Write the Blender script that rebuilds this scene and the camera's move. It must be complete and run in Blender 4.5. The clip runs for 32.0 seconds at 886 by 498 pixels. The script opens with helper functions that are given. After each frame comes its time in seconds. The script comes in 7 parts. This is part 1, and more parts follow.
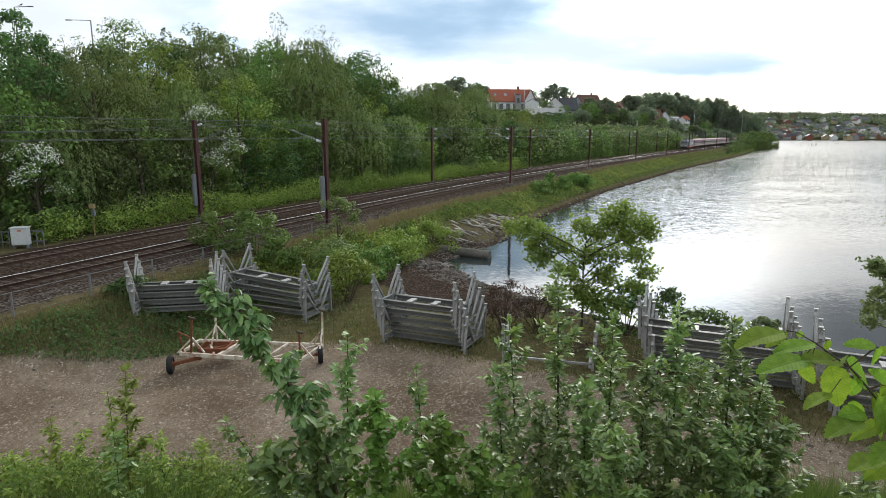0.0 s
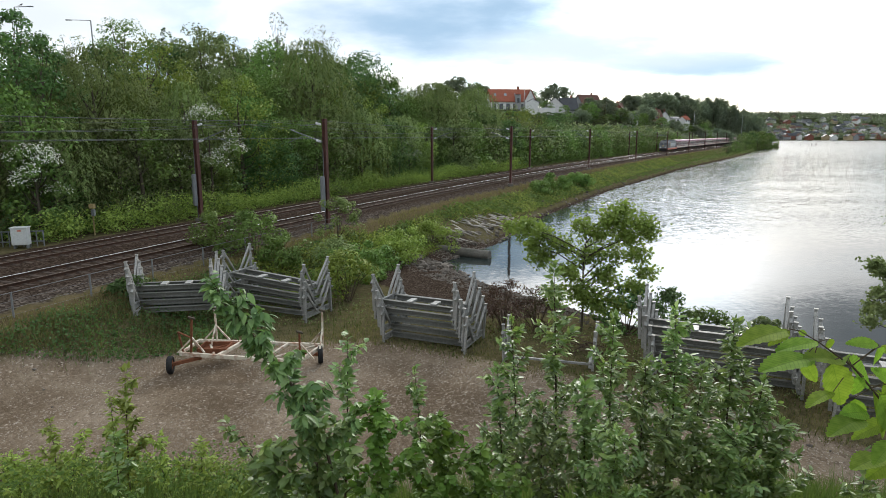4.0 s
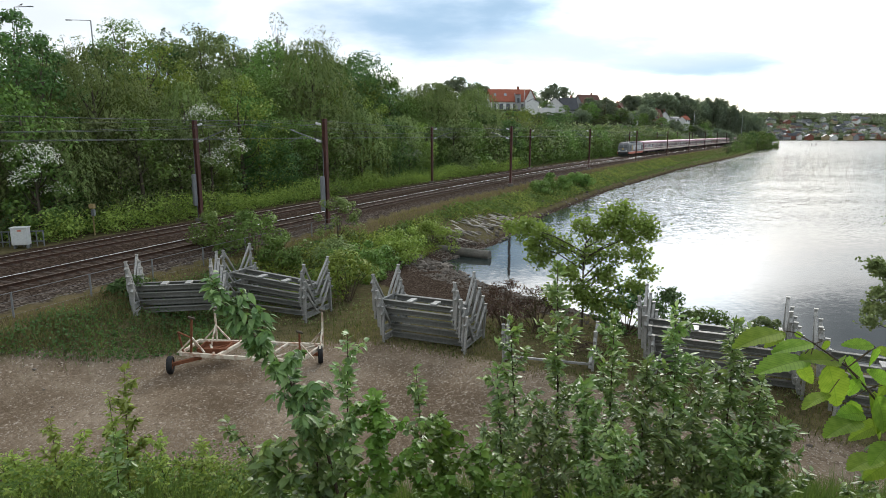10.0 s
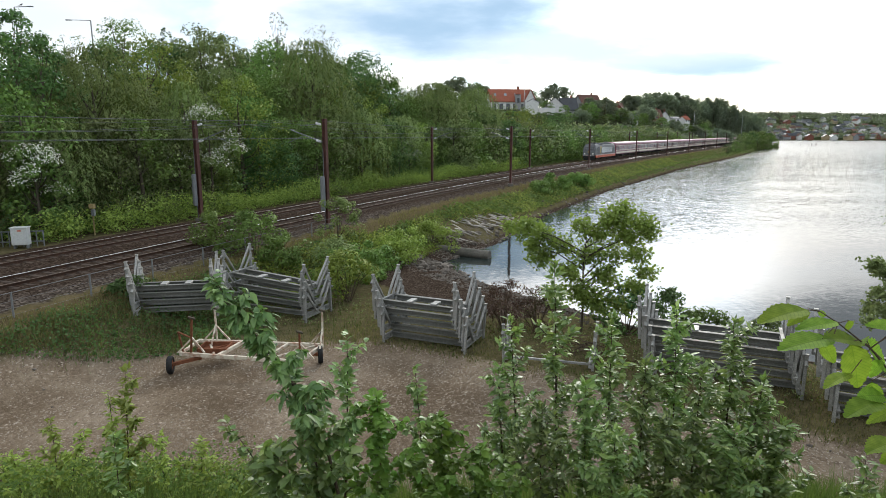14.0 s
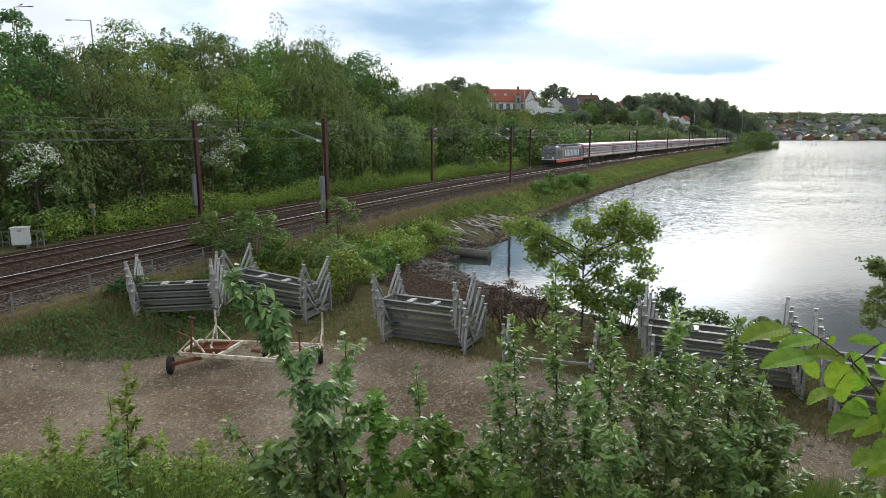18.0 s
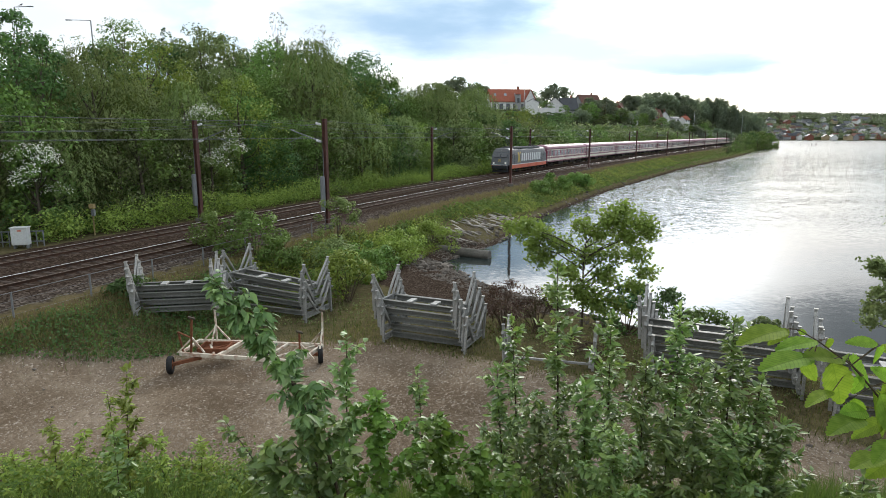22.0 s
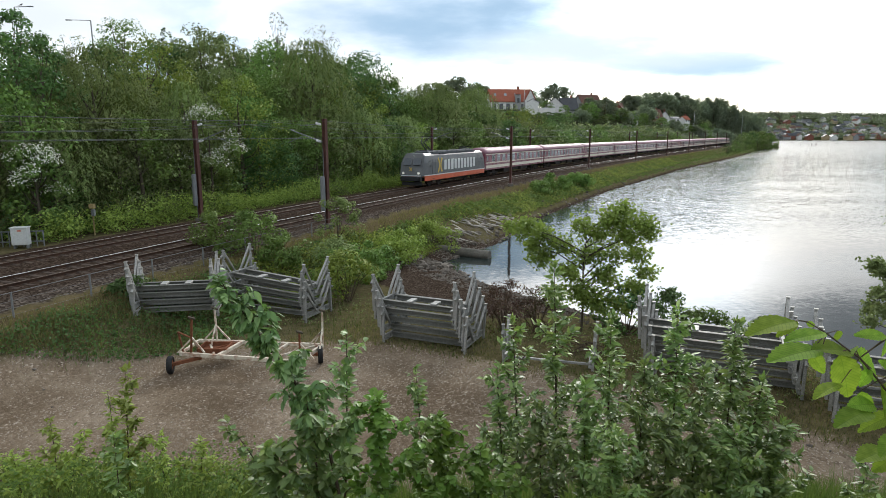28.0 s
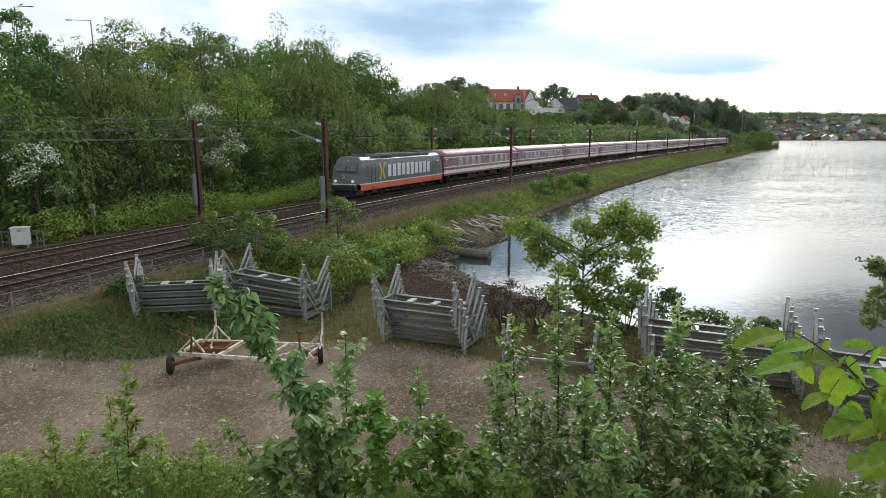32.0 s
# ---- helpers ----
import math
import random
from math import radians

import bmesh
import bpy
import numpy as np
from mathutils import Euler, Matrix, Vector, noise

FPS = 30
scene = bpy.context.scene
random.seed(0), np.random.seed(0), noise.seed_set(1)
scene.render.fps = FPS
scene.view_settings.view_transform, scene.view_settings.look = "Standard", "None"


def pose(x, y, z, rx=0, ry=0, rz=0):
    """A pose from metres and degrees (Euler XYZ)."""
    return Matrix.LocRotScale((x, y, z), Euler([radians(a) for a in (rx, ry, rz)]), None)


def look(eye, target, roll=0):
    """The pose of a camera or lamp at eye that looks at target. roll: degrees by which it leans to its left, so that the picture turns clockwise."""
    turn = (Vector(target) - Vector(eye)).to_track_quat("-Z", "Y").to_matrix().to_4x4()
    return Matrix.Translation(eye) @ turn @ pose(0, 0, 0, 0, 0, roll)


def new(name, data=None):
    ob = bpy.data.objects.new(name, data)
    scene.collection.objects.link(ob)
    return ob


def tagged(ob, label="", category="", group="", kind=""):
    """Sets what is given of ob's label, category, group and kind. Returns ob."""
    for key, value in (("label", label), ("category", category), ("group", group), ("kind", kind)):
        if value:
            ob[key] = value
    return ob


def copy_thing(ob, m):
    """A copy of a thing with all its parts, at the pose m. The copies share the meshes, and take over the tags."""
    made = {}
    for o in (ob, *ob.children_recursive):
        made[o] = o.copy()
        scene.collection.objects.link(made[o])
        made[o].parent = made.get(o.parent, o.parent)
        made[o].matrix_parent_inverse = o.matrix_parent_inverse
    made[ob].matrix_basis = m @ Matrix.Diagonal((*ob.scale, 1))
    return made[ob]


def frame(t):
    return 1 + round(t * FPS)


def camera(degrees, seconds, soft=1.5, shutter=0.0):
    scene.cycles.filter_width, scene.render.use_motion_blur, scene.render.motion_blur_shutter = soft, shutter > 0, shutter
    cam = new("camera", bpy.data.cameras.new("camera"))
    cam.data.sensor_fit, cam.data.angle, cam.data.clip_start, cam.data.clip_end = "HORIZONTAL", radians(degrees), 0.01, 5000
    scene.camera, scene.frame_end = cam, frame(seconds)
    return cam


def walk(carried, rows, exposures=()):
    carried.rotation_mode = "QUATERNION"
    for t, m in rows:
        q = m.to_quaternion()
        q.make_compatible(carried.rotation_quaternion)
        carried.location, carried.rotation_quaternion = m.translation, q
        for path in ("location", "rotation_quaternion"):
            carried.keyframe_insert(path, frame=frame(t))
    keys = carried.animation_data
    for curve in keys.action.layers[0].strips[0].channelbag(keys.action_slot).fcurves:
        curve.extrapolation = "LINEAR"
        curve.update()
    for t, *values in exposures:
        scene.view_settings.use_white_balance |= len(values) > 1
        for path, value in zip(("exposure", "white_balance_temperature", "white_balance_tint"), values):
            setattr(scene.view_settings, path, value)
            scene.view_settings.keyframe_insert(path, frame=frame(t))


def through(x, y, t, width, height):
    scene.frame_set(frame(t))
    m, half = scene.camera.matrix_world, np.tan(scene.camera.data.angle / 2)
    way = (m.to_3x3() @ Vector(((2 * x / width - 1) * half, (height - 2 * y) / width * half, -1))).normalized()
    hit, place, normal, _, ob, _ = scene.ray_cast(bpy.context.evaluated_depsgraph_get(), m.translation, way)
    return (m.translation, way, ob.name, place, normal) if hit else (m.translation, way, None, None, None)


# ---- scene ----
# ======== camera (stands still), scale: rail gauge 1.435 m, coaches 26.4 m; z = 0 is the rail top ========
CAM_Z = 5.8
cam = camera(70.96, 32.0, soft=0.85)
CAM_POSE = pose(0, 0, CAM_Z, 90 - 10.4, 0, 0)
walk(cam, [(0.0, CAM_POSE), (32.0, CAM_POSE)],
     exposures=[(0.0, 0.08), (9.5, 0.08), (12.5, 0.18), (14.5, 0.13), (17.0, 0.06), (20.0, 0.06), (23.3, 0.26), (25.0, 0.17), (28.0, 0.08), (32.0, 0.08)])

# ======== world: broken cloud under a low sun ahead ========
SUN_EL, SUN_AZ = radians(24), radians(20)      # azimuth from +y towards +x
world = bpy.data.worlds.new("sky")
scene.world = world
world.use_nodes = True
wn, wl = world.node_tree.nodes, world.node_tree.links
wn.clear()


w_out = wn.new("ShaderNodeOutputWorld")
w_bg = wn.new("ShaderNodeBackground")
w_sky = wn.new("ShaderNodeTexSky")
w_sky.sky_type = "NISHITA"
w_sky.sun_disc = False
w_sky.sun_elevation, w_sky.sun_rotation = SUN_EL, SUN_AZ
w_dim = wn.new("ShaderNodeMix")
w_dim.data_type = "RGBA"
w_dim.blend_type = "MULTIPLY"
w_dim.inputs[0].default_value = 1.0
w_dim.inputs[7].default_value = (0.11, 0.11, 0.11, 1)
wl.new(w_sky.outputs[0], w_dim.inputs[6])
w_co = wn.new("ShaderNodeTexCoord")
w_sep = wn.new("ShaderNodeSeparateXYZ")
wl.new(w_co.outputs["Generated"], w_sep.inputs[0])
w_up = wn.new("ShaderNodeMath")
w_up.operation = "ADD"
w_up.inputs[1].default_value = 0.16
w_abs = wn.new("ShaderNodeMath")
w_abs.operation = "MAXIMUM"
w_abs.inputs[1].default_value = 0.0
wl.new(w_sep.outputs[2], w_abs.inputs[0])
wl.new(w_abs.outputs[0], w_up.inputs[0])
w_com = wn.new("ShaderNodeCombineXYZ")
for i in (0, 1):
    d = wn.new("ShaderNodeMath")
    d.operation = "DIVIDE"
    wl.new(w_sep.outputs[i], d.inputs[0])
    wl.new(w_up.outputs[0], d.inputs[1])
    wl.new(d.outputs[0], w_com.inputs[i])
w_off = wn.new("ShaderNodeVectorMath")
w_off.operation = "ADD"
w_off.inputs[1].default_value = (0.55, 2.1, 0.0)
wl.new(w_com.outputs[0], w_off.inputs[0])
w_noise = wn.new("ShaderNodeTexNoise")
w_noise.inputs["Scale"].default_value = 0.62
w_noise.inputs["Detail"].default_value = 7.0
w_noise.inputs["Roughness"].default_value = 0.52
w_noise.inputs["Distortion"].default_value = 0.25
wl.new(w_off.outputs[0], w_noise.inputs["Vector"])
w_ramp = wn.new("ShaderNodeValToRGB")
cr = w_ramp.color_ramp
cr.elements[0].position, cr.elements[0].color = 0.34, (0.36, 0.52, 0.70, 1)
cr.elements[1].position, cr.elements[1].color = 0.60, (1.03, 1.03, 1.03, 1)
e = cr.elements.new(0.44)
e.color = (0.58, 0.70, 0.82, 1)
e = cr.elements.new(0.51)
e.color = (0.90, 0.95, 1.0, 1)
wl.new(w_noise.outputs[0], w_ramp.inputs[0])
w_mix = wn.new("ShaderNodeMix")
w_mix.data_type = "RGBA"
w_mix.inputs[0].default_value = 0.86
wl.new(w_dim.outputs[2], w_mix.inputs[6])
wl.new(w_ramp.outputs[0], w_mix.inputs[7])
# thin cloud lit through by the sun: brightest below it
w_dot = wn.new("ShaderNodeVectorMath")
w_dot.operation = "DOT_PRODUCT"
w_nrm = wn.new("ShaderNodeVectorMath")
w_nrm.operation = "NORMALIZE"
wl.new(w_co.outputs["Generated"], w_nrm.inputs[0])
wl.new(w_nrm.outputs[0], w_dot.inputs[0])
w_dot.inputs[1].default_value = (math.sin(radians(23)) * math.cos(radians(13.5)), math.cos(radians(23)) * math.cos(radians(13.5)), math.sin(radians(13.5)))
w_pos = wn.new("ShaderNodeMath")
w_pos.operation = "MAXIMUM"
w_pos.inputs[1].default_value = 0.0
wl.new(w_dot.outputs["Value"], w_pos.inputs[0])
w_pow = wn.new("ShaderNodeMath")
w_pow.operation = "POWER"
w_pow.inputs[1].default_value = 220.0
wl.new(w_pos.outputs[0], w_pow.inputs[0])
w_gain = wn.new("ShaderNodeMath")
w_gain.operation = "MULTIPLY_ADD"
w_gain.inputs[1].default_value = 1.25
w_gain.inputs[2].default_value = 1.30
# the brighter cloud round the hidden sun, above
w_dot2 = wn.new("ShaderNodeVectorMath")
w_dot2.operation = "DOT_PRODUCT"
wl.new(w_nrm.outputs[0], w_dot2.inputs[0])
w_dot2.inputs[1].default_value = (math.sin(radians(14)) * math.cos(radians(19)), math.cos(radians(14)) * math.cos(radians(19)), math.sin(radians(19)))
w_pos2 = wn.new("ShaderNodeMath")
w_pos2.operation = "MAXIMUM"
w_pos2.inputs[1].default_value = 0.0
wl.new(w_dot2.outputs["Value"], w_pos2.inputs[0])
w_wide = wn.new("ShaderNodeMath")
w_wide.operation = "POWER"
w_wide.inputs[1].default_value = 45.0
wl.new(w_pos2.outputs[0], w_wide.inputs[0])
w_sum = wn.new("ShaderNodeMath")
w_sum.operation = "MULTIPLY_ADD"
w_sum.inputs[1].default_value = 3.2
wl.new(w_wide.outputs[0], w_sum.inputs[0])
wl.new(w_pow.outputs[0], w_sum.inputs[2])
wl.new(w_sum.outputs[0], w_gain.inputs[0])
w_lit = wn.new("ShaderNodeMix")
w_lit.data_type = "RGBA"
w_lit.blend_type = "MULTIPLY"
w_lit.inputs[0].default_value = 1.0
wl.new(w_mix.outputs[2], w_lit.inputs[6])
wl.new(w_gain.outputs[0], w_lit.inputs[7])
# rifts of blue-grey in the cloud ahead, with ragged edges
def rift(u0, v0, ru, rv, col, prev):
    def op(kind, a, b=None):
        n = wn.new("ShaderNodeMath")
        n.operation = kind
        for i, v in enumerate((a, b)):
            if isinstance(v, (int, float)):
                n.inputs[i].default_value = v
            elif v is not None:
                wl.new(v, n.inputs[i])
        return n.outputs[0]
    ahead = op("MAXIMUM", w_sep.outputs[1], 0.02)
    u, v = op("DIVIDE", w_sep.outputs[0], ahead), op("DIVIDE", w_sep.outputs[2], ahead)
    w = op("MULTIPLY", op("SUBTRACT", w_fine.outputs[0], 0.5), 2.2)
    a = op("DIVIDE", op("SUBTRACT", u, u0), ru)
    b = op("DIVIDE", op("SUBTRACT", v, v0), rv)
    r = op("ADD", op("ADD", op("MULTIPLY", a, a), op("MULTIPLY", b, b)), w)
    f = wn.new("ShaderNodeMapRange")
    f.interpolation_type = "SMOOTHSTEP"
    f.inputs["From Min"].default_value, f.inputs["From Max"].default_value = 2.1, -0.1
    wl.new(r, f.inputs["Value"])
    x = wn.new("ShaderNodeMix")
    x.data_type = "RGBA"
    wl.new(f.outputs[0], x.inputs[0])
    wl.new(prev, x.inputs[6])
    x.inputs[7].default_value = (*col, 1)
    return x.outputs[2]


w_fine = wn.new("ShaderNodeTexNoise")
w_fine.inputs["Scale"].default_value = 1.7
w_fine.inputs["Detail"].default_value = 8.0
w_fine.inputs["Roughness"].default_value = 0.55
wl.new(w_off.outputs[0], w_fine.inputs["Vector"])
w_sky_col = rift(0.03, 0.176, 0.23, 0.066, (0.42, 0.61, 0.82), w_lit.outputs[2])
w_sky_col = rift(0.40, 0.108, 0.17, 0.024, (0.56, 0.76, 0.92), w_sky_col)
w_sky_col = rift(0.27, 0.132, 0.20, 0.030, (0.80, 0.92, 1.03), w_sky_col)
w_sky_col = rift(-0.70, 0.185, 0.26, 0.060, (0.84, 0.91, 0.97), w_sky_col)
w_sky_col = rift(0.85, 0.33, 0.36, 0.085, (0.40, 0.43, 0.48), w_sky_col)
wl.new(w_sky_col, w_bg.inputs[0])
wl.new(w_bg.outputs[0], w_out.inputs[0])

sun = new("sun", bpy.data.lights.new("sun", "SUN"))
sun.data.energy = 1.9
sun.data.angle = radians(12)
sun.data.color = (1.0, 0.95, 0.87)
sun.matrix_world = look((0, 0, 0), (-math.sin(SUN_AZ) * math.cos(SUN_EL), -math.cos(SUN_AZ) * math.cos(SUN_EL), -math.sin(SUN_EL)))
sun.location = (40, 110, 55)
# ======== materials ========
def mat_base(name):
    m = bpy.data.materials.new(name)
    m.use_nodes = True
    nt = m.node_tree
    return m, nt, nt.nodes["Principled BSDF"], nt.nodes["Material Output"]


def noise_node(nt, vec, scale, detail=4.0, rough=0.55):
    n = nt.nodes.new("ShaderNodeTexNoise")
    n.inputs["Scale"].default_value = scale
    n.inputs["Detail"].default_value = detail
    n.inputs["Roughness"].default_value = rough
    if vec is not None:
        nt.links.new(vec, n.inputs["Vector"])
    return n


def ramp_node(nt, fac, stops):
    r = nt.nodes.new("ShaderNodeValToRGB")
    els = r.color_ramp.elements
    els[0].position, els[0].color = stops[0][0], (*stops[0][1], 1)
    els[1].position, els[1].color = stops[-1][0], (*stops[-1][1], 1)
    for p, c in stops[1:-1]:
        els.new(p).color = (*c, 1)
    nt.links.new(fac, r.inputs[0])
    return r


def mix_col(nt, fac, a, b, blend="MIX"):
    x = nt.nodes.new("ShaderNodeMix")
    x.data_type = "RGBA"
    x.blend_type = blend
    for sock, val in ((x.inputs[0], fac), (x.inputs[6], a), (x.inputs[7], b)):
        if isinstance(val, (int, float)):
            sock.default_value = val
        elif isinstance(val, tuple):
            sock.default_value = (*val, 1)
        else:
            nt.links.new(val, sock)
    return x.outputs[2]


def math_node(nt, op, a, b=None):
    n = nt.nodes.new("ShaderNodeMath")
    n.operation = op
    for i, v in enumerate((a, b)):
        if v is None:
            continue
        if isinstance(v, (int, float)):
            n.inputs[i].default_value = v
        else:
            nt.links.new(v, n.inputs[i])
    return n.outputs[0]


def bump_node(nt, bsdf, height, strength, dist):
    b = nt.nodes.new("ShaderNodeBump")
    b.inputs["Strength"].default_value = strength
    b.inputs["Distance"].default_value = dist
    nt.links.new(height, b.inputs["Height"])
    nt.links.new(b.outputs[0], bsdf.inputs["Normal"])


def surface(name, c1, c2, stain, grain=30.0, big=1.2, rough=0.8, metal=0.0, bump=0.25, stain_amt=0.5, var=0.12):
    """Two-scale mottled surface: grain between c1 and c2, patches of stain, some variation from object to object."""
    m, nt, bs, _ = mat_base(name)
    tc = nt.nodes.new("ShaderNodeTexCoord")
    vec = tc.outputs["Object"]
    g = noise_node(nt, vec, grain, 5)
    s = noise_node(nt, vec, big, 4)
    col = ramp_node(nt, g.outputs[0], [(0.3, c1), (0.7, c2)]).outputs[0]
    sf = ramp_node(nt, s.outputs[0], [(0.45, (0, 0, 0)), (0.68, (stain_amt,) * 3)]).outputs[0]
    col = mix_col(nt, sf, col, stain)
    oi = nt.nodes.new("ShaderNodeObjectInfo")
    hv = nt.nodes.new("ShaderNodeHueSaturation")
    nt.links.new(col, hv.inputs["Color"])
    nt.links.new(math_node(nt, "ADD", math_node(nt, "MULTIPLY", oi.outputs["Random"], 2 * var), 1 - var), hv.inputs["Value"])
    nt.links.new(hv.outputs[0], bs.inputs["Base Color"])
    rr = ramp_node(nt, s.outputs[0], [(0.3, (max(rough - 0.12, 0.05),) * 3), (0.7, (min(rough + 0.1, 1.0),) * 3)])
    nt.links.new(rr.outputs[0], bs.inputs["Roughness"])
    bs.inputs["Metallic"].default_value = metal
    if bump:
        bump_node(nt, bs, g.outputs[0], bump, 0.01)
    if rough >= 0.8:
        bs.inputs["Specular IOR Level"].default_value = 0.12
    return m


def leaf_mat(name, dark, mid, light, rough=0.62, through=0.35, hue_var=0.014, patch=0.6, own=0.42, gloss=0.2):
    """Leaves: tones in patches and leaf by leaf, light passing through."""
    m, nt, bs, out = mat_base(name)
    geo = nt.nodes.new("ShaderNodeNewGeometry")
    oi = nt.nodes.new("ShaderNodeObjectInfo")
    mixr = math_node(nt, "FRACT", math_node(nt, "ADD", geo.outputs["Random Per Island"], oi.outputs["Random"]))
    pn = noise_node(nt, geo.outputs["Position"], patch, 4, 0.6)
    pf = ramp_node(nt, pn.outputs[0], [(0.33, (0, 0, 0)), (0.67, (1, 1, 1))]).outputs[0]
    tone = math_node(nt, "ADD", math_node(nt, "MULTIPLY", mixr, own), math_node(nt, "MULTIPLY", pf, 1 - own))
    col = ramp_node(nt, tone, [(0.0, dark), (0.5, mid), (1.0, light)]).outputs[0]
    hv = nt.nodes.new("ShaderNodeHueSaturation")
    nt.links.new(col, hv.inputs["Color"])
    nt.links.new(math_node(nt, "ADD", math_node(nt, "MULTIPLY", oi.outputs["Random"], 2 * hue_var), 0.5 - hue_var), hv.inputs["Hue"])
    nt.links.new(math_node(nt, "ADD", math_node(nt, "MULTIPLY", oi.outputs["Random"], 0.56), 0.70), hv.inputs["Value"])
    nt.links.new(hv.outputs[0], bs.inputs["Base Color"])
    bs.inputs["Roughness"].default_value = rough
    bs.inputs["Specular IOR Level"].default_value = gloss
    tr = nt.nodes.new("ShaderNodeBsdfTranslucent")
    yel = mix_col(nt, 0.75, hv.outputs[0], (1.1, 1.16, 0.64), "MULTIPLY")
    nt.links.new(yel, tr.inputs["Color"])
    mx = nt.nodes.new("ShaderNodeMixShader")
    mx.inputs[0].default_value = through
    nt.links.new(bs.outputs[0], mx.inputs[1])
    nt.links.new(tr.outputs[0], mx.inputs[2])
    nt.links.new(mx.outputs[0], out.inputs["Surface"])
    return m


def plain(name, c, rough=0.5, metal=0.0, grain=14.0, amt=0.25, spec=None):
    d = tuple(v * (1 - amt) for v in c)
    m = surface(name, d, c, tuple(v * 0.7 for v in c), grain, 0.9, rough, metal, 0.06, 0.35, 0.05)
    return m


LEAF_DEEP = leaf_mat("leaf_deep_green", (0.048, 0.092, 0.030), (0.084, 0.154, 0.048), (0.137, 0.229, 0.069), through=0.24)
LEAF_MID = leaf_mat("leaf_mid_green", (0.089, 0.145, 0.037), (0.138, 0.226, 0.054), (0.213, 0.316, 0.083), through=0.24)
LEAF_BRIGHT = leaf_mat("leaf_bright_green", (0.138, 0.198, 0.039), (0.219, 0.297, 0.058), (0.321, 0.414, 0.090), through=0.24)
LEAF_HEDGE = leaf_mat("leaf_yellow_green_weeds", (0.196, 0.257, 0.055), (0.291, 0.367, 0.085), (0.401, 0.483, 0.120))
LEAF_OLIVE = leaf_mat("leaf_olive_green", (0.098, 0.144, 0.042), (0.162, 0.220, 0.068), (0.238, 0.302, 0.100), through=0.28)
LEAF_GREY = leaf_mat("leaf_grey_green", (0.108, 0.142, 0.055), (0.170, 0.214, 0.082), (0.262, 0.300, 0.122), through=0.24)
LEAF_SAPLING = leaf_mat("leaf_sapling_green", (0.094, 0.156, 0.044), (0.170, 0.258, 0.074), (0.370, 0.460, 0.155), rough=0.42, through=0.38, patch=3.0, own=0.6, gloss=0.55)
LEAF_WILD = leaf_mat("leaf_cherry_green", (0.070, 0.125, 0.040), (0.122, 0.200, 0.064), (0.255, 0.345, 0.130), rough=0.45, through=0.34, patch=3.0, own=0.6, gloss=0.4)
LEAF_FRESH = leaf_mat("leaf_fresh_green", (0.103, 0.203, 0.034), (0.162, 0.290, 0.055), (0.241, 0.386, 0.078), rough=0.45, through=0.35, patch=3.0, own=0.6)
LEAF_MAPLE = leaf_mat("leaf_maple_green", (0.175, 0.275, 0.062), (0.260, 0.385, 0.090), (0.370, 0.500, 0.130), rough=0.5, through=0.45)
LEAF_ELM = leaf_mat("leaf_elm_green", (0.190, 0.290, 0.048), (0.270, 0.385, 0.062), (0.370, 0.480, 0.080), rough=0.7, through=0.55, patch=12.0, own=0.6, gloss=0.08)
LEAF_BROWN = leaf_mat("leaf_dark_brown_red", (0.063, 0.039, 0.034), (0.105, 0.063, 0.050), (0.084, 0.098, 0.042))
BLOSSOM = leaf_mat("white_blossom", (0.55, 0.56, 0.50), (0.68, 0.68, 0.62), (0.8, 0.8, 0.75), through=0.2, hue_var=0.0)
# Haze over distance is mixed into these leaves: paler, greyer than near foliage.
LEAF_HAZY = leaf_mat("leaf_hazy_green", (0.132, 0.168, 0.120), (0.196, 0.236, 0.170), (0.280, 0.318, 0.236), through=0.55, patch=0.15)
GRASS = leaf_mat("grass_green", (0.062, 0.097, 0.025), (0.094, 0.142, 0.034), (0.156, 0.182, 0.062))
DRY_GRASS = leaf_mat("dry_grass", (0.125, 0.115, 0.051), (0.188, 0.169, 0.073), (0.250, 0.223, 0.101))
BARK = surface("bark", (0.050, 0.040, 0.030), (0.110, 0.088, 0.066), (0.06, 0.07, 0.04), 40, 3, 0.9, 0, 0.6)
TWIG = surface("twig_bark", (0.060, 0.045, 0.032), (0.12, 0.085, 0.06), (0.07, 0.06, 0.04), 60, 6, 0.8, 0, 0.3)
RUST_STEEL = surface("rust_brown_steel", (0.060, 0.022, 0.016), (0.115, 0.040, 0.028), (0.05, 0.03, 0.025), 18, 1.5, 0.75, 0.1, 0.2)
GALV = surface("weathered_galvanised_steel", (0.225, 0.220, 0.205), (0.405, 0.396, 0.370), (0.13, 0.13, 0.115), 22, 2.2, 0.62, 0.25, 0.12)
GALV_DARK = surface("dull_galvanised_beam", (0.105, 0.104, 0.092), (0.180, 0.178, 0.160), (0.10, 0.10, 0.080), 14, 1.6, 0.7, 0.15, 0.15)
RAIL_SIDE = surface("rusty_rail", (0.055, 0.030, 0.020), (0.105, 0.060, 0.040), (0.05, 0.035, 0.03), 25, 3, 0.8, 0.2, 0.2)
# The sky each tilted rail throws back is put into its head's colour.
RAIL_TOP = surface("sky_bright_rail_head", (0.74, 0.74, 0.75), (0.86, 0.86, 0.87), (0.66, 0.65, 0.64), 8, 2, 0.55, 1.0, 0.0)
RAIL_HALF_SHINE = surface("half_bright_rail_head", (0.36, 0.33, 0.31), (0.50, 0.47, 0.45), (0.26, 0.22, 0.19), 8, 2, 0.55, 0.9, 0.0)
RAIL_DULL = surface("dull_rail_head", (0.11, 0.078, 0.06), (0.19, 0.145, 0.115), (0.09, 0.055, 0.04), 8, 2, 0.5, 0.5, 0.0)
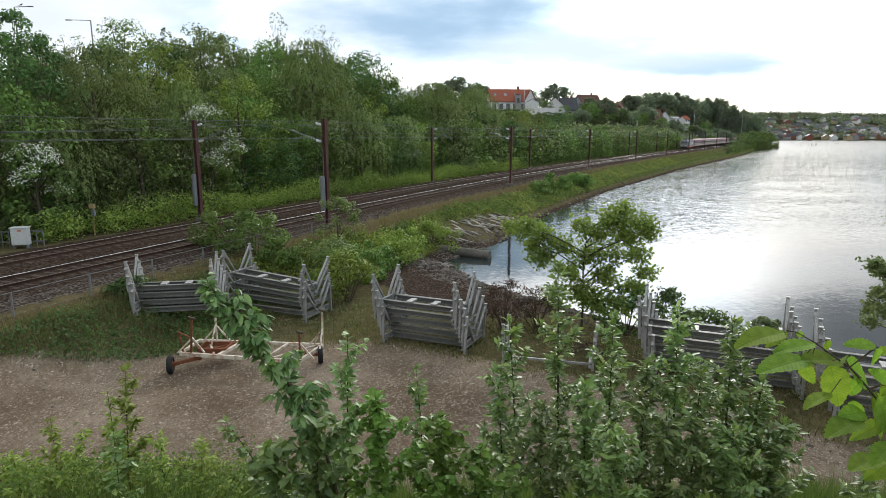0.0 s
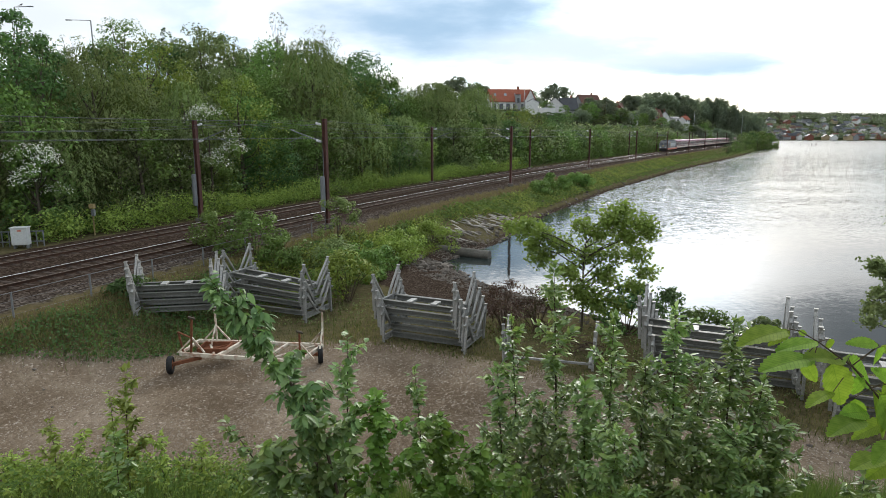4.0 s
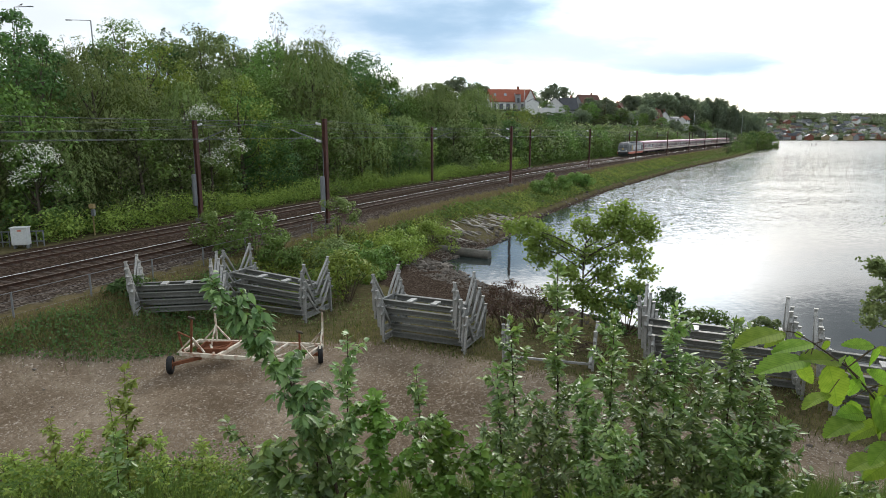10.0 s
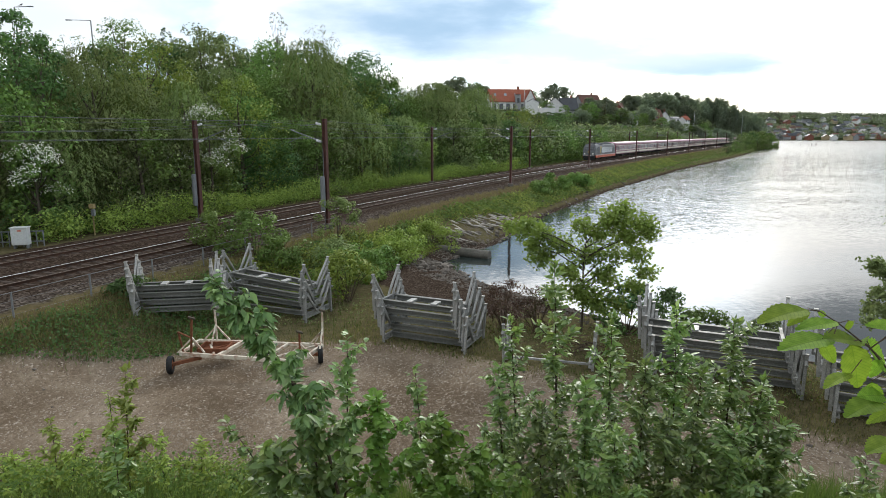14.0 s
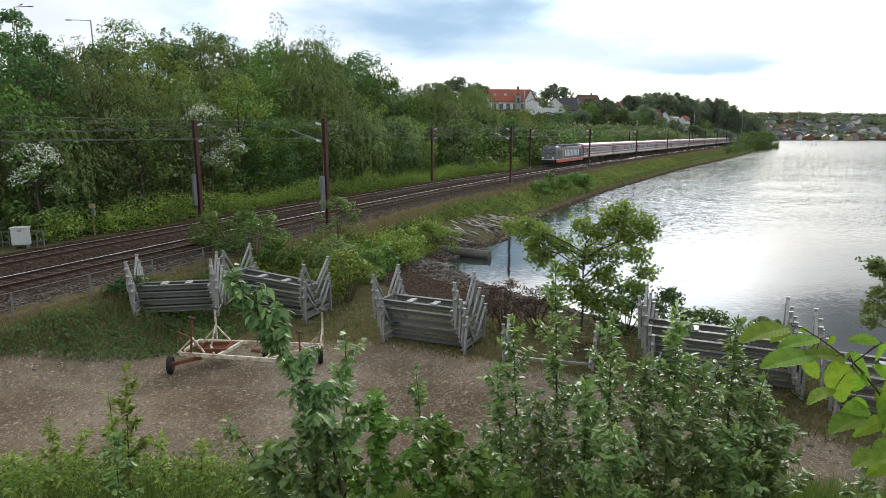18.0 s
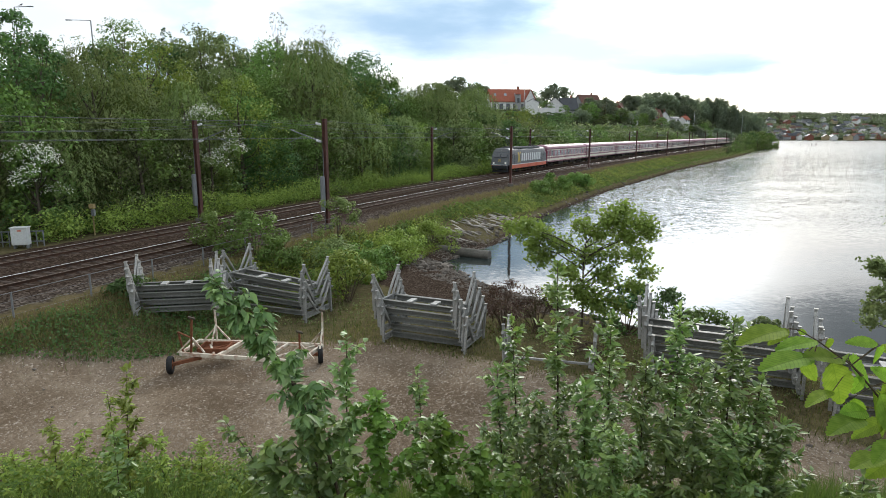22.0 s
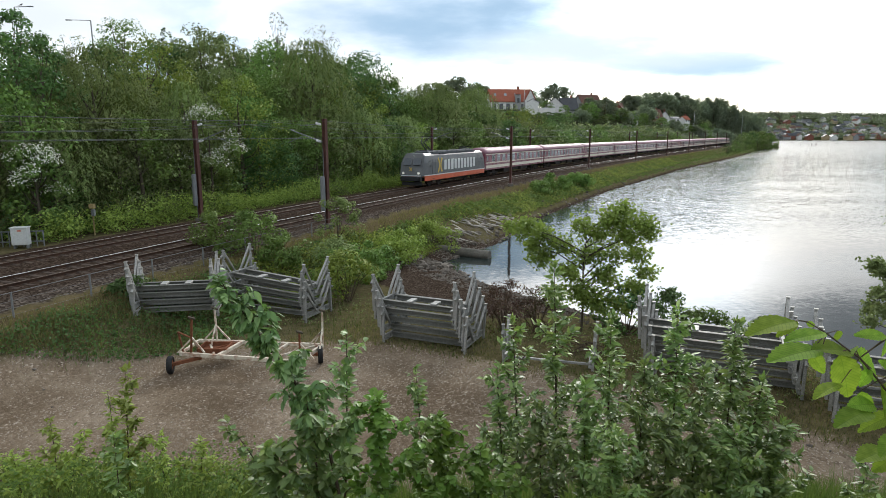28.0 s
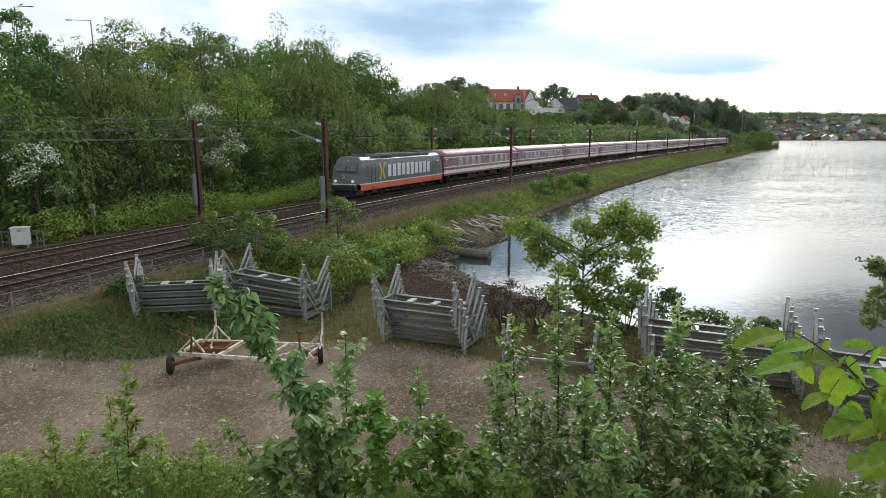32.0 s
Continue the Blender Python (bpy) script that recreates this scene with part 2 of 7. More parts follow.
SLEEPER = surface("brown_dusted_concrete_sleeper", (0.042, 0.030, 0.023), (0.080, 0.059, 0.047), (0.026, 0.018, 0.014), 20, 3, 0.95, 0, 0.3)
STONE = surface("shore_stone", (0.085, 0.070, 0.057), (0.185, 0.160, 0.135), (0.05, 0.045, 0.035), 12, 2.0, 0.85, 0, 0.4, 0.6, 0.3)
PEBBLE = surface("pale_gravel", (0.26, 0.215, 0.165), (0.58, 0.52, 0.44), (0.17, 0.14, 0.12), 6, 3, 0.85, 0, 0.2, 0.6, 0.1)
DRIFTWOOD = surface("bleached_driftwood", (0.34, 0.31, 0.27), (0.56, 0.52, 0.46), (0.14, 0.12, 0.10), 25, 3, 0.85, 0, 0.3, 0.5, 0.3)
CONCRETE = surface("algae_stained_concrete", (0.11, 0.10, 0.085), (0.19, 0.175, 0.15), (0.055, 0.06, 0.045), 18, 1.6, 0.85, 0, 0.3, 0.7)
CREAM_RUST = surface("flaking_cream_paint", (0.52, 0.46, 0.36), (0.66, 0.60, 0.49), (0.26, 0.10, 0.045), 30, 4.0, 0.65, 0.0, 0.2, 0.9)
RUST = surface("rust", (0.13, 0.048, 0.024), (0.24, 0.095, 0.048), (0.08, 0.035, 0.025), 26, 4, 0.85, 0, 0.3)
RUBBER = surface("black_rubber", (0.016, 0.016, 0.017), (0.03, 0.03, 0.03), (0.06, 0.055, 0.05), 30, 4, 0.8, 0, 0.2)
WHITE_METAL = plain("white_enamel", (0.62, 0.63, 0.61), 0.45)
GREY_METAL = plain("grey_painted_metal", (0.20, 0.21, 0.215), 0.5, 0.2)
DARK_METAL = plain("dark_metal", (0.035, 0.036, 0.038), 0.55, 0.3)
CERAMIC = plain("white_insulator", (0.75, 0.76, 0.76), 0.3)
WIRE = plain("dark_copper_wire", (0.11, 0.115, 0.12), 0.5, 0.4)
YELLOW_WOOD = plain("weathered_yellow_post", (0.33, 0.25, 0.12), 0.8)
ORANGE = plain("orange_red_paint", (0.62, 0.12, 0.045), 0.45)
LOCO_GREY = plain("dark_grey_paint", (0.110, 0.115, 0.117), 0.5)
LOCO_ROOF = plain("grey_roof_paint", (0.125, 0.13, 0.135), 0.8)
WHITE_PAINT = plain("white_paint", (0.72, 0.73, 0.72), 0.45)
YELLOW_PAINT = plain("yellow_paint", (0.62, 0.43, 0.06), 0.45)
MAROON = plain("maroon_paint", (0.25, 0.070, 0.095), 0.32)
# Paler and pinker than the sides: sky gloss put into the roof's colour.
MAROON_ROOF = plain("sky_glossed_maroon_roof", (0.27, 0.125, 0.155), 0.58)
COACH_CREAM = plain("cream_stripe_paint", (0.80, 0.74, 0.60), 0.45)
HEADLIGHT = plain("lit_headlight", (0.8, 0.8, 0.75), 0.3)
HEADLIGHT.node_tree.nodes["Principled BSDF"].inputs["Emission Color"].default_value = (1.0, 0.93, 0.8, 1)
HEADLIGHT.node_tree.nodes["Principled BSDF"].inputs["Emission Strength"].default_value = 0.25
UNDERFRAME = plain("grimy_underframe", (0.035, 0.031, 0.028), 0.8)



def elm_veins():
    """Pale side veins running out from the midrib, in the leaf's own length and breadth."""
    nt = LEAF_ELM.node_tree
    tc = nt.nodes.new("ShaderNodeTexCoord")
    sep = nt.nodes.new("ShaderNodeSeparateXYZ")
    nt.links.new(tc.outputs["Object"], sep.inputs[0])
    ay = math_node(nt, "ABSOLUTE", sep.outputs[1])
    ph = math_node(nt, "FRACT", math_node(nt, "SUBTRACT", math_node(nt, "MULTIPLY", sep.outputs[0], 13.0), math_node(nt, "MULTIPLY", math_node(nt, "POWER", ay, 1.2), 14.0)))
    near = math_node(nt, "ABSOLUTE", math_node(nt, "SUBTRACT", ph, 0.5))
    side = ramp_node(nt, near, [(0.0, (1, 1, 1)), (0.16, (0, 0, 0))]).outputs[0]
    mid = ramp_node(nt, ay, [(0.004, (1, 1, 1)), (0.014, (0, 0, 0))]).outputs[0]
    f = math_node(nt, "MAXIMUM", side, mid)
    bs = nt.nodes["Principled BSDF"]
    old = bs.inputs["Base Color"].links[0].from_socket
    blot = noise_node(nt, tc.outputs["Object"], 6.0, 3)
    tone = mix_col(nt, ramp_node(nt, blot.outputs[0], [(0.35, (0, 0, 0)), (0.7, (0.6,) * 3)]).outputs[0], old, (0.5, 0.62, 0.45), "MULTIPLY")
    col = mix_col(nt, math_node(nt, "MULTIPLY", f, 0.38), tone, (0.085, 0.150, 0.030))
    nt.links.new(col, bs.inputs["Base Color"])
    bump_node(nt, bs, math_node(nt, "MULTIPLY", f, -1.0), 0.15, 0.002)
    for n in nt.nodes:
        if n.bl_idname == "ShaderNodeBsdfTranslucent":
            nt.links.new(mix_col(nt, 0.75, mix_col(nt, math_node(nt, "MULTIPLY", f, 0.38), tone, (0.06, 0.12, 0.02)), (1.0, 1.2, 0.5), "MULTIPLY"), n.inputs["Color"])


elm_veins()


def glass_mat(name, tint, rough=0.08):
    m, nt, bs, _ = mat_base(name)
    bs.inputs["Base Color"].default_value = (*tint, 1)
    bs.inputs["Roughness"].default_value = rough
    bs.inputs["Specular IOR Level"].default_value = 0.8
    return m


GLASS_DARK = glass_mat("dark_window_glass", (0.02, 0.024, 0.027))
GLASS_HAZY = glass_mat("hazy_window_glass", (0.24, 0.25, 0.26), 0.15)


def ground_material():
    m, nt, bs, _ = mat_base("ground_cover")
    geo = nt.nodes.new("ShaderNodeNewGeometry")
    vec = geo.outputs["Position"]

    def attr(n):
        a = nt.nodes.new("ShaderNodeAttribute")
        a.attribute_name = n
        return a.outputs["Fac"]

    big = noise_node(nt, vec, 0.32, 6, 0.62)
    mid = noise_node(nt, vec, 3.2, 5, 0.65)
    fine = noise_node(nt, vec, 22.0, 4, 0.7)
    vor = nt.nodes.new("ShaderNodeTexVoronoi")
    vor.inputs["Scale"].default_value = 17.0
    nt.links.new(vec, vor.inputs["Vector"])
    vor2 = nt.nodes.new("ShaderNodeTexVoronoi")
    vor2.inputs["Scale"].default_value = 12.0
    nt.links.new(vec, vor2.inputs["Vector"])
    soil = ramp_node(nt, mid.outputs[0], [(0.3, (0.062, 0.056, 0.028)), (0.5, (0.098, 0.085, 0.042)), (0.72, (0.155, 0.125, 0.074))]).outputs[0]
    dirt = ramp_node(nt, big.outputs[0], [(0.34, (0.092, 0.066, 0.042)), (0.5, (0.168, 0.127, 0.088)), (0.64, (0.270, 0.216, 0.160))]).outputs[0]
    pebble = ramp_node(nt, vor.outputs["Color"], [(0.25, (0.105, 0.078, 0.054)), (0.62, (0.195, 0.148, 0.106)), (0.80, (0.26, 0.21, 0.16)), (0.97, (0.56, 0.49, 0.41))]).outputs[0]
    pf = ramp_node(nt, mid.outputs[0], [(0.38, (0.15,) * 3), (0.62, (0.75,) * 3)]).outputs[0]
    gravel = mix_col(nt, pf, dirt, pebble)
    ball = ramp_node(nt, vor2.outputs["Color"], [(0.15, (0.018, 0.012, 0.009)), (0.6, (0.044, 0.031, 0.023)), (0.95, (0.105, 0.080, 0.064))]).outputs[0]
    bgrey = ramp_node(nt, vor2.outputs["Color"], [(0.15, (0.026, 0.020, 0.016)), (0.6, (0.070, 0.056, 0.046)), (0.95, (0.165, 0.140, 0.118))]).outputs[0]
    ball = mix_col(nt, attr("shoulder"), ball, bgrey)
    mud = ramp_node(nt, vor.outputs["Color"], [(0.1, (0.020, 0.014, 0.010)), (0.6, (0.048, 0.034, 0.025)), (0.95, (0.14, 0.112, 0.09))]).outputs[0]
    woods = ramp_node(nt, mid.outputs[0], [(0.3, (0.022, 0.028, 0.012)), (0.7, (0.05, 0.055, 0.025))]).outputs[0]

    def edge(name, width=0.35):
        s = math_node(nt, "ADD", attr(name), math_node(nt, "MULTIPLY", math_node(nt, "SUBTRACT", mid.outputs[0], 0.5), 1.1))
        return ramp_node(nt, s, [(0.5 - width / 2, (0, 0, 0)), (0.5 + width / 2, (1, 1, 1))]).outputs[0]

    straw = ramp_node(nt, mid.outputs[0], [(0.3, (0.075, 0.058, 0.030)), (0.7, (0.135, 0.105, 0.058))]).outputs[0]
    soil = mix_col(nt, attr("verge"), soil, straw)
    col = mix_col(nt, edge("gravel"), soil, gravel)
    col = mix_col(nt, edge("mud"), col, mud)
    col = mix_col(nt, edge("woods"), col, woods)
    col = mix_col(nt, edge("ballast", 0.25), col, ball)
    nt.links.new(col, bs.inputs["Base Color"])
    bs.inputs["Roughness"].default_value = 0.95
    bs.inputs["Specular IOR Level"].default_value = 0.0
    h = math_node(nt, "ADD", math_node(nt, "MULTIPLY", vor.outputs["Distance"], -0.8), fine.outputs[0])
    bump_node(nt, bs, h, 0.7, 0.03)
    return m


def water_material():
    m, nt, bs, _ = mat_base("fjord_water")
    geo = nt.nodes.new("ShaderNodeNewGeometry")
    mp = nt.nodes.new("ShaderNodeMapping")
    mp.inputs["Rotation"].default_value = (0, 0, radians(-14))
    mp.inputs["Scale"].default_value = (0.55, 1.35, 1)
    nt.links.new(geo.outputs["Position"], mp.inputs["Vector"])

    def slope(scale, amount, detail=3):
        """Tilt of the surface in ripples of one size."""
        n = noise_node(nt, mp.outputs[0], scale, detail, 0.6)
        a = nt.nodes.new("ShaderNodeVectorMath")
        a.operation = "SUBTRACT"
        nt.links.new(n.outputs["Color"], a.inputs[0])
        a.inputs[1].default_value = (0.5, 0.5, 0.5)
        b = nt.nodes.new("ShaderNodeVectorMath")
        b.operation = "MULTIPLY"
        nt.links.new(a.outputs[0], b.inputs[0])
        b.inputs[1].default_value = (amount * 0.6, amount, 0.0)
        return b.outputs[0]

    def vadd(a, b):
        v = nt.nodes.new("ShaderNodeVectorMath")
        v.operation = "ADD"
        for i, q in enumerate((a, b)):
            if isinstance(q, tuple):
                v.inputs[i].default_value = q
            else:
                nt.links.new(q, v.inputs[i])
        return v.outputs[0]

    def vscale(a, f):
        v = nt.nodes.new("ShaderNodeVectorMath")
        v.operation = "SCALE"
        nt.links.new(a, v.inputs[0])
        nt.links.new(f, v.inputs["Scale"])
        return v.outputs[0]

    sep = nt.nodes.new("ShaderNodeSeparateXYZ")
    nt.links.new(geo.outputs["Position"], sep.inputs[0])

    def grows(y0, y1, lo, hi):
        """Sheltered by the bank near the shore, more open to the wind farther out."""
        r = nt.nodes.new("ShaderNodeMapRange")
        r.interpolation_type = "SMOOTHSTEP"
        for k, v in (("From Min", y0), ("From Max", y1), ("To Min", lo), ("To Max", hi)):
            r.inputs[k].default_value = v
        nt.links.new(sep.outputs[1], r.inputs["Value"])
        return r.outputs[0]

    calm = noise_node(nt, mp.outputs[0], 0.03, 4, 0.6)
    cm = ramp_node(nt, calm.outputs[0], [(0.38, (0.45,) * 3), (0.60, (1.0,) * 3)]).outputs[0]
    wind = math_node(nt, "MULTIPLY", grows(34.0, 72.0, 0.10, 1.0), cm)
    tilt = vadd(slope(0.8, 0.10), vadd(slope(2.4, 0.26), slope(6.5, 0.42)))
    tilt = vadd(vscale(tilt, wind), vscale(slope(0.12, 0.035), grows(30.0, 80.0, 0.5, 1.0)))
    nrm = nt.nodes.new("ShaderNodeVectorMath")
    nrm.operation = "NORMALIZE"
    nt.links.new(vadd(tilt, (0.0, 0.0, 1.0)), nrm.inputs[0])
    nt.links.new(nrm.outputs[0], bs.inputs["Normal"])
    bs.inputs["Base Color"].default_value = (0.022, 0.030, 0.028, 1)
    nt.links.new(grows(28.0, 420.0, 0.03, 0.18), bs.inputs["Roughness"])
    bs.inputs["IOR"].default_value = 1.333
    return m


GROUND_MAT = ground_material()
WATER_MAT = water_material()
# ======== mesh tools ========
class Geo:
    """Vertices and faces of one mesh."""

    def __init__(self):
        self.v, self.f = [], []

    def add(self, vs, fs, m=None):
        o = len(self.v)
        if m is not None:
            vs = [tuple(m @ Vector(p)) for p in vs]
        self.v += [tuple(p) for p in vs]
        self.f += [tuple(i + o for i in q) for q in fs]
        return self

    def box(self, cx_, cy_, cz_, sx, sy, sz, m=None, bevel=0.0):
        """A box round its centre; with bevel its edges are chamfered."""
        x, y, z = sx / 2, sy / 2, sz / 2
        if not bevel:
            vs = [(cx_ + a * x, cy_ + b * y, cz_ + c * z) for a in (-1, 1) for b in (-1, 1) for c in (-1, 1)]
            return self.add(vs, [(0, 1, 3, 2), (4, 6, 7, 5), (0, 4, 5, 1), (2, 3, 7, 6), (0, 2, 6, 4), (1, 5, 7, 3)], m)
        b = min(bevel, x * 0.9, y * 0.9, z * 0.9)
        rings = []
        for zz, k in ((-z, b), (-z + b, 0), (z - b, 0), (z, b)):
            X, Y = x - k, y - k
            rings.append([(cx_ + px, cy_ + py, cz_ + zz) for px, py in
                          ((-X + b, -Y), (X - b, -Y), (X, -Y + b), (X, Y - b), (X - b, Y), (-X + b, Y), (-X, Y - b), (-X, -Y + b))])
        vs = [p for r in rings for p in r]
        fs = [(i * 8 + j, i * 8 + (j + 1) % 8, i * 8 + 8 + (j + 1) % 8, i * 8 + 8 + j) for i in range(3) for j in range(8)]
        fs += [tuple(range(7, -1, -1)), tuple(range(24, 32))]
        return self.add(vs, fs, m)

    def bar(self, a, b, w, h=None, up=(0, 0, 1), bevel=0.0):
        """A square bar from a to b."""
        a, b = Vector(a), Vector(b)
        d = b - a
        L = d.length
        d.normalize()
        u = Vector(up)
        if abs(d.dot(u)) > 0.98:
            u = Vector((1, 0, 0))
        s = d.cross(u).normalized()
        u = s.cross(d)
        m = Matrix(((d.x, s.x, u.x, 0), (d.y, s.y, u.y, 0), (d.z, s.z, u.z, 0), (0, 0, 0, 1)))
        m.translation = (a + b) / 2
        return self.box(0, 0, 0, L, w, h or w, m, bevel)

    def tube(self, pts, radii, n=6, caps=True):
        """A tube through the points, with a radius at each."""
        pts = [Vector(p) for p in pts]
        if isinstance(radii, (int, float)):
            radii = [radii] * len(pts)
        vs, fs = [], []
        ref = Vector((0.31, 0.93, 0.17)).normalized()
        for i, p in enumerate(pts):
            d = (pts[min(i + 1, len(pts) - 1)] - pts[max(i - 1, 0)]).normalized()
            s = d.cross(ref)
            if s.length < 0.05:
                s = d.cross(Vector((1, 0, 0)))
            s.normalize()
            u = s.cross(d)
            for k in range(n):
                t = 2 * math.pi * k / n
                vs.append(p + (s * math.cos(t) + u * math.sin(t)) * radii[i])
        for i in range(len(pts) - 1):
            for k in range(n):
                fs.append((i * n + k, i * n + (k + 1) % n, i * n + n + (k + 1) % n, i * n + n + k))
        if caps:
            fs += [tuple(range(n - 1, -1, -1)), tuple(range((len(pts) - 1) * n, len(pts) * n))]
        return self.add(vs, fs)

    def cyl(self, a, b, r, n=12):
        return self.tube([a, b], [r, r], n)

    def extrude_profile(self, prof, x0, x1, m=None):
        """A closed profile in the y-z plane drawn along x."""
        n = len(prof)
        vs = [(x0, *p) for p in prof] + [(x1, *p) for p in prof]
        fs = [(k, (k + 1) % n, n + (k + 1) % n, n + k) for k in range(n)] + [tuple(range(n - 1, -1, -1)), tuple(range(n, 2 * n))]
        return self.add(vs, fs, m)

    def mesh(self, name, mat=None, smooth=False):
        me = bpy.data.meshes.new(name)
        me.from_pydata(self.v, [], self.f)
        bm = bmesh.new()
        bm.from_mesh(me)
        bmesh.ops.recalc_face_normals(bm, faces=bm.faces)
        bm.to_mesh(me)
        bm.free()
        if smooth:
            me.polygons.foreach_set("use_smooth", [True] * len(me.polygons))
        if mat:
            me.materials.append(mat)
        return me


def thing(name, m, label, category, group="", kind=""):
    """An empty at the base of a thing, which carries its parts."""
    ob = new(name)
    ob.empty_display_size = 0.2
    ob.matrix_basis = m
    return tagged(ob, label, category, group, kind)


def part(name, geo, material, parent, label="", m=None, smooth=False):
    """One mesh as a part of a thing or of another part."""
    me = geo if isinstance(geo, bpy.types.Mesh) else geo.mesh(name, material, smooth)
    ob = new(name, me)
    ob.parent = parent
    if m is not None:
        ob.matrix_basis = m
    return tagged(ob, label)


def whole(name, geo, material, label, category, group="", kind="", m=None, smooth=False):
    """A thing that is one mesh."""
    me = geo if isinstance(geo, bpy.types.Mesh) else geo.mesh(name, material, smooth)
    ob = new(name, me)
    if m is not None:
        ob.matrix_basis = m
    return tagged(ob, label, category, group, kind)


def quads_mesh(name, verts, nper, material, faces_per=None):
    """A mesh from an array of loose polygons of nper corners each (verts: count x nper x 3)."""
    n = len(verts)
    me = bpy.data.meshes.new(name)
    me.vertices.add(n * nper)
    me.vertices.foreach_set("co", np.asarray(verts, dtype=np.float32).ravel())
    pat = faces_per or [tuple(range(nper))]
    loops = np.array([i for q in pat for i in q], dtype=np.int32)
    sizes = np.array([len(q) for q in pat], dtype=np.int32)
    li = (np.arange(n, dtype=np.int32)[:, None] * nper + loops[None, :]).ravel()
    starts = np.concatenate([[0], np.cumsum(np.tile(sizes, n))[:-1]]).astype(np.int32)
    me.loops.add(len(li))
    me.loops.foreach_set("vertex_index", li)
    me.polygons.add(n * len(pat))
    me.polygons.foreach_set("loop_start", starts)
    me.update(calc_edges=True)
    me.materials.append(material)
    return me


def leaf_quads(rng, pos, normal, size, aspect=0.62, fold=0.18, droop=None):
    """Folded four-cornered leaves at pos, facing about normal. Returns count x 4 x 3."""
    n = len(pos)
    nrm = normal + rng.normal(0, 0.45, (n, 3))
    nrm /= np.linalg.norm(nrm, axis=1)[:, None] + 1e-9
    a = rng.normal(0, 1, (n, 3))
    if droop is not None:
        a += droop
    a -= nrm * np.sum(a * nrm, axis=1)[:, None]
    a /= np.linalg.norm(a, axis=1)[:, None] + 1e-9
    b = np.cross(nrm, a)
    s = (size * rng.uniform(0.65, 1.3, n))[:, None]
    L, W = a * s * 0.5, b * s * 0.5 * aspect
    up = nrm * s * fold
    return np.stack([pos - L, pos + W + up, pos + L, pos - W + up], axis=1)


LEAF_FACES = [(0, 2, 1), (0, 3, 2)]


def soft_normals(me, nrm, nper=4):
    """Shade each leaf by the roundness of its clump."""
    nrm = nrm / (np.linalg.norm(nrm, axis=1)[:, None] + 1e-9)
    me.normals_split_custom_set_from_vertices(np.repeat(nrm, nper, axis=0))
    return me


# ======== the track's line and the lie of the land ========
def track_x(y):
    """x of the far track's centre line at y."""
    u = np.clip(y, -20, 210) / 100.0
    return -30.93 + 32.24 * u + 11.68 * u * u - 1.829 * u ** 3 + np.maximum(y - 210, 0) * 0.571 + np.minimum(y + 20, 0) * 0.274


TR_Y = np.arange(-150.0, 900.0, 0.5)
TR_X = track_x(TR_Y)
TR_S = np.concatenate([[0.0], np.cumsum(np.hypot(np.diff(TR_X), np.diff(TR_Y)))])
TR_S = TR_S - np.interp(0.0, TR_Y, TR_S)


def on_track(s, side=0.0):
    """The point s metres along the far track, side metres to its water side, and the heading there."""
    y0, y1 = np.interp([s - 0.6, s + 0.6], TR_S, TR_Y)
    x0, x1 = np.interp([y0, y1], TR_Y, TR_X)
    L = math.hypot(x1 - x0, y1 - y0)
    tx, ty = (x1 - x0) / L, (y1 - y0) / L
    return Vector(((x0 + x1) / 2 + ty * side, (y0 + y1) / 2 - tx * side)), math.atan2(ty, tx)


def track_side(x, y):
    """Distance from the far track's centre line, positive towards the water."""
    slope = (track_x(y + 1) - track_x(y - 1)) / 2
    return (x - track_x(y)) / np.sqrt(1 + slope ** 2)


WATER_Z = -2.8
SHORE = [(520, 1000), (330, 640), (243, 470), (238, 440), (222, 425), (180, 360), (121, 256), (60, 158), (26.4, 98.2), (12.6, 70.3), (7.0, 57.0), (4.2, 49.0), (1.6, 45.0),
         (-0.1, 42.0), (0.7, 39.0), (1.7, 36.4), (3.3, 34.2), (6.2, 30.4), (10.0, 25.5), (16.0, 21.5), (26.0, 14.0), (40.0, 0.0), (70.0, -60.0), (300.0, -300.0)]


def inland(x, y):
    """Distance from the water's edge, positive on land (arrays)."""
    best = np.full(np.shape(x), 1e9)
    inside = np.zeros(np.shape(x), dtype=bool)
    poly = SHORE + [(-3000, -300), (-3000, 1000)]
    for i in range(len(poly)):
        (ax, ay), (bx, by) = poly[i], poly[(i + 1) % len(poly)]
        if i < len(SHORE) - 1:
            dx, dy = bx - ax, by - ay
            t = np.clip(((x - ax) * dx + (y - ay) * dy) / (dx * dx + dy * dy), 0, 1)
            best = np.minimum(best, np.hypot(x - ax - t * dx, y - ay - t * dy))
        cross = ((ay > y) != (by > y)) & (x < (bx - ax) * (y - ay) / (by - ay + 1e-12) + ax)
        inside ^= cross
    return np.where(inside, best, -best)


def wobble(x, y, f, seed=0.0):
    return (np.sin(x * f + 1.3 * np.sin(y * f * 0.7 + seed)) + np.sin(y * f * 1.13 + 1.7 * np.sin(x * f * 0.61 + 2 + seed))) * 0.5


def smooth01(v):
    v = np.clip(v, 0, 1)
    return v * v * (3 - 2 * v)


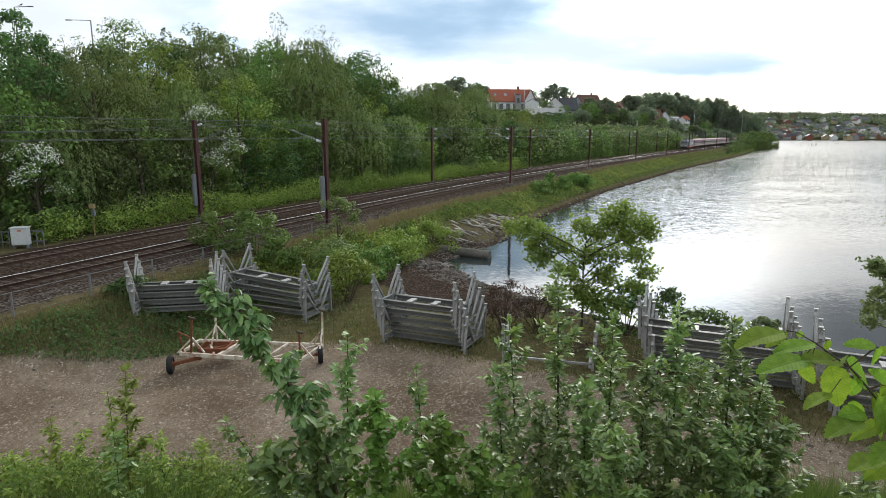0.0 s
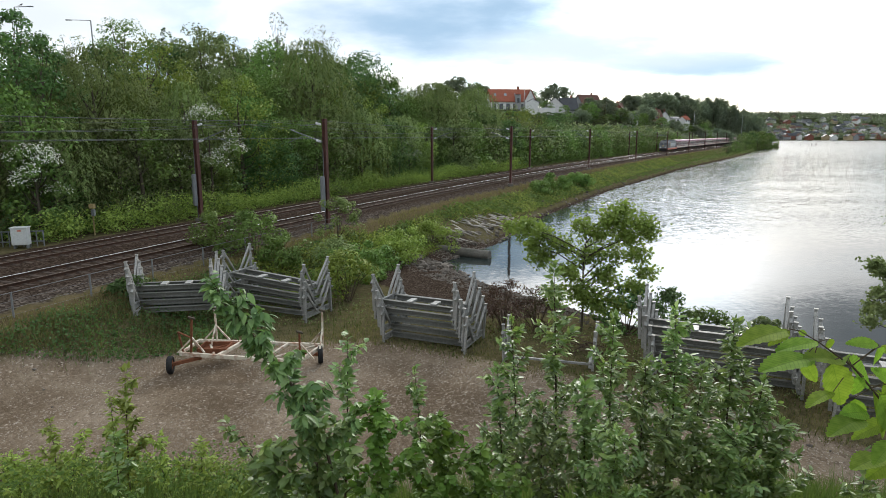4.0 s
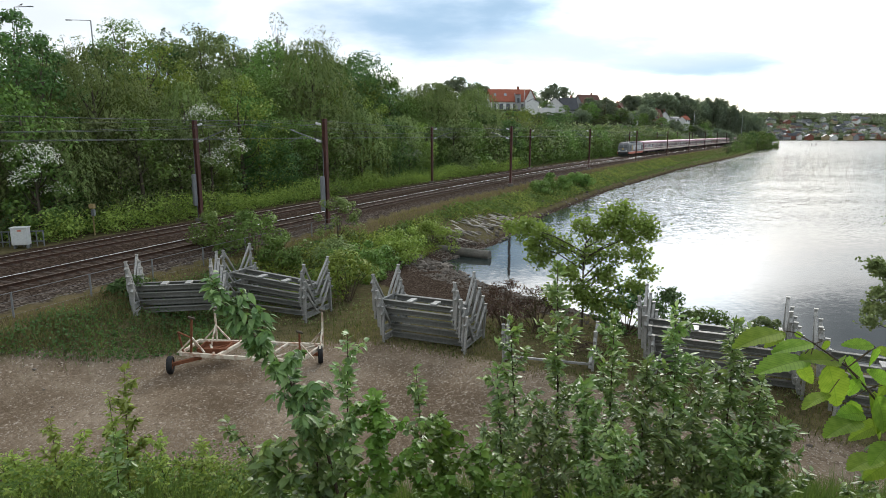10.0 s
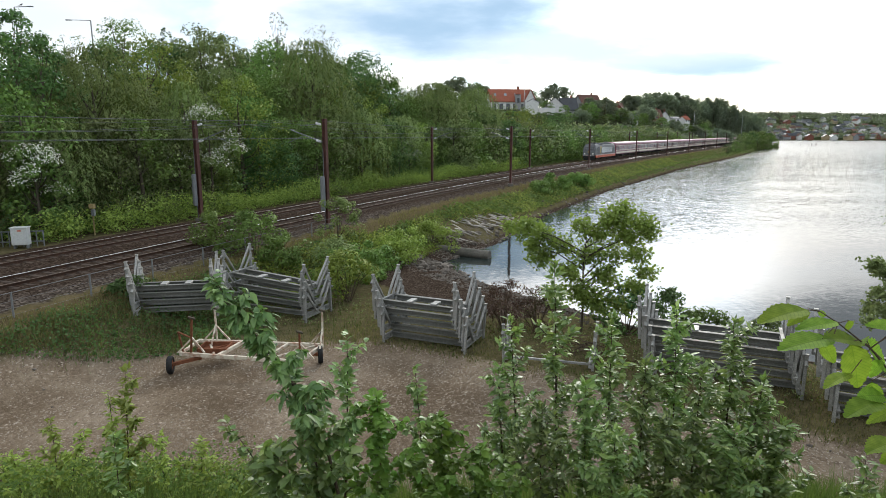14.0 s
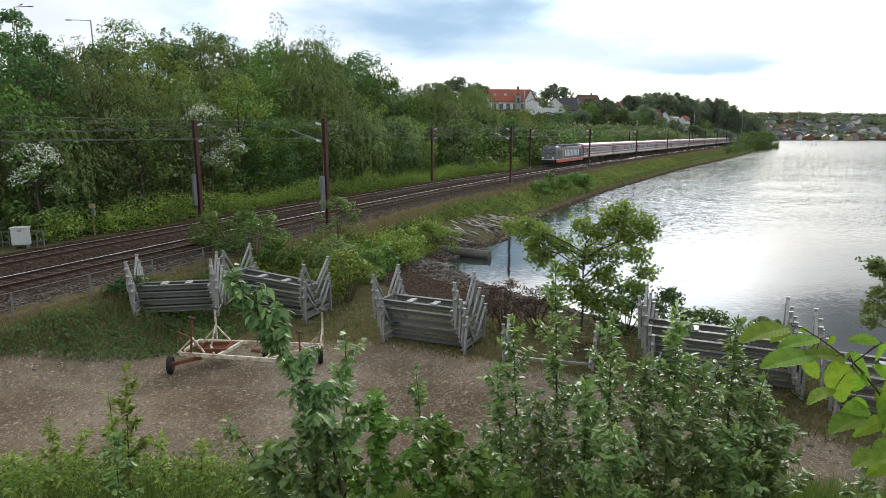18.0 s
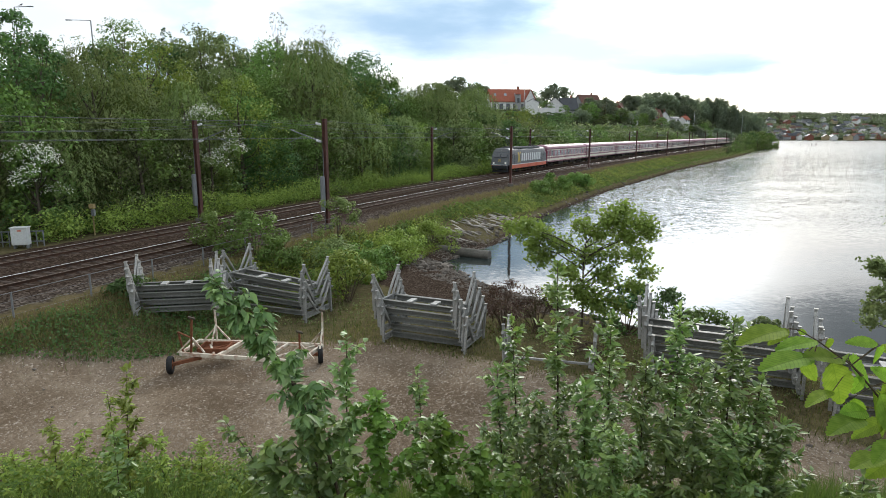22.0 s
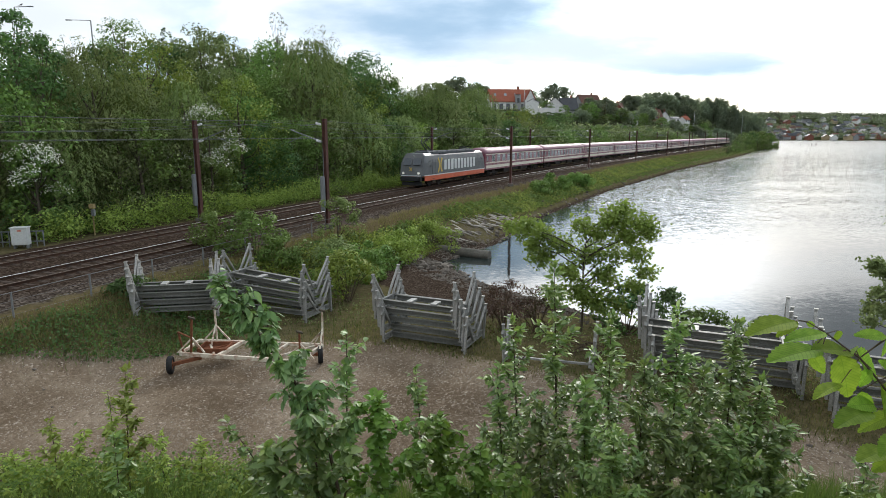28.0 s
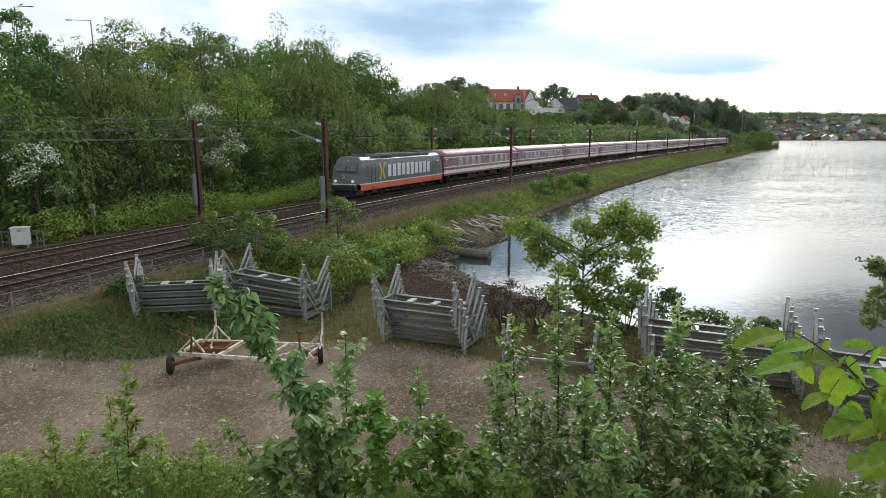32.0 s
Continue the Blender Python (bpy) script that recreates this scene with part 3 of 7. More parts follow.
def land_z(x, y):
    """Height of the ground (arrays or numbers)."""
    x, y = np.asarray(x, dtype=float), np.asarray(y, dtype=float)
    d = track_side(x, y)
    hill_top = 13.0 + 5.0 * smooth01((y - 150) / 250.0) + 0.6 * wobble(x, y, 0.05)
    hill = -0.45 + (hill_top + 0.45) * smooth01((-d - 5.5) / np.interp(y, [395.0, 430.0], [46.0, 20.0]))
    base = np.where(d < -3.4, hill, -0.15)
    base = base - 0.3 * smooth01((-d - 2.4) / 1.0) * (d > -3.4)
    fall = smooth01((d - 6.7) / 1.5) * 0.36 + smooth01((d - 8.6) / 3.9) * 1.49
    base = np.where(d > 6.5, -0.15 - fall, base)
    near_cam = -2.0 + 0.58 * np.clip(12.3 - y, 0, 10.6)
    base = np.where(d > 7.0, np.maximum(base, near_cam * smooth01((d - 10) / 6.0) + base * (1 - smooth01((d - 10) / 6.0))), base)
    w = inland(x, y)
    shore = np.where(w > 0, WATER_Z + 0.34 * w + 0.05 * wobble(x, y, 1.7), WATER_Z + 0.22 * np.maximum(w, -12))
    base = np.minimum(base, shore)
    far = 42.0 * smooth01((y - 1010) / 420.0) * smooth01((x - 250) / 260.0 + 0.6) + 4 * wobble(x, y, 0.012) * smooth01((y - 1040) / 100)
    base = np.where(y > 985, np.where(w > 0, base, -3.2 + smooth01((y - 985) / 20) * 1.6) + np.maximum(far, 0) * (x > 200) * 1.0, base)
    return base + 0.03 * wobble(x, y, 2.3) * (d > 9)


def gz(x, y):
    return float(land_z(np.array([x]), np.array([y]))[0])


YARD_X = [-30, -18, -14, -10, -3, 0.5, 5, 9, 14, 20]
YARD_Y = [15.5, 17.0, 19.2, 22.0, 23.0, 21.4, 18.8, 15.8, 12.8, 9]
# ======== ground, water, tracks ========
def build_ground():
    """One sheet to the horizon, fine near the camera, coarse far off."""
    ang = np.concatenate([np.linspace(-180, -44, 40)[:-1], np.linspace(-44, 44, 300), np.linspace(44, 180, 40)[1:]])
    rad = np.concatenate([[0.0], np.geomspace(1.0, 3500.0, 250)])
    A, R = np.meshgrid(np.radians(ang), rad)
    X, Y = np.sin(A) * R, np.cos(A) * R
    Z = land_z(X, Y)
    na, nr = len(ang), len(rad)
    me = bpy.data.meshes.new("ground")
    me.vertices.add(na * nr)
    me.vertices.foreach_set("co", np.stack([X, Y, Z], -1).astype(np.float32).ravel())
    i = np.arange(nr - 1)[:, None] * na + np.arange(na - 1)[None, :]
    q = np.stack([i, i + 1, i + na + 1, i + na], -1).reshape(-1, 4).astype(np.int32)
    me.loops.add(q.size)
    me.loops.foreach_set("vertex_index", q[:, ::-1].ravel())
    me.polygons.add(len(q))
    me.polygons.foreach_set("loop_start", np.arange(0, q.size, 4, dtype=np.int32))
    me.polygons.foreach_set("use_smooth", np.ones(len(q), dtype=bool))
    me.update(calc_edges=True)
    d = track_side(X, Y)
    w = inland(X, Y)
    gy = np.interp(X, YARD_X, YARD_Y)
    gravel = smooth01((gy - Y) / 2.4 + 0.5) * smooth01((d - 9.3) / 1.6) * smooth01((Y - 11.6) / 1.2)
    mud = smooth01((np.where(Y > 48, 1.1, np.where((Y > 26.2) & (X < 6), 7.2, 3.0)) - w) / 1.2) * smooth01((d - 9) / 2) * (Y < 900)
    verge = smooth01((d - 7.4) / 0.6) * smooth01((9.8 - d) / 1.2)
    ballast = smooth01((d + 3.9) / 0.8) * smooth01((7.9 - d) / 0.7)
    shoulder = smooth01((d - 6.3) / 0.8)
    woods = np.where(Y > 900, 1.0, smooth01((-d - 6) / 4))
    for n, arr in (("gravel", gravel), ("mud", mud), ("ballast", ballast), ("shoulder", shoulder), ("woods", woods), ("verge", verge)):
        at = me.attributes.new(n, "FLOAT", "POINT")
        at.data.foreach_set("value", arr.astype(np.float32).ravel())
    me.materials.append(GROUND_MAT)
    return tagged(new("ground", me), "gravel yard, railway bank and wooded hillside ground", "ground", kind="structure")


build_ground()

g = Geo()
g.add([(-60, 5, WATER_Z), (3200, 5, WATER_Z), (3200, 3400, WATER_Z), (-60, 3400, WATER_Z)], [(0, 1, 2, 3)])
g.add([(20, -400, WATER_Z), (3200, -400, WATER_Z), (3200, 5, WATER_Z), (20, 5, WATER_Z)], [(0, 1, 2, 3)])
whole("water", g, WATER_MAT, "calm fjord water reflecting bright clouds", "water", kind="structure")


def sweep(offset, prof, s0, s1, step, name):
    """A profile (side, z) drawn along the track at an offset."""
    g = Geo()
    ss = np.arange(s0, s1 + 0.01, step)
    n = len(prof)
    vs = []
    for s in ss:
        p, h = on_track(s, offset)
        nx, ny = math.sin(h), -math.cos(h)
        vs += [(p.x + nx * a, p.y + ny * a, z) for a, z in prof]
    fs = [(i * n + k, i * n + (k + 1) % n, i * n + n + (k + 1) % n, i * n + n + k) for i in range(len(ss) - 1) for k in range(n)]
    return g.add(vs, fs)


RAIL_BODY = [(-0.07, -0.172), (0.07, -0.172), (0.07, -0.155), (0.012, -0.13), (0.012, -0.045), (0.036, -0.03), (0.036, -0.004), (-0.036, -0.004), (-0.036, -0.03), (-0.012, -0.045), (-0.012, -0.13), (-0.07, -0.155)]
RAIL_HEAD = [(-0.033, -0.006), (0.033, -0.006), (0.028, 0.0), (-0.028, 0.0)]
sl = Geo()
sl.box(0, 0, -0.20, 0.26, 2.5, 0.14, bevel=0.03)
for sgn in (-1, 1):
    sl.box(0, sgn * 0.7175, -0.122, 0.16, 0.36, 0.03)
SLEEPER_MESH = sl.mesh("sleeper", SLEEPER)
for label, off in (("railway track with rusty rails on brown ballast, hill side", 0.0), ("railway track with one bright rail on brown ballast, water side", 4.3)):
    track = thing("railway_track", pose(0, 0, 0), label, "railway track", "railway tracks", "structure")
    for sgn in (-1, 1):
        rail = part("rail", sweep(off + sgn * 0.7175, RAIL_BODY, -60, 620, 2.0, "rail"), RAIL_SIDE, track)
        part("rail_head", sweep(off + sgn * 0.7175, RAIL_HEAD, -60, 620, 2.0, "rail_head"), RAIL_TOP if sgn < 0 < off else RAIL_HALF_SHINE if sgn < 0 else RAIL_DULL, rail, "bright running surface with sky shine in its colour" if sgn < 0 < off else "dull brown running surface")
    rest = Geo()
    for k in range(-60, 700):
        s = k * 0.62
        p, h = on_track(s, off)
        m = Matrix.Translation((p.x, p.y, 0)) @ Matrix.Rotation(h, 4, "Z")
        if 22 < s < 108:
            part("sleeper", SLEEPER_MESH, None, track, m=m)
        else:
            rest.box(0, 0, -0.20, 0.26, 2.5, 0.14, m)
    tagged(part("sleepers_beyond", rest, SLEEPER, track), kind="stuff")
# ======== the train ========
def loco():
    root = thing("locomotive", pose(0, 0, 0), "dark grey electric locomotive with orange skirt and white band", "locomotive", "the train")
    L, W = 18.9, 1.49
    # body: cut by cut along its length, x forward; the ends lean back
    g = Geo()
    prof = [(-W, 1.30), (-W, 2.75), (-W + 0.20, 3.50), (-W + 0.5, 3.78), (W - 0.5, 3.78), (W - 0.20, 3.50), (W, 2.75), (W, 1.30)]
    cuts = [(-L / 2, 0.93), (-L / 2 + 0.55, 0.99), (-L / 2 + 1.0, 1.0), (L / 2 - 1.0, 1.0), (L / 2 - 0.55, 0.99), (L / 2, 0.93)]
    vs = []
    for x, k in cuts:
        for y, z in prof:
            lean = max(0.0, z - 2.0) / 1.8 * 0.95
            xx = x - math.copysign(lean, x) * (1 if abs(abs(x) - L / 2) < 0.3 else 0.55 if abs(x) > L / 2 - 0.8 else 0.2 if abs(x) > L / 2 - 1.2 else 0)
            vs.append((xx, y * k, z))
    n = len(prof)
    fs = [(i * n + k, i * n + (k + 1) % n, i * n + n + (k + 1) % n, i * n + n + k) for i in range(len(cuts) - 1) for k in range(n)]
    fs += [tuple(range(n - 1, -1, -1)), tuple(range((len(cuts) - 1) * n, len(cuts) * n))]
    g.add(vs, fs)
    part("body", g, LOCO_GREY, root, "dark grey painted body")
    g = Geo()
    for sg in (-1, 1):
        g.box(0, sg * (W - 0.005), 1.01, L - 0.9, 0.05, 0.56, bevel=0.02)
    part("skirt", g, ORANGE, root, "orange red skirt")
    for sg in (-1, 1):
        part("buffer_beam", Geo().box(sg * (L / 2 - 0.14), 0, 0.98, 0.5, 2.5, 0.5, bevel=0.05), DARK_METAL, root, "black buffer beam")
    g = Geo()
    for sg in (-1, 1):
        g.box(0, sg * (W + 0.01), 1.335, L - 0.6, 0.03, 0.09)
    for sg in (-1, 1):
        g.box(sg * (L / 2 + 0.0), 0, 1.335, 0.04, 2.5, 0.10)
    part("band", g, WHITE_PAINT, root, "thin white band")
    # plain bars and shapes in place of the lettering on both sides
    for sg in (-1, 1):
        y = sg * (W + 0.012)
        for k in range(10):
            xb = (3.55 - k * 0.98) if sg > 0 else (-3.55 + k * 0.98)
            part("lettering_bar", Geo().box(xb, y, 2.36, 0.64, 0.02, 1.22 if k % 3 else 1.16, bevel=0.006), WHITE_PAINT, root, "white bar of the large side lettering")
        g = Geo()
        cxl = 5.0 if sg > 0 else -5.0
        for q in (-1, 1):
            for k in range(6):
                t0, t1 = -0.78 + k * 0.26, -0.52 + k * 0.26
                f = lambda t: q * (0.16 + 0.62 * t * t)
                g.bar((cxl + f(t0), y, 2.38 + t0), (cxl + f(t1), y, 2.38 + t1), 0.02, 0.27, up=(1, 0, 0))
        part("emblem", g, YELLOW_PAINT, root, "yellow curved emblem")
        # cab doors, ladders, cab side windows
        for e in (-1, 1):
            part("cab_side_window", Geo().box(e * (L / 2 - 1.75), sg * (W - 0.0), 2.62, 0.5, 0.03, 0.62, bevel=0.02), GLASS_DARK, root)
            g = Geo()
            for dx in (-0.36, 0.36):
                g.box(e * (L / 2 - 2.75) + dx, sg * (W + 0.012), 2.25, 0.035, 0.02, 1.75)
            g.box(e * (L / 2 - 2.75), sg * (W + 0.012), 3.1, 0.74, 0.02, 0.03)
            d = part("cab_door", g, DARK_METAL, root)
            g = Geo()
            for k in range(3):
                g.box(e * (L / 2 - 2.75), sg * (W - 0.02), 0.42 + k * 0.25, 0.6, 0.22, 0.035)
            part("step", g, DARK_METAL, root)
        for k in range(2):
            part("side_vent", Geo().box(4.2 - k * 1.05, sg * (W - 0.36), 3.66, 0.85, 0.2, 0.16), DARK_METAL, root)
    for e in (-1, 1):
        g = Geo()
        for y in (-0.58, 0.58):
            m = Matrix.Translation((e * (L / 2 - 0.43), y, 2.83)) @ Matrix.Rotation(-e * radians(27.8), 4, "Y")
            g.box(0, 0, 0, 0.05, 1.02, 0.80, m, 0.03)
        part("windscreen", g, GLASS_DARK, root, "two-part sloping windscreen")
        for y in (-0.95, 0.95):
            h = part("headlight", Geo().cyl((e * (L / 2 - 0.05), y, 1.62), (e * (L / 2 + 0.07), y, 1.62), 0.13, 14), HEADLIGHT, root, "round headlight with a pale lens")
        part("headlight", Geo().cyl((e * (L / 2 - 0.95), 0, 3.42), (e * (L / 2 - 0.78), 0, 3.42), 0.11, 12), HEADLIGHT, root, "small top headlight")
        g = Geo()
        for q in (-1, 1):
            for k in range(4):
                t0, t1 = -0.2 + k * 0.1, -0.1 + k * 0.1
                f = lambda t: q * (0.05 + 3.0 * t * t)
                g.bar((e * (L / 2 + 0.012), f(t0), 2.05 + t0), (e * (L / 2 + 0.012), f(t1), 2.05 + t1), 0.02, 0.08, up=(0, 1, 0))
        part("front_emblem", g, YELLOW_PAINT, root, "small yellow emblem")
        for y in (-0.88, 0.88):
            g = Geo().tube([(e * (L / 2), y, 1.05), (e * (L / 2 + 0.40), y, 1.05), (e * (L / 2 + 0.401), y, 1.05), (e * (L / 2 + 0.46), y, 1.05)], [0.11, 0.11, 0.24, 0.24], 12)
            part("buffer", g, DARK_METAL, root)
        g = Geo()
        g.box(e * (L / 2 - 0.25), 0, 0.45, 0.12, 2.5, 0.42, bevel=0.04)
        part("snow_plough", g, DARK_METAL, root, "dark plough under the front")
    g = Geo()
    for k in range(5):
        g.box(-5.6 + k * 2.8, 0, 3.86, 2.3, 1.5, 0.20, bevel=0.05)
    g.box(0, -1.05, 3.80, 12.5, 0.25, 0.16)
    g.box(0, 1.05, 3.80, 12.5, 0.25, 0.16)
    part("roof_equipment", g, LOCO_ROOF, root, "grey roof hatches")
    # pantographs: front one up, rear one folded
    for px, up in ((5.6, True), (-5.6, False)):
        g = Geo()
        g.box(px, 0, 4.02, 1.6, 1.0, 0.08)
        for sx in (-0.6, 0.6):
            for sy in (-0.4, 0.4):
                g.cyl((px + sx, sy, 3.82), (px + sx, sy, 4.02), 0.06, 8)
        if up:
            for sy in (-1, 1):
                g.bar((px - 0.6, sy * 0.3, 4.05), (px + 1.0, sy * 0.18, 4.95), 0.09)
                g.bar((px + 1.0, sy * 0.18, 4.95), (px - 0.15, sy * 0.5, 5.62), 0.07)
            g.bar((px - 0.15, -0.85, 5.64), (px - 0.15, 0.85, 5.64), 0.07, 0.05)
            g.bar((px + 0.25, -0.85, 5.64), (px + 0.25, 0.85, 5.64), 0.07, 0.05)
            g.bar((px - 0.15, 0.5, 5.62), (px + 0.25, 0.5, 5.62), 0.03)
        else:
            for sy in (-0.3, 0.3):
                g.bar((px - 0.7, sy, 4.1), (px + 1.0, sy, 4.22), 0.05)
            g.bar((px - 0.6, -0.85, 4.28), (px - 0.6, 0.85, 4.28), 0.07, 0.05)
        part("pantograph", g, DARK_METAL, root, "raised pantograph" if up else "folded pantograph")
    g = Geo().box(0, 0, 0.72, 5.2, 2.4, 0.55, bevel=0.06)
    part("transformer_box", g, UNDERFRAME, root)
    bogies(root, (-5.2, 5.2), 2.6, 0.62)
    return root


def bogies(root, centres, base, r):
    """Two bogies, each with its frame and wheelsets."""
    w = Geo()
    for sy in (-1, 1):
        w.cyl((0, sy * 0.70, 0), (0, sy * 0.83, 0), r, 18)
        w.cyl((0, sy * 0.83, 0), (0, sy * 0.98, 0), 0.16, 8)
    w.cyl((0, -0.7, 0), (0, 0.7, 0), 0.09, 8)
    WM = w.mesh("wheelset", UNDERFRAME)
    for c in centres:
        g = Geo()
        for sy in (-1, 1):
            g.box(c, sy * 1.02, r + 0.05, base + 1.2, 0.14, 0.22, bevel=0.04)
            g.box(c, sy * 1.02, r + 0.22, 0.7, 0.2, 0.3, bevel=0.05)
            for dx in (-1, 1):
                g.cyl((c + dx * base / 2, sy * 1.08, r), (c + dx * base / 2, sy * 1.2, r), 0.15, 8)
        g.box(c, 0, r + 0.1, 0.6, 2.1, 0.2)
        b = part("bogie", g, UNDERFRAME, root)
        for dx in (-1, 1):
            part("wheelset", WM, None, b, m=pose(c + dx * base / 2, 0, r))


def coach(style, label):
    root = thing("railway_coach", pose(0, 0, 0), label, "railway coach", "the train")
    L, W = 26.1, 1.41
    def shell(pr, x0, x1):
        return Geo().extrude_profile(pr, x0, x1)
    part("body", shell([(-W, 1.02), (-W - 0.03, 2.0), (-W, 3.2), (W, 3.2), (W + 0.03, 2.0), (W, 1.02)], -L / 2, L / 2), MAROON, root, "maroon body sides")
    roof = []
    for k in range(15):
        t = math.pi * k / 14
        roof.append((-math.cos(t) * (W + 0.01), 3.2 + 0.86 * math.sin(t) ** 0.8))
    g = Geo()
    n = len(roof)
    vs = []
    for x, kz in ((-L / 2, 0.80), (-L / 2 + 0.9, 1.0), (L / 2 - 0.9, 1.0), (L / 2, 0.80)):
        vs += [(x, y * (1 if kz == 1 else 0.985), 3.2 + (z - 3.2) * kz) for y, z in roof]
    fs = [(i * n + k, i * n + k + 1, i * n + n + k + 1, i * n + n + k) for i in range(3) for k in range(n - 1)] + [tuple(range(n)), tuple(range(3 * n, 4 * n))]
    fs += [(i * n, i * n + n, i * n + 2 * n - 1, i * n + n - 1) for i in range(3)]
    part("roof", g.add(vs, fs), MAROON_ROOF, root, "maroon rounded roof, paled for the sky's gloss", smooth=True)
    for sg in (-1, 1):
        y = sg * (W + 0.028)
        part("stripe", Geo().box(0, y, 1.44, L - 0.1, 0.02, 0.40), COACH_CREAM, root, "wide cream stripe")
        part("stripe", Geo().box(0, y, 1.98, L - 0.1, 0.02, 0.13), COACH_CREAM, root, "thin cream stripe")
        part("stripe", Geo().box(0, sg * (W + 0.012), 3.15, L - 0.1, 0.02, 0.11), COACH_CREAM, root, "thin cream stripe")
        for e in (-1, 1):
            x = e * (L / 2 - 0.75)
            g = Geo()
            for dx in (-0.4, 0.4):
                g.box(x + dx, y + sg * 0.008, 2.05, 0.04, 0.03, 1.95)
            d = part("door", g, DARK_METAL, root)
            part("door_window", Geo().box(x, y, 2.6, 0.42, 0.03, 0.66, bevel=0.012), GLASS_HAZY, d)
    nw = 11 if style == 0 else 12 if style == 1 else 9
    wm = Geo().box(0, 0, 0, 1.02 if nw < 12 else 0.96, 0.03, 0.86, bevel=0.012)
    wf = Geo()
    for zz in (-0.46, 0.46):
        wf.box(0, 0, zz, 1.08, 0.02, 0.05)
    for xx in (-0.53, 0.53):
        wf.box(xx, 0, 0, 0.05, 0.02, 0.92)
    wf.box(0, 0, 0.18, 1.06, 0.035, 0.035)
    PM = wm.mesh("pane", GLASS_HAZY)
    PD = wm.mesh("pane", GLASS_DARK)
    FM = wf.mesh("window", WHITE_METAL if style != 2 else MAROON)
    for sg in (-1, 1):
        for k in range(nw):
            x = (k - (nw - 1) / 2) * (L - 3.6) / nw
            w = part("window", FM, None, root, m=pose(x, sg * (W + 0.035), 2.58))
            part("pane", PD if (k * 7 + style * 3) % 5 == 0 else PM, None, w)
    for e in (-1, 1):
        for y in (-0.88, 0.88):
            part("buffer", Geo().cyl((e * (L / 2), y, 1.05), (e * (L / 2 + 0.15), y, 1.05), 0.2, 12), DARK_METAL, root)
        part("gangway", Geo().box(e * (L / 2 + 0.06), 0, 2.15, 0.14, 1.3, 2.2, bevel=0.05), RUBBER, root, "black rubber gangway")
    for k, (x, lx, hh) in enumerate(((-3.5, 3.2, 0.55), (0.6, 2.4, 0.45), (4.2, 2.8, 0.6))):
        part("underfloor_box", Geo().box(x, 0, 1.0 - hh / 2, lx, 2.5, hh, bevel=0.04), UNDERFRAME, root)
    bogies(root, (-9.5, 9.5), 2.5, 0.46)
    return root


TRAIN = [(loco(), 10.4, 0.0)]
coach_kinds = [coach(0, "maroon sleeping coach with a wide cream stripe and framed windows"),
               coach(1, "maroon day coach with twelve windows and a wide cream stripe"),
               coach(2, "older maroon coach with fewer windows and a cream stripe")]
order = [0, 1, 1, 0, 1, 0, 2, 0, 1, 0, 1, 0, 1, 0]
used = set()
for i, k in enumerate(order):
    ob = coach_kinds[k]
    if k in used:
        ob = copy_thing(ob, pose(0, 0, 0))
    used.add(k)
    TRAIN.append((ob, 19.0, 18.95 + 26.4 * i))


def train_rows(bogie, tail, length):
    """Where one vehicle stands, from the front's distance along the track."""
    rows = []
    for k in range(33):
        t = float(k)
        s = 287.9 - 11.34 * t + 0.133 * t * t + tail + length / 2
        a, _ = on_track(s - bogie / 2)
        b, _ = on_track(s + bogie / 2)
        m = (a + b) / 2
        rows.append((t, pose(m.x, m.y, 0, 0, 0, math.degrees(math.atan2(a.y - b.y, a.x - b.x)))))
    return rows
# ======== overhead line ========
def mast(s, side, label, arm=True, weight=False, tall=7.25):
    p, h = on_track(s, side)
    out = 1 if side > 0 else -1
    z0 = gz(p.x, p.y)
    root = thing("catenary_mast", pose(p.x, p.y, z0, 0, 0, math.degrees(h)), label, "railway mast", "masts of the overhead line")
    g = Geo()
    H = tall - z0 - 0.4
    for sy in (-1, 1):
        g.box(0, sy * 0.115, H / 2 - 0.1, 0.28, 0.022, H + 0.2)
    g.box(0, 0, H / 2 - 0.1, 0.018, 0.21, H + 0.2)
    part("post", g, RUST_STEEL, root, "rust brown steel post")
    part("foot", Geo().box(0, 0, 0.0, 0.6, 0.6, 0.5, bevel=0.04), CONCRETE, root, "concrete footing")
    if arm:
        t = out                       # towards the track is +y for the water side masts
        g = Geo()
        g.bar((0, 0.12 * t, H - 1.55), (0, 2.7 * t, H - 0.7), 0.055)
        g.bar((0, 0.12 * t, H - 0.35), (0, 1.9 * t, H - 0.42), 0.03)
        g.bar((0, 1.5 * t, H - 1.05), (0, 2.9 * t, H - 1.55), 0.035)
        part("cantilever", g, GREY_METAL, root, "grey steel bracket arm")
        for yy, zz in ((0.32, H - 1.48), (0.32, H - 0.36)):
            g = Geo()
            for k in range(4):
                g.cyl((0, (yy + k * 0.09) * t, zz + 0.02 * k), (0, (yy + 0.05 + k * 0.09) * t, zz + 0.02 * k), 0.085, 8)
            part("insulator", g, CERAMIC, root, "pale ribbed insulator")
    if weight:
        part("tension_weight", Geo().tube([(-0.38, 0.05, 1.15), (-0.38, 0.05, 1.2), (-0.38, 0.05, 3.35), (-0.38, 0.05, 3.4)], [0.13, 0.16, 0.16, 0.13], 12), GREY_METAL, root, "grey tensioning weight in its guide")
        part("weight_guide", Geo().bar((-0.22, 0.05, 0.3), (-0.22, 0.05, 5.2), 0.03), GREY_METAL, root)
    return root


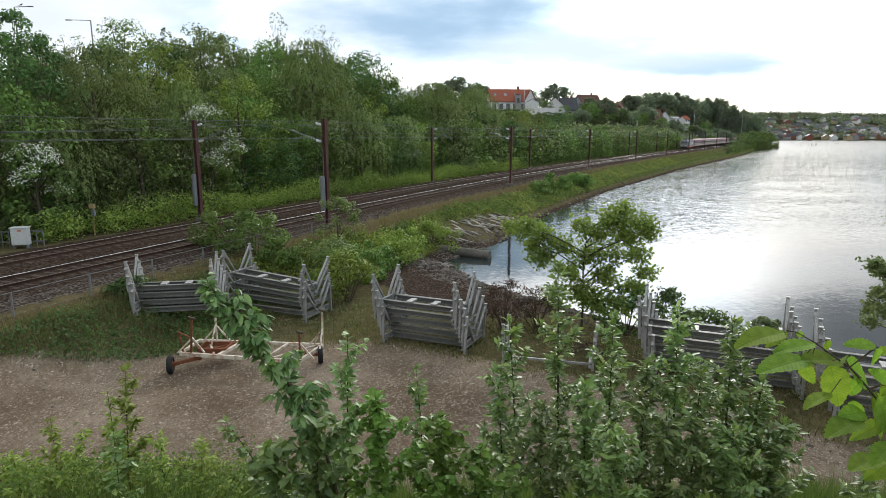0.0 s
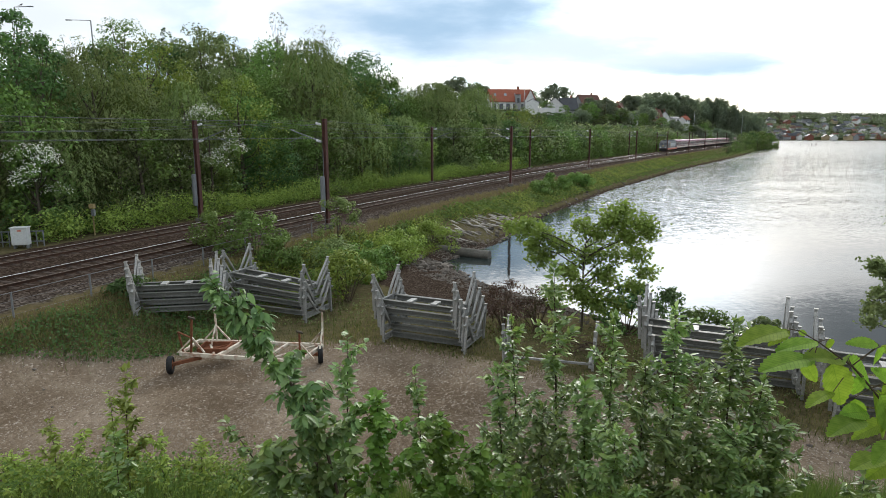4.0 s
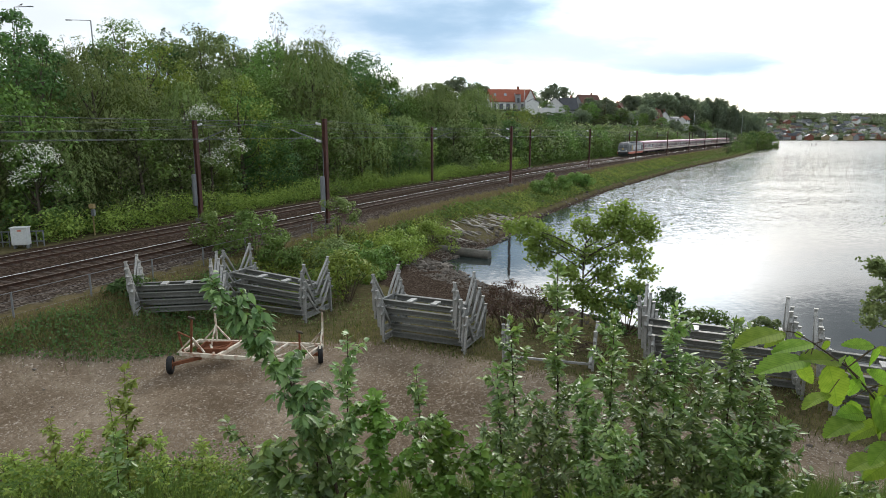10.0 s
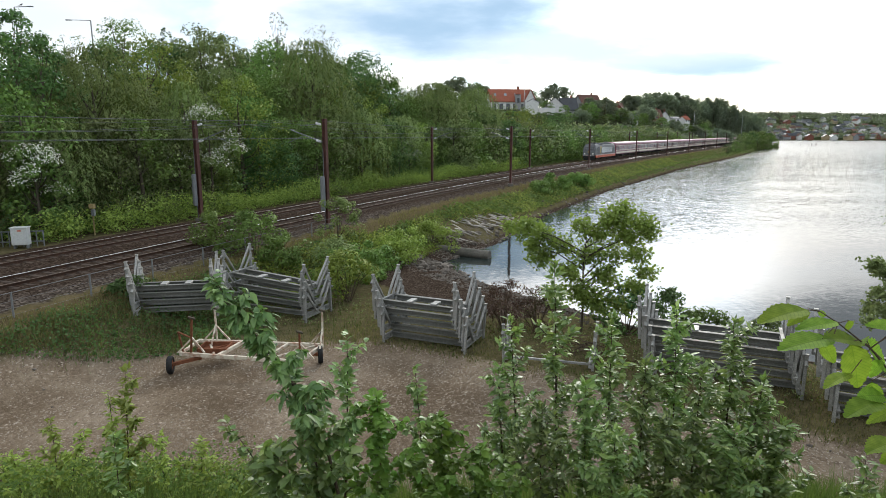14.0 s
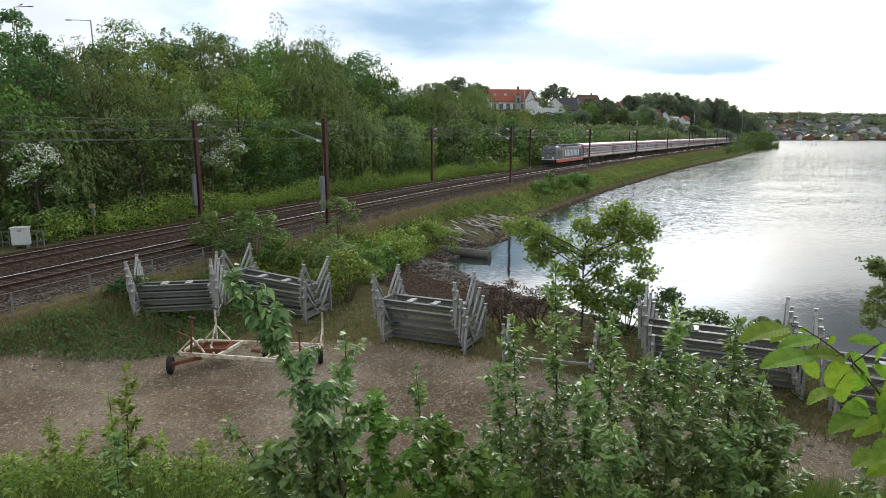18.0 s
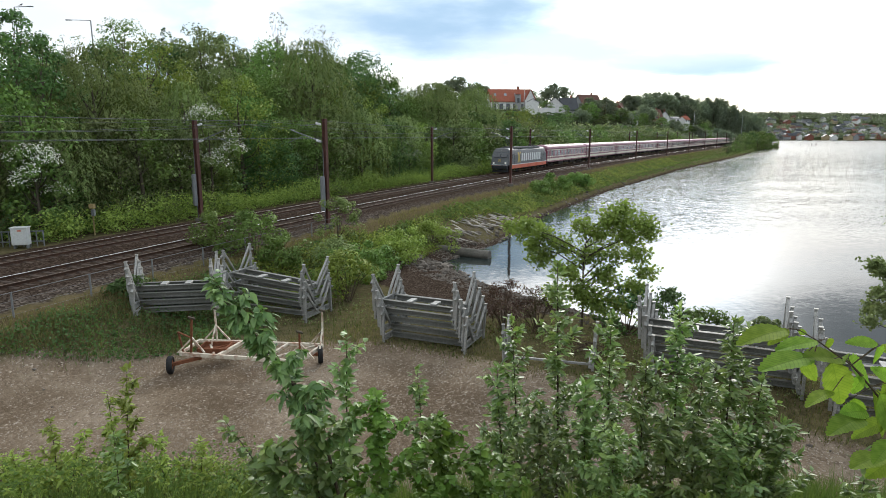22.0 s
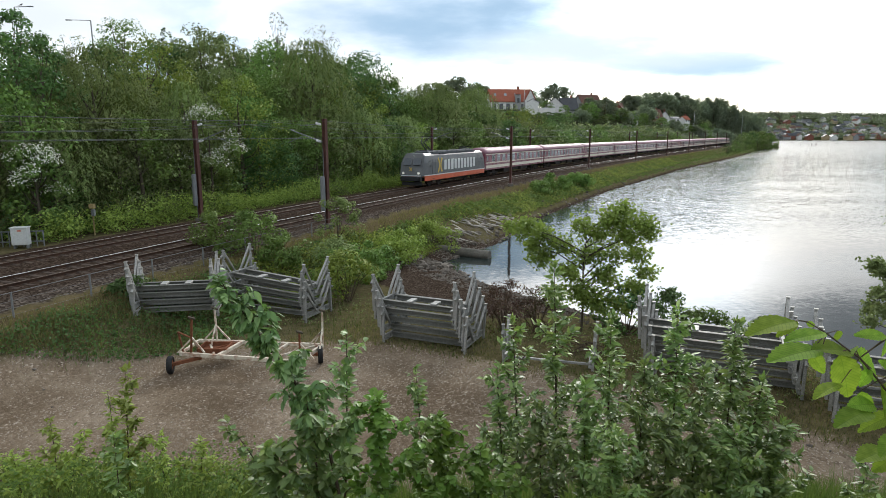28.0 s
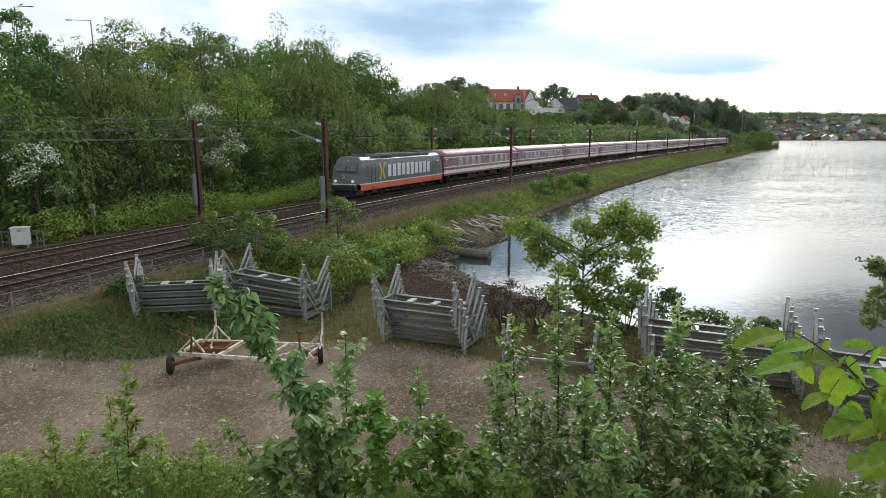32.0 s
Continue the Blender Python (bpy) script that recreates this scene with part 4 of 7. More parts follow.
for k, s in enumerate((6.5, 47.2, 87.2, 128.0, 169.8, 211.0, 252.0, 293.0, 334.0, 375.0)):
    mast(s, 7.35, "rust brown steel catenary mast beside the water side track", weight=(k == 1))
for k, s in enumerate((5.0, 46.6, 86.2, 125.4, 166.5, 208.0, 249.0, 290.0, 331.0)):
    mast(s, -3.05, "rust brown steel catenary mast at the edge of the wood", weight=(k == 1))


def wire(off, z_at, sag, name, label, r=0.011):
    g = Geo()
    pts = []
    for k in range(0, 200):
        s = -20 + k * 2.3
        ph = ((s - 6.5) % 40.6) / 40.6
        p, _ = on_track(s, off + 0.2 * math.cos(math.pi * (s - 6.5) / 40.6))
        pts.append((p.x, p.y, z_at - sag * 4 * ph * (1 - ph)))
    g.tube(pts, r, 4)
    return whole(name, g, WIRE, label, "overhead wire", "overhead wires")


for off in (0.0, 4.3):
    wire(off, 5.55, 0.0, "contact_wire", "dark contact wire over the track")
    wire(off, 6.65, 0.75, "messenger_wire", "sagging carrier wire over the track")
wire(7.5, 6.7, 0.25, "feeder_wire", "feeder wire along the masts", 0.013)
wire(-3.2, 6.7, 0.25, "feeder_wire", "feeder wire along the masts", 0.009)


# ======== stacked galvanised frames ========
def frame_mesh_set(L, W):
    """The meshes of one frame: beams, cross beams, posts, braces, bearers."""
    def ibeam(length, depth, flange):
        g = Geo()
        g.box(0, 0, depth - 0.012, length, flange, 0.024)
        g.box(0, 0, 0.012, length, flange, 0.024)
        g.box(0, 0, depth / 2, length, 0.018, depth - 0.03)
        return g
    beam = ibeam(L - 0.1, 0.195, 0.17).mesh("long_beam", GALV_DARK)
    cross = Geo()
    cross.box(0, 0, 0.03, 0.10, W + 0.1, 0.05)
    cross.box(0, 0, 0.20, 0.10, W + 0.1, 0.04)
    cross.box(0, 0, 0.115, 0.02, W + 0.1, 0.16)
    for k in range(3):
        cross.box(0.0, (k - 1) * W * 0.32, 0.115, 0.08, 0.02, 0.15)
    cross = cross.mesh("cross_beam", GALV)
    post = Geo()
    post.box(0, 0, 0.56, 0.09, 0.09, 1.42, bevel=0.01)
    post.box(0, 0, 1.28, 0.12, 0.12, 0.025)
    post.add([(-0.05, 0.04, 1.18), (-0.05, 0.16, 1.10), (-0.05, 0.04, 0.88), (0.05, 0.04, 1.18), (0.05, 0.16, 1.10), (0.05, 0.04, 0.88)],
             [(0, 1, 2), (3, 5, 4), (0, 3, 4, 1), (1, 4, 5, 2), (0, 2, 5, 3)])
    post = post.mesh("post", GALV)
    brace = Geo().bar((0, 0.03, 1.20), (0, 0.80, 0.16), 0.085, 0.075, bevel=0.01).mesh("brace", GALV)
    socket = Geo().tube([(0, -0.03, 1.06), (0, -0.17, 0.97)], [0.05, 0.05], 8).mesh("socket", GALV)
    bearer = Geo().box(0, 0, 0.242, 0.24, 0.55, 0.085, bevel=0.01).mesh("bearer", GALV)
    return beam, cross, post, brace, socket, bearer


FRAME_SETS = {}
POST_RNG = random.Random(8)


def support_frame(m, L, W, label, bearers=True, beams=True):
    key = (L, W)
    if key not in FRAME_SETS:
        FRAME_SETS[key] = frame_mesh_set(L, W)
    beam, cross, post, brace, socket, bearer = FRAME_SETS[key]
    root = thing("boat_cradle", m, label, "boat cradle", "stacked galvanised boat cradles")
    if beams:
        for y in (-1, 1):
            part("long_beam", beam, None, root, m=pose(0, y * (W / 2 - 0.52), 0.0))
    else:
        part("long_beam", Geo().bar((-L / 2, -W / 2 + 0.2, 0.06), (L / 2, -W / 2 + 0.2, 0.06), 0.07), GALV, root)
    for x in (-1, 1):
        part("cross_beam", cross, None, root, m=pose(x * L / 2, 0, 0))
        for y in (-1, 1):
            rz = 0 if y < 0 else 180
            p = part("post", post, None, root, m=pose(x * (L / 2 + 0.09), y * (W / 2 + 0.0), 0, POST_RNG.uniform(-2.2, 2.2), POST_RNG.uniform(-2.2, 2.2) + x * 1.5 * (1 if y < 0 else -1), rz))
            part("brace", brace, None, p)
            part("socket", socket, None, p)
    if bearers:
        for x in (-0.12, 0.2):
            part("bearer", bearer, None, root, m=pose(x * L, -W / 2 + 0.66, -0.02))
    return root


def frame_stack(cx_, cy_, rz, L, W, n, pitch, z0, shift=0.1, tilt=0.0, jitter=0.02, seed=1, shift_w=0.04):
    rng_ = random.Random(seed)
    for k in range(n):
        a = radians(rz)
        dx = -shift * (k - (n - 1) / 2)
        m = pose(cx_ + math.cos(a) * dx + rng_.uniform(-jitter, jitter), cy_ + math.sin(a) * dx + shift_w * k, z0 + 0.16 + k * pitch,
                 0, (tilt * k / max(n - 1, 1)), rz + rng_.uniform(-0.7, 0.7) * (1 if jitter < 0.05 else 2))
        support_frame(m, L, W, "galvanised steel boat cradle with braced corner posts, nested in a stack" if k < n - 1 else "galvanised steel boat cradle with two bearers, on top of its stack", bearers=(k == n - 1))


frame_stack(-10.75, 24.2, 10, 2.9, 1.6, 4, 0.25, -1.26, shift=0.14, seed=3, shift_w=0.2)
frame_stack(-7.4, 26.9, -22, 3.9, 1.9, 4, 0.40, -2.0, shift=0.12, tilt=4.6, jitter=0.06, seed=4)
frame_stack(-0.55, 23.05, -24, 3.15, 1.95, 5, 0.295, -2.04, shift=0.11, seed=5)
frame_stack(8.98, 19.3, -25, 4.1, 1.9, 5, 0.30, -2.0, shift=0.1, seed=6)
frame_stack(12.9, 16.0, -27, 4.0, 2.0, 5, 0.30, -2.0, shift=0.1, seed=7)
support_frame(pose(3.72, 20.75, gz(3.72, 20.75) + 0.12, 0, 0, -16), 2.85, 1.15, "single low galvanised cradle standing in the grass", bearers=False, beams=False)


# ======== boat trailer ========
def trailer():
    root = thing("boat_trailer", pose(-6.6, 20.35, -2.0), "rusty cream-painted boat trailer with upright padded posts", "trailer")
    zf = 0.50
    def beam(name, a, b, w, h, mat=CREAM_RUST, lab=""):
        return part(name, Geo().bar(a, b, w, h, bevel=0.008), mat, root, lab)
    FL, FR, BL, BR = (-2.32, -0.25, zf), (1.89, -1.03, zf), (-2.20, 1.11, zf), (2.36, 0.62, zf)
    mid = lambda a, b, t, dz=0.0: (a[0] + (b[0] - a[0]) * t, a[1] + (b[1] - a[1]) * t, zf + dz)
    beam("side_beam", FL, FR, 0.09, 0.13)
    beam("side_beam", BL, BR, 0.09, 0.12)
    beam("cross_beam", FL, BL, 0.08, 0.10)
    beam("cross_beam", FR, BR, 0.09, 0.14)
    beam("cross_beam", mid(FL, FR, 0.33, 0.02), mid(BL, BR, 0.36, 0.02), 0.10, 0.12)
    beam("cross_beam", mid(FL, FR, 0.72, 0.02), mid(BL, BR, 0.73, 0.02), 0.08, 0.10)
    beam("diagonal_beam", mid(FL, FR, 0.10), mid(BL, BR, 0.34), 0.07, 0.08, RUST, "rusted diagonal beam")
    beam("diagonal_beam", mid(FL, FR, 0.30), mid(BL, BR, 0.08), 0.07, 0.08)
    beam("diagonal_beam", mid(FL, FR, 0.74), mid(BL, BR, 0.97), 0.07, 0.08)
    beam("axle", (-2.44, -0.77, 0.3), (-1.60, -0.22, 0.36), 0.11, 0.11, RUST, "rusty stub axle")
    beam("axle", (1.75, 0.30, 0.34), (2.35, 0.19, 0.3), 0.10, 0.10, RUST, "rusty stub axle")
    beam("axle", (-0.15, 0.55, 0.33), (0.35, 0.5, 0.3), 0.10, 0.10, RUST, "rusty stub axle")
    tray = part("locker", Geo().box(-1.30, 0.22, zf - 0.02, 0.95, 0.75, 0.05, bevel=0.01), RUST, root, "rusty open steel tray")
    for a, b in (((-1.77, -0.15), (-0.83, -0.15)), ((-0.83, -0.15), (-0.83, 0.6)), ((-0.83, 0.6), (-1.77, 0.6)), ((-1.77, 0.6), (-1.77, -0.15))):
        part("rim", Geo().bar((*a, zf + 0.07), (*b, zf + 0.07), 0.04, 0.14), RUST, tray)
    beam("drawbar", (-2.22, -0.2, zf), (-2.36, -0.18, zf + 0.76), 0.055, 0.055, RUST)
    beam("drawbar", (-2.36, -0.18, zf + 0.74), (-1.86, -0.28, zf + 0.55), 0.05, 0.05, RUST)
    for px, py, h, lean in ((-1.92, -0.30, 1.24, 0.10), (-1.52, 1.04, 1.20, -0.02), (1.90, -0.92, 0.95, 0.02), (2.36, 0.60, 1.24, 0.02)):
        up = part("upright", Geo().bar((px, py, zf), (px + lean, py, zf + h), 0.06, 0.06, bevel=0.006), RUST if py < 0 else CREAM_RUST, root, "upright post with flaking paint")
        part("strut", Geo().bar((px - 0.46, py, zf + 0.05), (px + lean * 0.5, py, zf + 0.55), 0.05), CREAM_RUST, up)
        part("strut", Geo().bar((px + (0.46 if px < 2 else -0.30), py, zf + 0.05), (px + lean * 0.5, py, zf + 0.60), 0.05), CREAM_RUST, up)
        inward = 0.55 if py < 0.3 else -0.55
        part("strut", Geo().bar((px, py + inward, zf + 0.05), (px + lean * 0.5, py, zf + 0.64), 0.05), CREAM_RUST, up)
        part("pad", Geo().box(0, 0, 0, 0.24, 0.10, 0.06, pose(px + lean, py, zf + h + 0.03, 12, 24, 30), 0.01), BARK, up, "worn wooden pad")
    for wx, wy in ((-2.44, -0.77), (2.35, 0.19), (0.35, 0.5)):
        w = thing_part_wheel(root, wx, wy)
    return root


def thing_part_wheel(root, wx, wy):
    prof = [(0.17, -0.08), (0.265, -0.085), (0.295, -0.055), (0.302, 0.0), (0.295, 0.055), (0.265, 0.085), (0.17, 0.08)]
    g = Geo()
    n = 26
    vs = []
    for k in range(n):
        t = 2 * math.pi * k / n
        vs += [(b, math.cos(t) * r, math.sin(t) * r) for r, b in prof]
    q = len(prof)
    fs = [(k * q + i, k * q + (i + 1) % q, ((k + 1) % n) * q + (i + 1) % q, ((k + 1) % n) * q + i) for k in range(n) for i in range(q)]
    g.add(vs, fs)
    tyre = part("wheel", g, RUBBER, root, "black tyre on a rusty rim", m=pose(wx, wy, 0.30, 0, 0, 12), smooth=True)
    g = Geo().tube([(-0.06, 0, 0), (-0.02, 0, 0), (0.02, 0, 0), (0.06, 0, 0)], [0.18, 0.13, 0.13, 0.18], 16)
    g.cyl((-0.1, 0, 0), (0.1, 0, 0), 0.05, 8)
    part("rim", g, RUST, tyre)
    return tyre


trailer()


# ======== lineside things ========
def fence_run():
    pts = [on_track(k * 3.15, 8.15)[0] for k in range(3, 16)]
    root = thing("wire_fence", pose(0, 0, 0), "low grey wire fence with steel posts beside the track", "fence")
    tops = []
    for x, y in pts:
        z = gz(x, y)
        part("post", Geo().box(x, y, z + 0.4, 0.05, 0.05, 1.1), GREY_METAL, root)
        tops.append((x, y, z + 0.93))
    for k, drop in enumerate((0.0, 0.3, 0.55, 0.8)):
        for a, b in zip(tops[:-1], tops[1:]):
            part("rail" if k == 0 else "wire", Geo().bar((a[0], a[1], a[2] - drop), (b[0], b[1], b[2] - drop), 0.022 if k == 0 else 0.007), GREY_METAL, root)


fence_run()


def cabinet():
    x, y = -23.6, 34.3
    z = gz(x, y)
    root = thing("equipment_cabinet", pose(x, y, z, 0, 0, 12), "white lineside cabinet with a small orange sign", "cabinet")
    part("body", Geo().box(0, 0, 0.68, 0.82, 0.5, 0.95, bevel=0.02), WHITE_METAL, root)
    part("door", Geo().box(0, -0.262, 0.66, 0.72, 0.025, 0.84, bevel=0.008), WHITE_METAL, root)
    part("sign", Geo().box(0.05, -0.279, 1.02, 0.2, 0.008, 0.07), ORANGE, root, "small orange sign")
    part("lid", Geo().box(0, 0, 1.18, 0.9, 0.58, 0.05, bevel=0.015), WHITE_METAL, root)
    for sx in (-0.32, 0.32):
        part("leg", Geo().box(sx, 0, 0.1, 0.08, 0.3, 0.42), GREY_METAL, root)
    r2 = thing("steel_railing", pose(x - 0.2, y + 0.45, z, 0, 0, 12), "short grey steel railing behind the cabinet", "railing")
    for k in range(9):
        part("bar", Geo().box(-1.75 + k * 0.35, 0, 0.42, 0.05, 0.05, 1.0), GREY_METAL, r2)
    for zz in (0.3, 0.88):
        part("rail", Geo().box(-0.35, 0, zz, 2.9, 0.04, 0.06), GREY_METAL, r2)


cabinet()
mx, my = -22.03, 38.86
root = thing("marker_post", pose(mx, my, gz(mx, my)), "thin weathered post with a yellow box and a grey box", "post")
part("shaft", Geo().box(0, 0, 0.90, 0.06, 0.06, 2.00, bevel=0.006), YELLOW_WOOD, root)
part("box", Geo().box(0, 0, 1.85, 0.34, 0.26, 0.30, bevel=0.03), YELLOW_WOOD, root, "faded yellow box")
part("box", Geo().box(0.04, 0, 1.45, 0.22, 0.2, 0.42, bevel=0.03), GREY_METAL, root, "grey box below the yellow one")


# ======== the shore ========
g = Geo()
pp = [(-3.5, 46.5, -2.38), (0.9, 44.4, -2.52), (3.3, 43.2, -2.6)]
g.tube(pp, [0.34, 0.34, 0.34], 18)
whole("concrete_pipe", g, CONCRETE, "old algae-stained concrete outfall pipe lying at the shore", "pipe", smooth=False)

STONE_MESHES = []
for k in range(6):
    rg = np.random.default_rng(40 + k)
    bm = bmesh.new()
    bmesh.ops.create_icosphere(bm, subdivisions=1, radius=0.5)
    for v in bm.verts:
        v.co *= rg.uniform(0.72, 1.12)
        v.co.z *= 0.6
        v.co.y *= 0.8
    me = bpy.data.meshes.new("stone")
    bm.to_mesh(me)
    bm.free()
    me.materials.append(STONE)
    STONE_MESHES.append(me)
rg = np.random.default_rng(5)
shore_stones = thing("shore_stones", pose(0, 0, 0), "loose grey and brown stones along the water's edge", "stones", kind="stuff")
count = 0
while count < 290:
    t = rg.uniform(0, 1)
    i = rg.integers(7, 17)
    (ax, ay), (bx, by) = SHORE[i], SHORE[i + 1]
    off = rg.uniform(-0.6, 3.0)
    L = math.hypot(bx - ax, by - ay)
    nx, ny = (by - ay) / L, -(bx - ax) / L
    x, y = ax + (bx - ax) * t + nx * off, ay + (by - ay) * t + ny * off
    if inland(np.array([x]), np.array([y]))[0] < -0.6:
        continue
    sc = rg.uniform(0.12, 0.5) * (1.4 if y > 36 else 0.8)
    ob = part("stone", STONE_MESHES[rg.integers(0, 6)], None, shore_stones, m=pose(x, y, gz(x, y) + 0.1 * sc, rg.uniform(-20, 20), rg.uniform(-20, 20), rg.uniform(0, 360)))
    ob.scale = (sc, sc, sc)
    count += 1
# loose pale pebbles on the yard
g = Geo()
n_peb = 0
while n_peb < 13000:
    x, y = rg.uniform(-17, 13), rg.uniform(12.5, 23.5)
    if y > np.interp(x, YARD_X, YARD_Y) + rg.uniform(-1.0, 0.6) or 0.5 + 0.5 * wobble(np.array(x), np.array(y), 0.9) < rg.uniform(0, 1.0):
        continue
    r = rg.uniform(0.008, 0.028)
    g.add([(x - r, y, 0.0), (x, y - r * 0.8, 0.0), (x + r, y, 0.0), (x, y + r * 0.9, 0.0), (x + r * 0.2, y, r * 0.8)], [(0, 1, 4), (1, 2, 4), (2, 3, 4), (3, 0, 4)])
    n_peb += 1
vv = np.array(g.v)
vv[:, 2] += np.repeat(land_z(vv[4::5, 0], vv[4::5, 1]), 5)
g.v = [tuple(q) for q in vv]
whole("yard_gravel", g, PEBBLE, "loose pale gravel stones on the yard", "gravel", kind="stuff")
# finer shingle
g = Geo()
for k in range(5200):
    i = rg.integers(7, 18)
    t = rg.uniform(0, 1)
    (ax, ay), (bx, by) = SHORE[i], SHORE[i + 1]
    off = rg.uniform(-0.5, 3.6)
    L = math.hypot(bx - ax, by - ay)
    x, y = ax + (bx - ax) * t + (by - ay) / L * off, ay + (by - ay) * t - (bx - ax) / L * off
    r = rg.uniform(0.03, 0.11)
    g.add([(x - r, y, -0.0), (x, y - r * 0.8, 0.0), (x + r, y, 0.0), (x, y + r * 0.9, 0.0), (x + r * 0.2, y, r * 0.7)], [(0, 1, 4), (1, 2, 4), (2, 3, 4), (3, 0, 4)])
vv = np.array(g.v)
cz = land_z(vv[4::5, 0], vv[4::5, 1])
vv[:, 2] += np.repeat(cz, 5)
g.v = [tuple(q) for q in vv]
whole("shingle", g, STONE, "fine shingle and broken stone on the shore", "shingle", kind="stuff")


def driftwood(x, y, length, rz, r, pitch=8):
    g = Geo()
    g.tube([(-length / 2, 0, 0), (-length / 6, 0.03, 0.02), (length / 4, -0.02, 0.0), (length / 2, 0.02, 0.03)], [r, r * 1.1, r, r * 0.7], 7)
    whole("driftwood_log", g, DRIFTWOOD, "bleached driftwood pole lying on the stony bank", "driftwood", "driftwood poles", m=pose(x, y, gz(x, y) + r * 0.8 + 0.1, 0, pitch, rz))


rg = np.random.default_rng(8)
for k in range(42):
    t = rg.uniform(0, 1)
    x0, y0 = 1.4 + 6.0 * t, 46.6 + 13.0 * t
    off = rg.uniform(0.2, 2.8)
    driftwood(x0 - off * 0.89, y0 + off * 0.456, rg.uniform(0.7, 1.9), -27 + rg.normal(0, 30), rg.uniform(0.035, 0.065), 13 + rg.normal(0, 4))


# ======== street lamps on the hill road ========
def street_lamp(x, y, z_top, arm, label):
    z = gz(x, y)
    root = thing("street_lamp", pose(x, y, z), label, "street lamp", "street lamps on the hill")
    H = z_top - z
    part("pole", Geo().tube([(0, 0, -0.2), (0, 0, H * 0.5), (0, 0, H)], [0.10, 0.085, 0.07], 8), GREY_METAL, root)
    part("arm", Geo().bar((0, 0, H), (arm, 0, H + 0.08), 0.07), GREY_METAL, root)
    part("lamp_head", Geo().box(arm, 0, H + 0.06, 0.75, 0.25, 0.1, bevel=0.03), GREY_METAL, root)


street_lamp(-49.1, 75, 20.2, 1.8, "grey street lamp with one arm behind the trees")
street_lamp(-43.2, 80, 19.6, -2.7, "grey street lamp with one arm behind the trees")
root = thing("bird", pose(-48.3, 75, 20.36, 0, 0, 20), "small dark bird perched on the street lamp", "bird")
part("body", Geo().tube([(-0.16, 0, 0.02), (-0.08, 0, 0.07), (0.04, 0, 0.1), (0.12, 0, 0.15)], [0.02, 0.06, 0.07, 0.03], 8), DARK_METAL, root)
part("head", Geo().tube([(0.08, 0, 0.14), (0.12, 0, 0.2), (0.16, 0, 0.2), (0.22, 0, 0.19)], [0.03, 0.045, 0.04, 0.008], 8), DARK_METAL, root)
part("tail", Geo().box(-0.22, 0, 0.0, 0.14, 0.05, 0.015), DARK_METAL, root)
# ======== plants ========
def crown_mesh(seed, height, radius, base, leaf, count, material, lumps=46, squash=1.0, ragged=0.35, droop=0.0, shape=0.55, tight=1.0):
    """Leaves in many clumps over a crown; shape: height of its widest part."""
    rng = np.random.default_rng(seed)
    cen, rad = [], []
    for k in range(lumps):
        t = rng.uniform(0.0, 1.0)
        reach = (t - shape * 0.8) / (1.02 - shape * 0.8) if t > shape * 0.8 else (shape * 0.8 - t) / (shape * 0.8 + 0.35)
        prof = math.sqrt(max(0.05, 1 - reach * reach))
        a = rng.uniform(0, 2 * math.pi)
        rr = radius * max(prof, 0.2) * rng.uniform(0.45, 1.0 + ragged * 0.4)
        cen.append((math.cos(a) * rr, math.sin(a) * rr * squash, base + t * (height - base)))
        rad.append(radius * tight * rng.uniform(0.22, 0.42) * (1.1 - 0.4 * t))
    cen, rad = np.array(cen), np.array(rad)
    which = rng.integers(0, lumps, count)
    dirs = rng.normal(0, 1, (count, 3))
    dirs /= np.linalg.norm(dirs, axis=1)[:, None]
    rr = rad[which] * rng.uniform(0.55, 1.12, count) ** 0.6
    pos = cen[which] + dirs * rr[:, None] * np.array([1, 1, 0.8])
    pos[:, 2] -= droop * rng.uniform(0, 1, count) ** 2 * rr
    nrm = dirs * 0.9 + np.array([0, 0, 0.55])
    dr = np.array([0, 0, -1.6]) if droop else None
    v = leaf_quads(rng, pos, nrm, leaf, 0.6, 0.14, dr)
    me = quads_mesh("crown", v, 4, material, LEAF_FACES)
    whole_dir = (pos - np.array([0, 0, base + (height - base) * 0.4])) / max(radius, 0.1)
    return soft_normals(me, dirs * 0.8 + whole_dir * 0.45 + np.array([0, 0, 0.25]) + rng.normal(0, 0.22, (count, 3))), cen


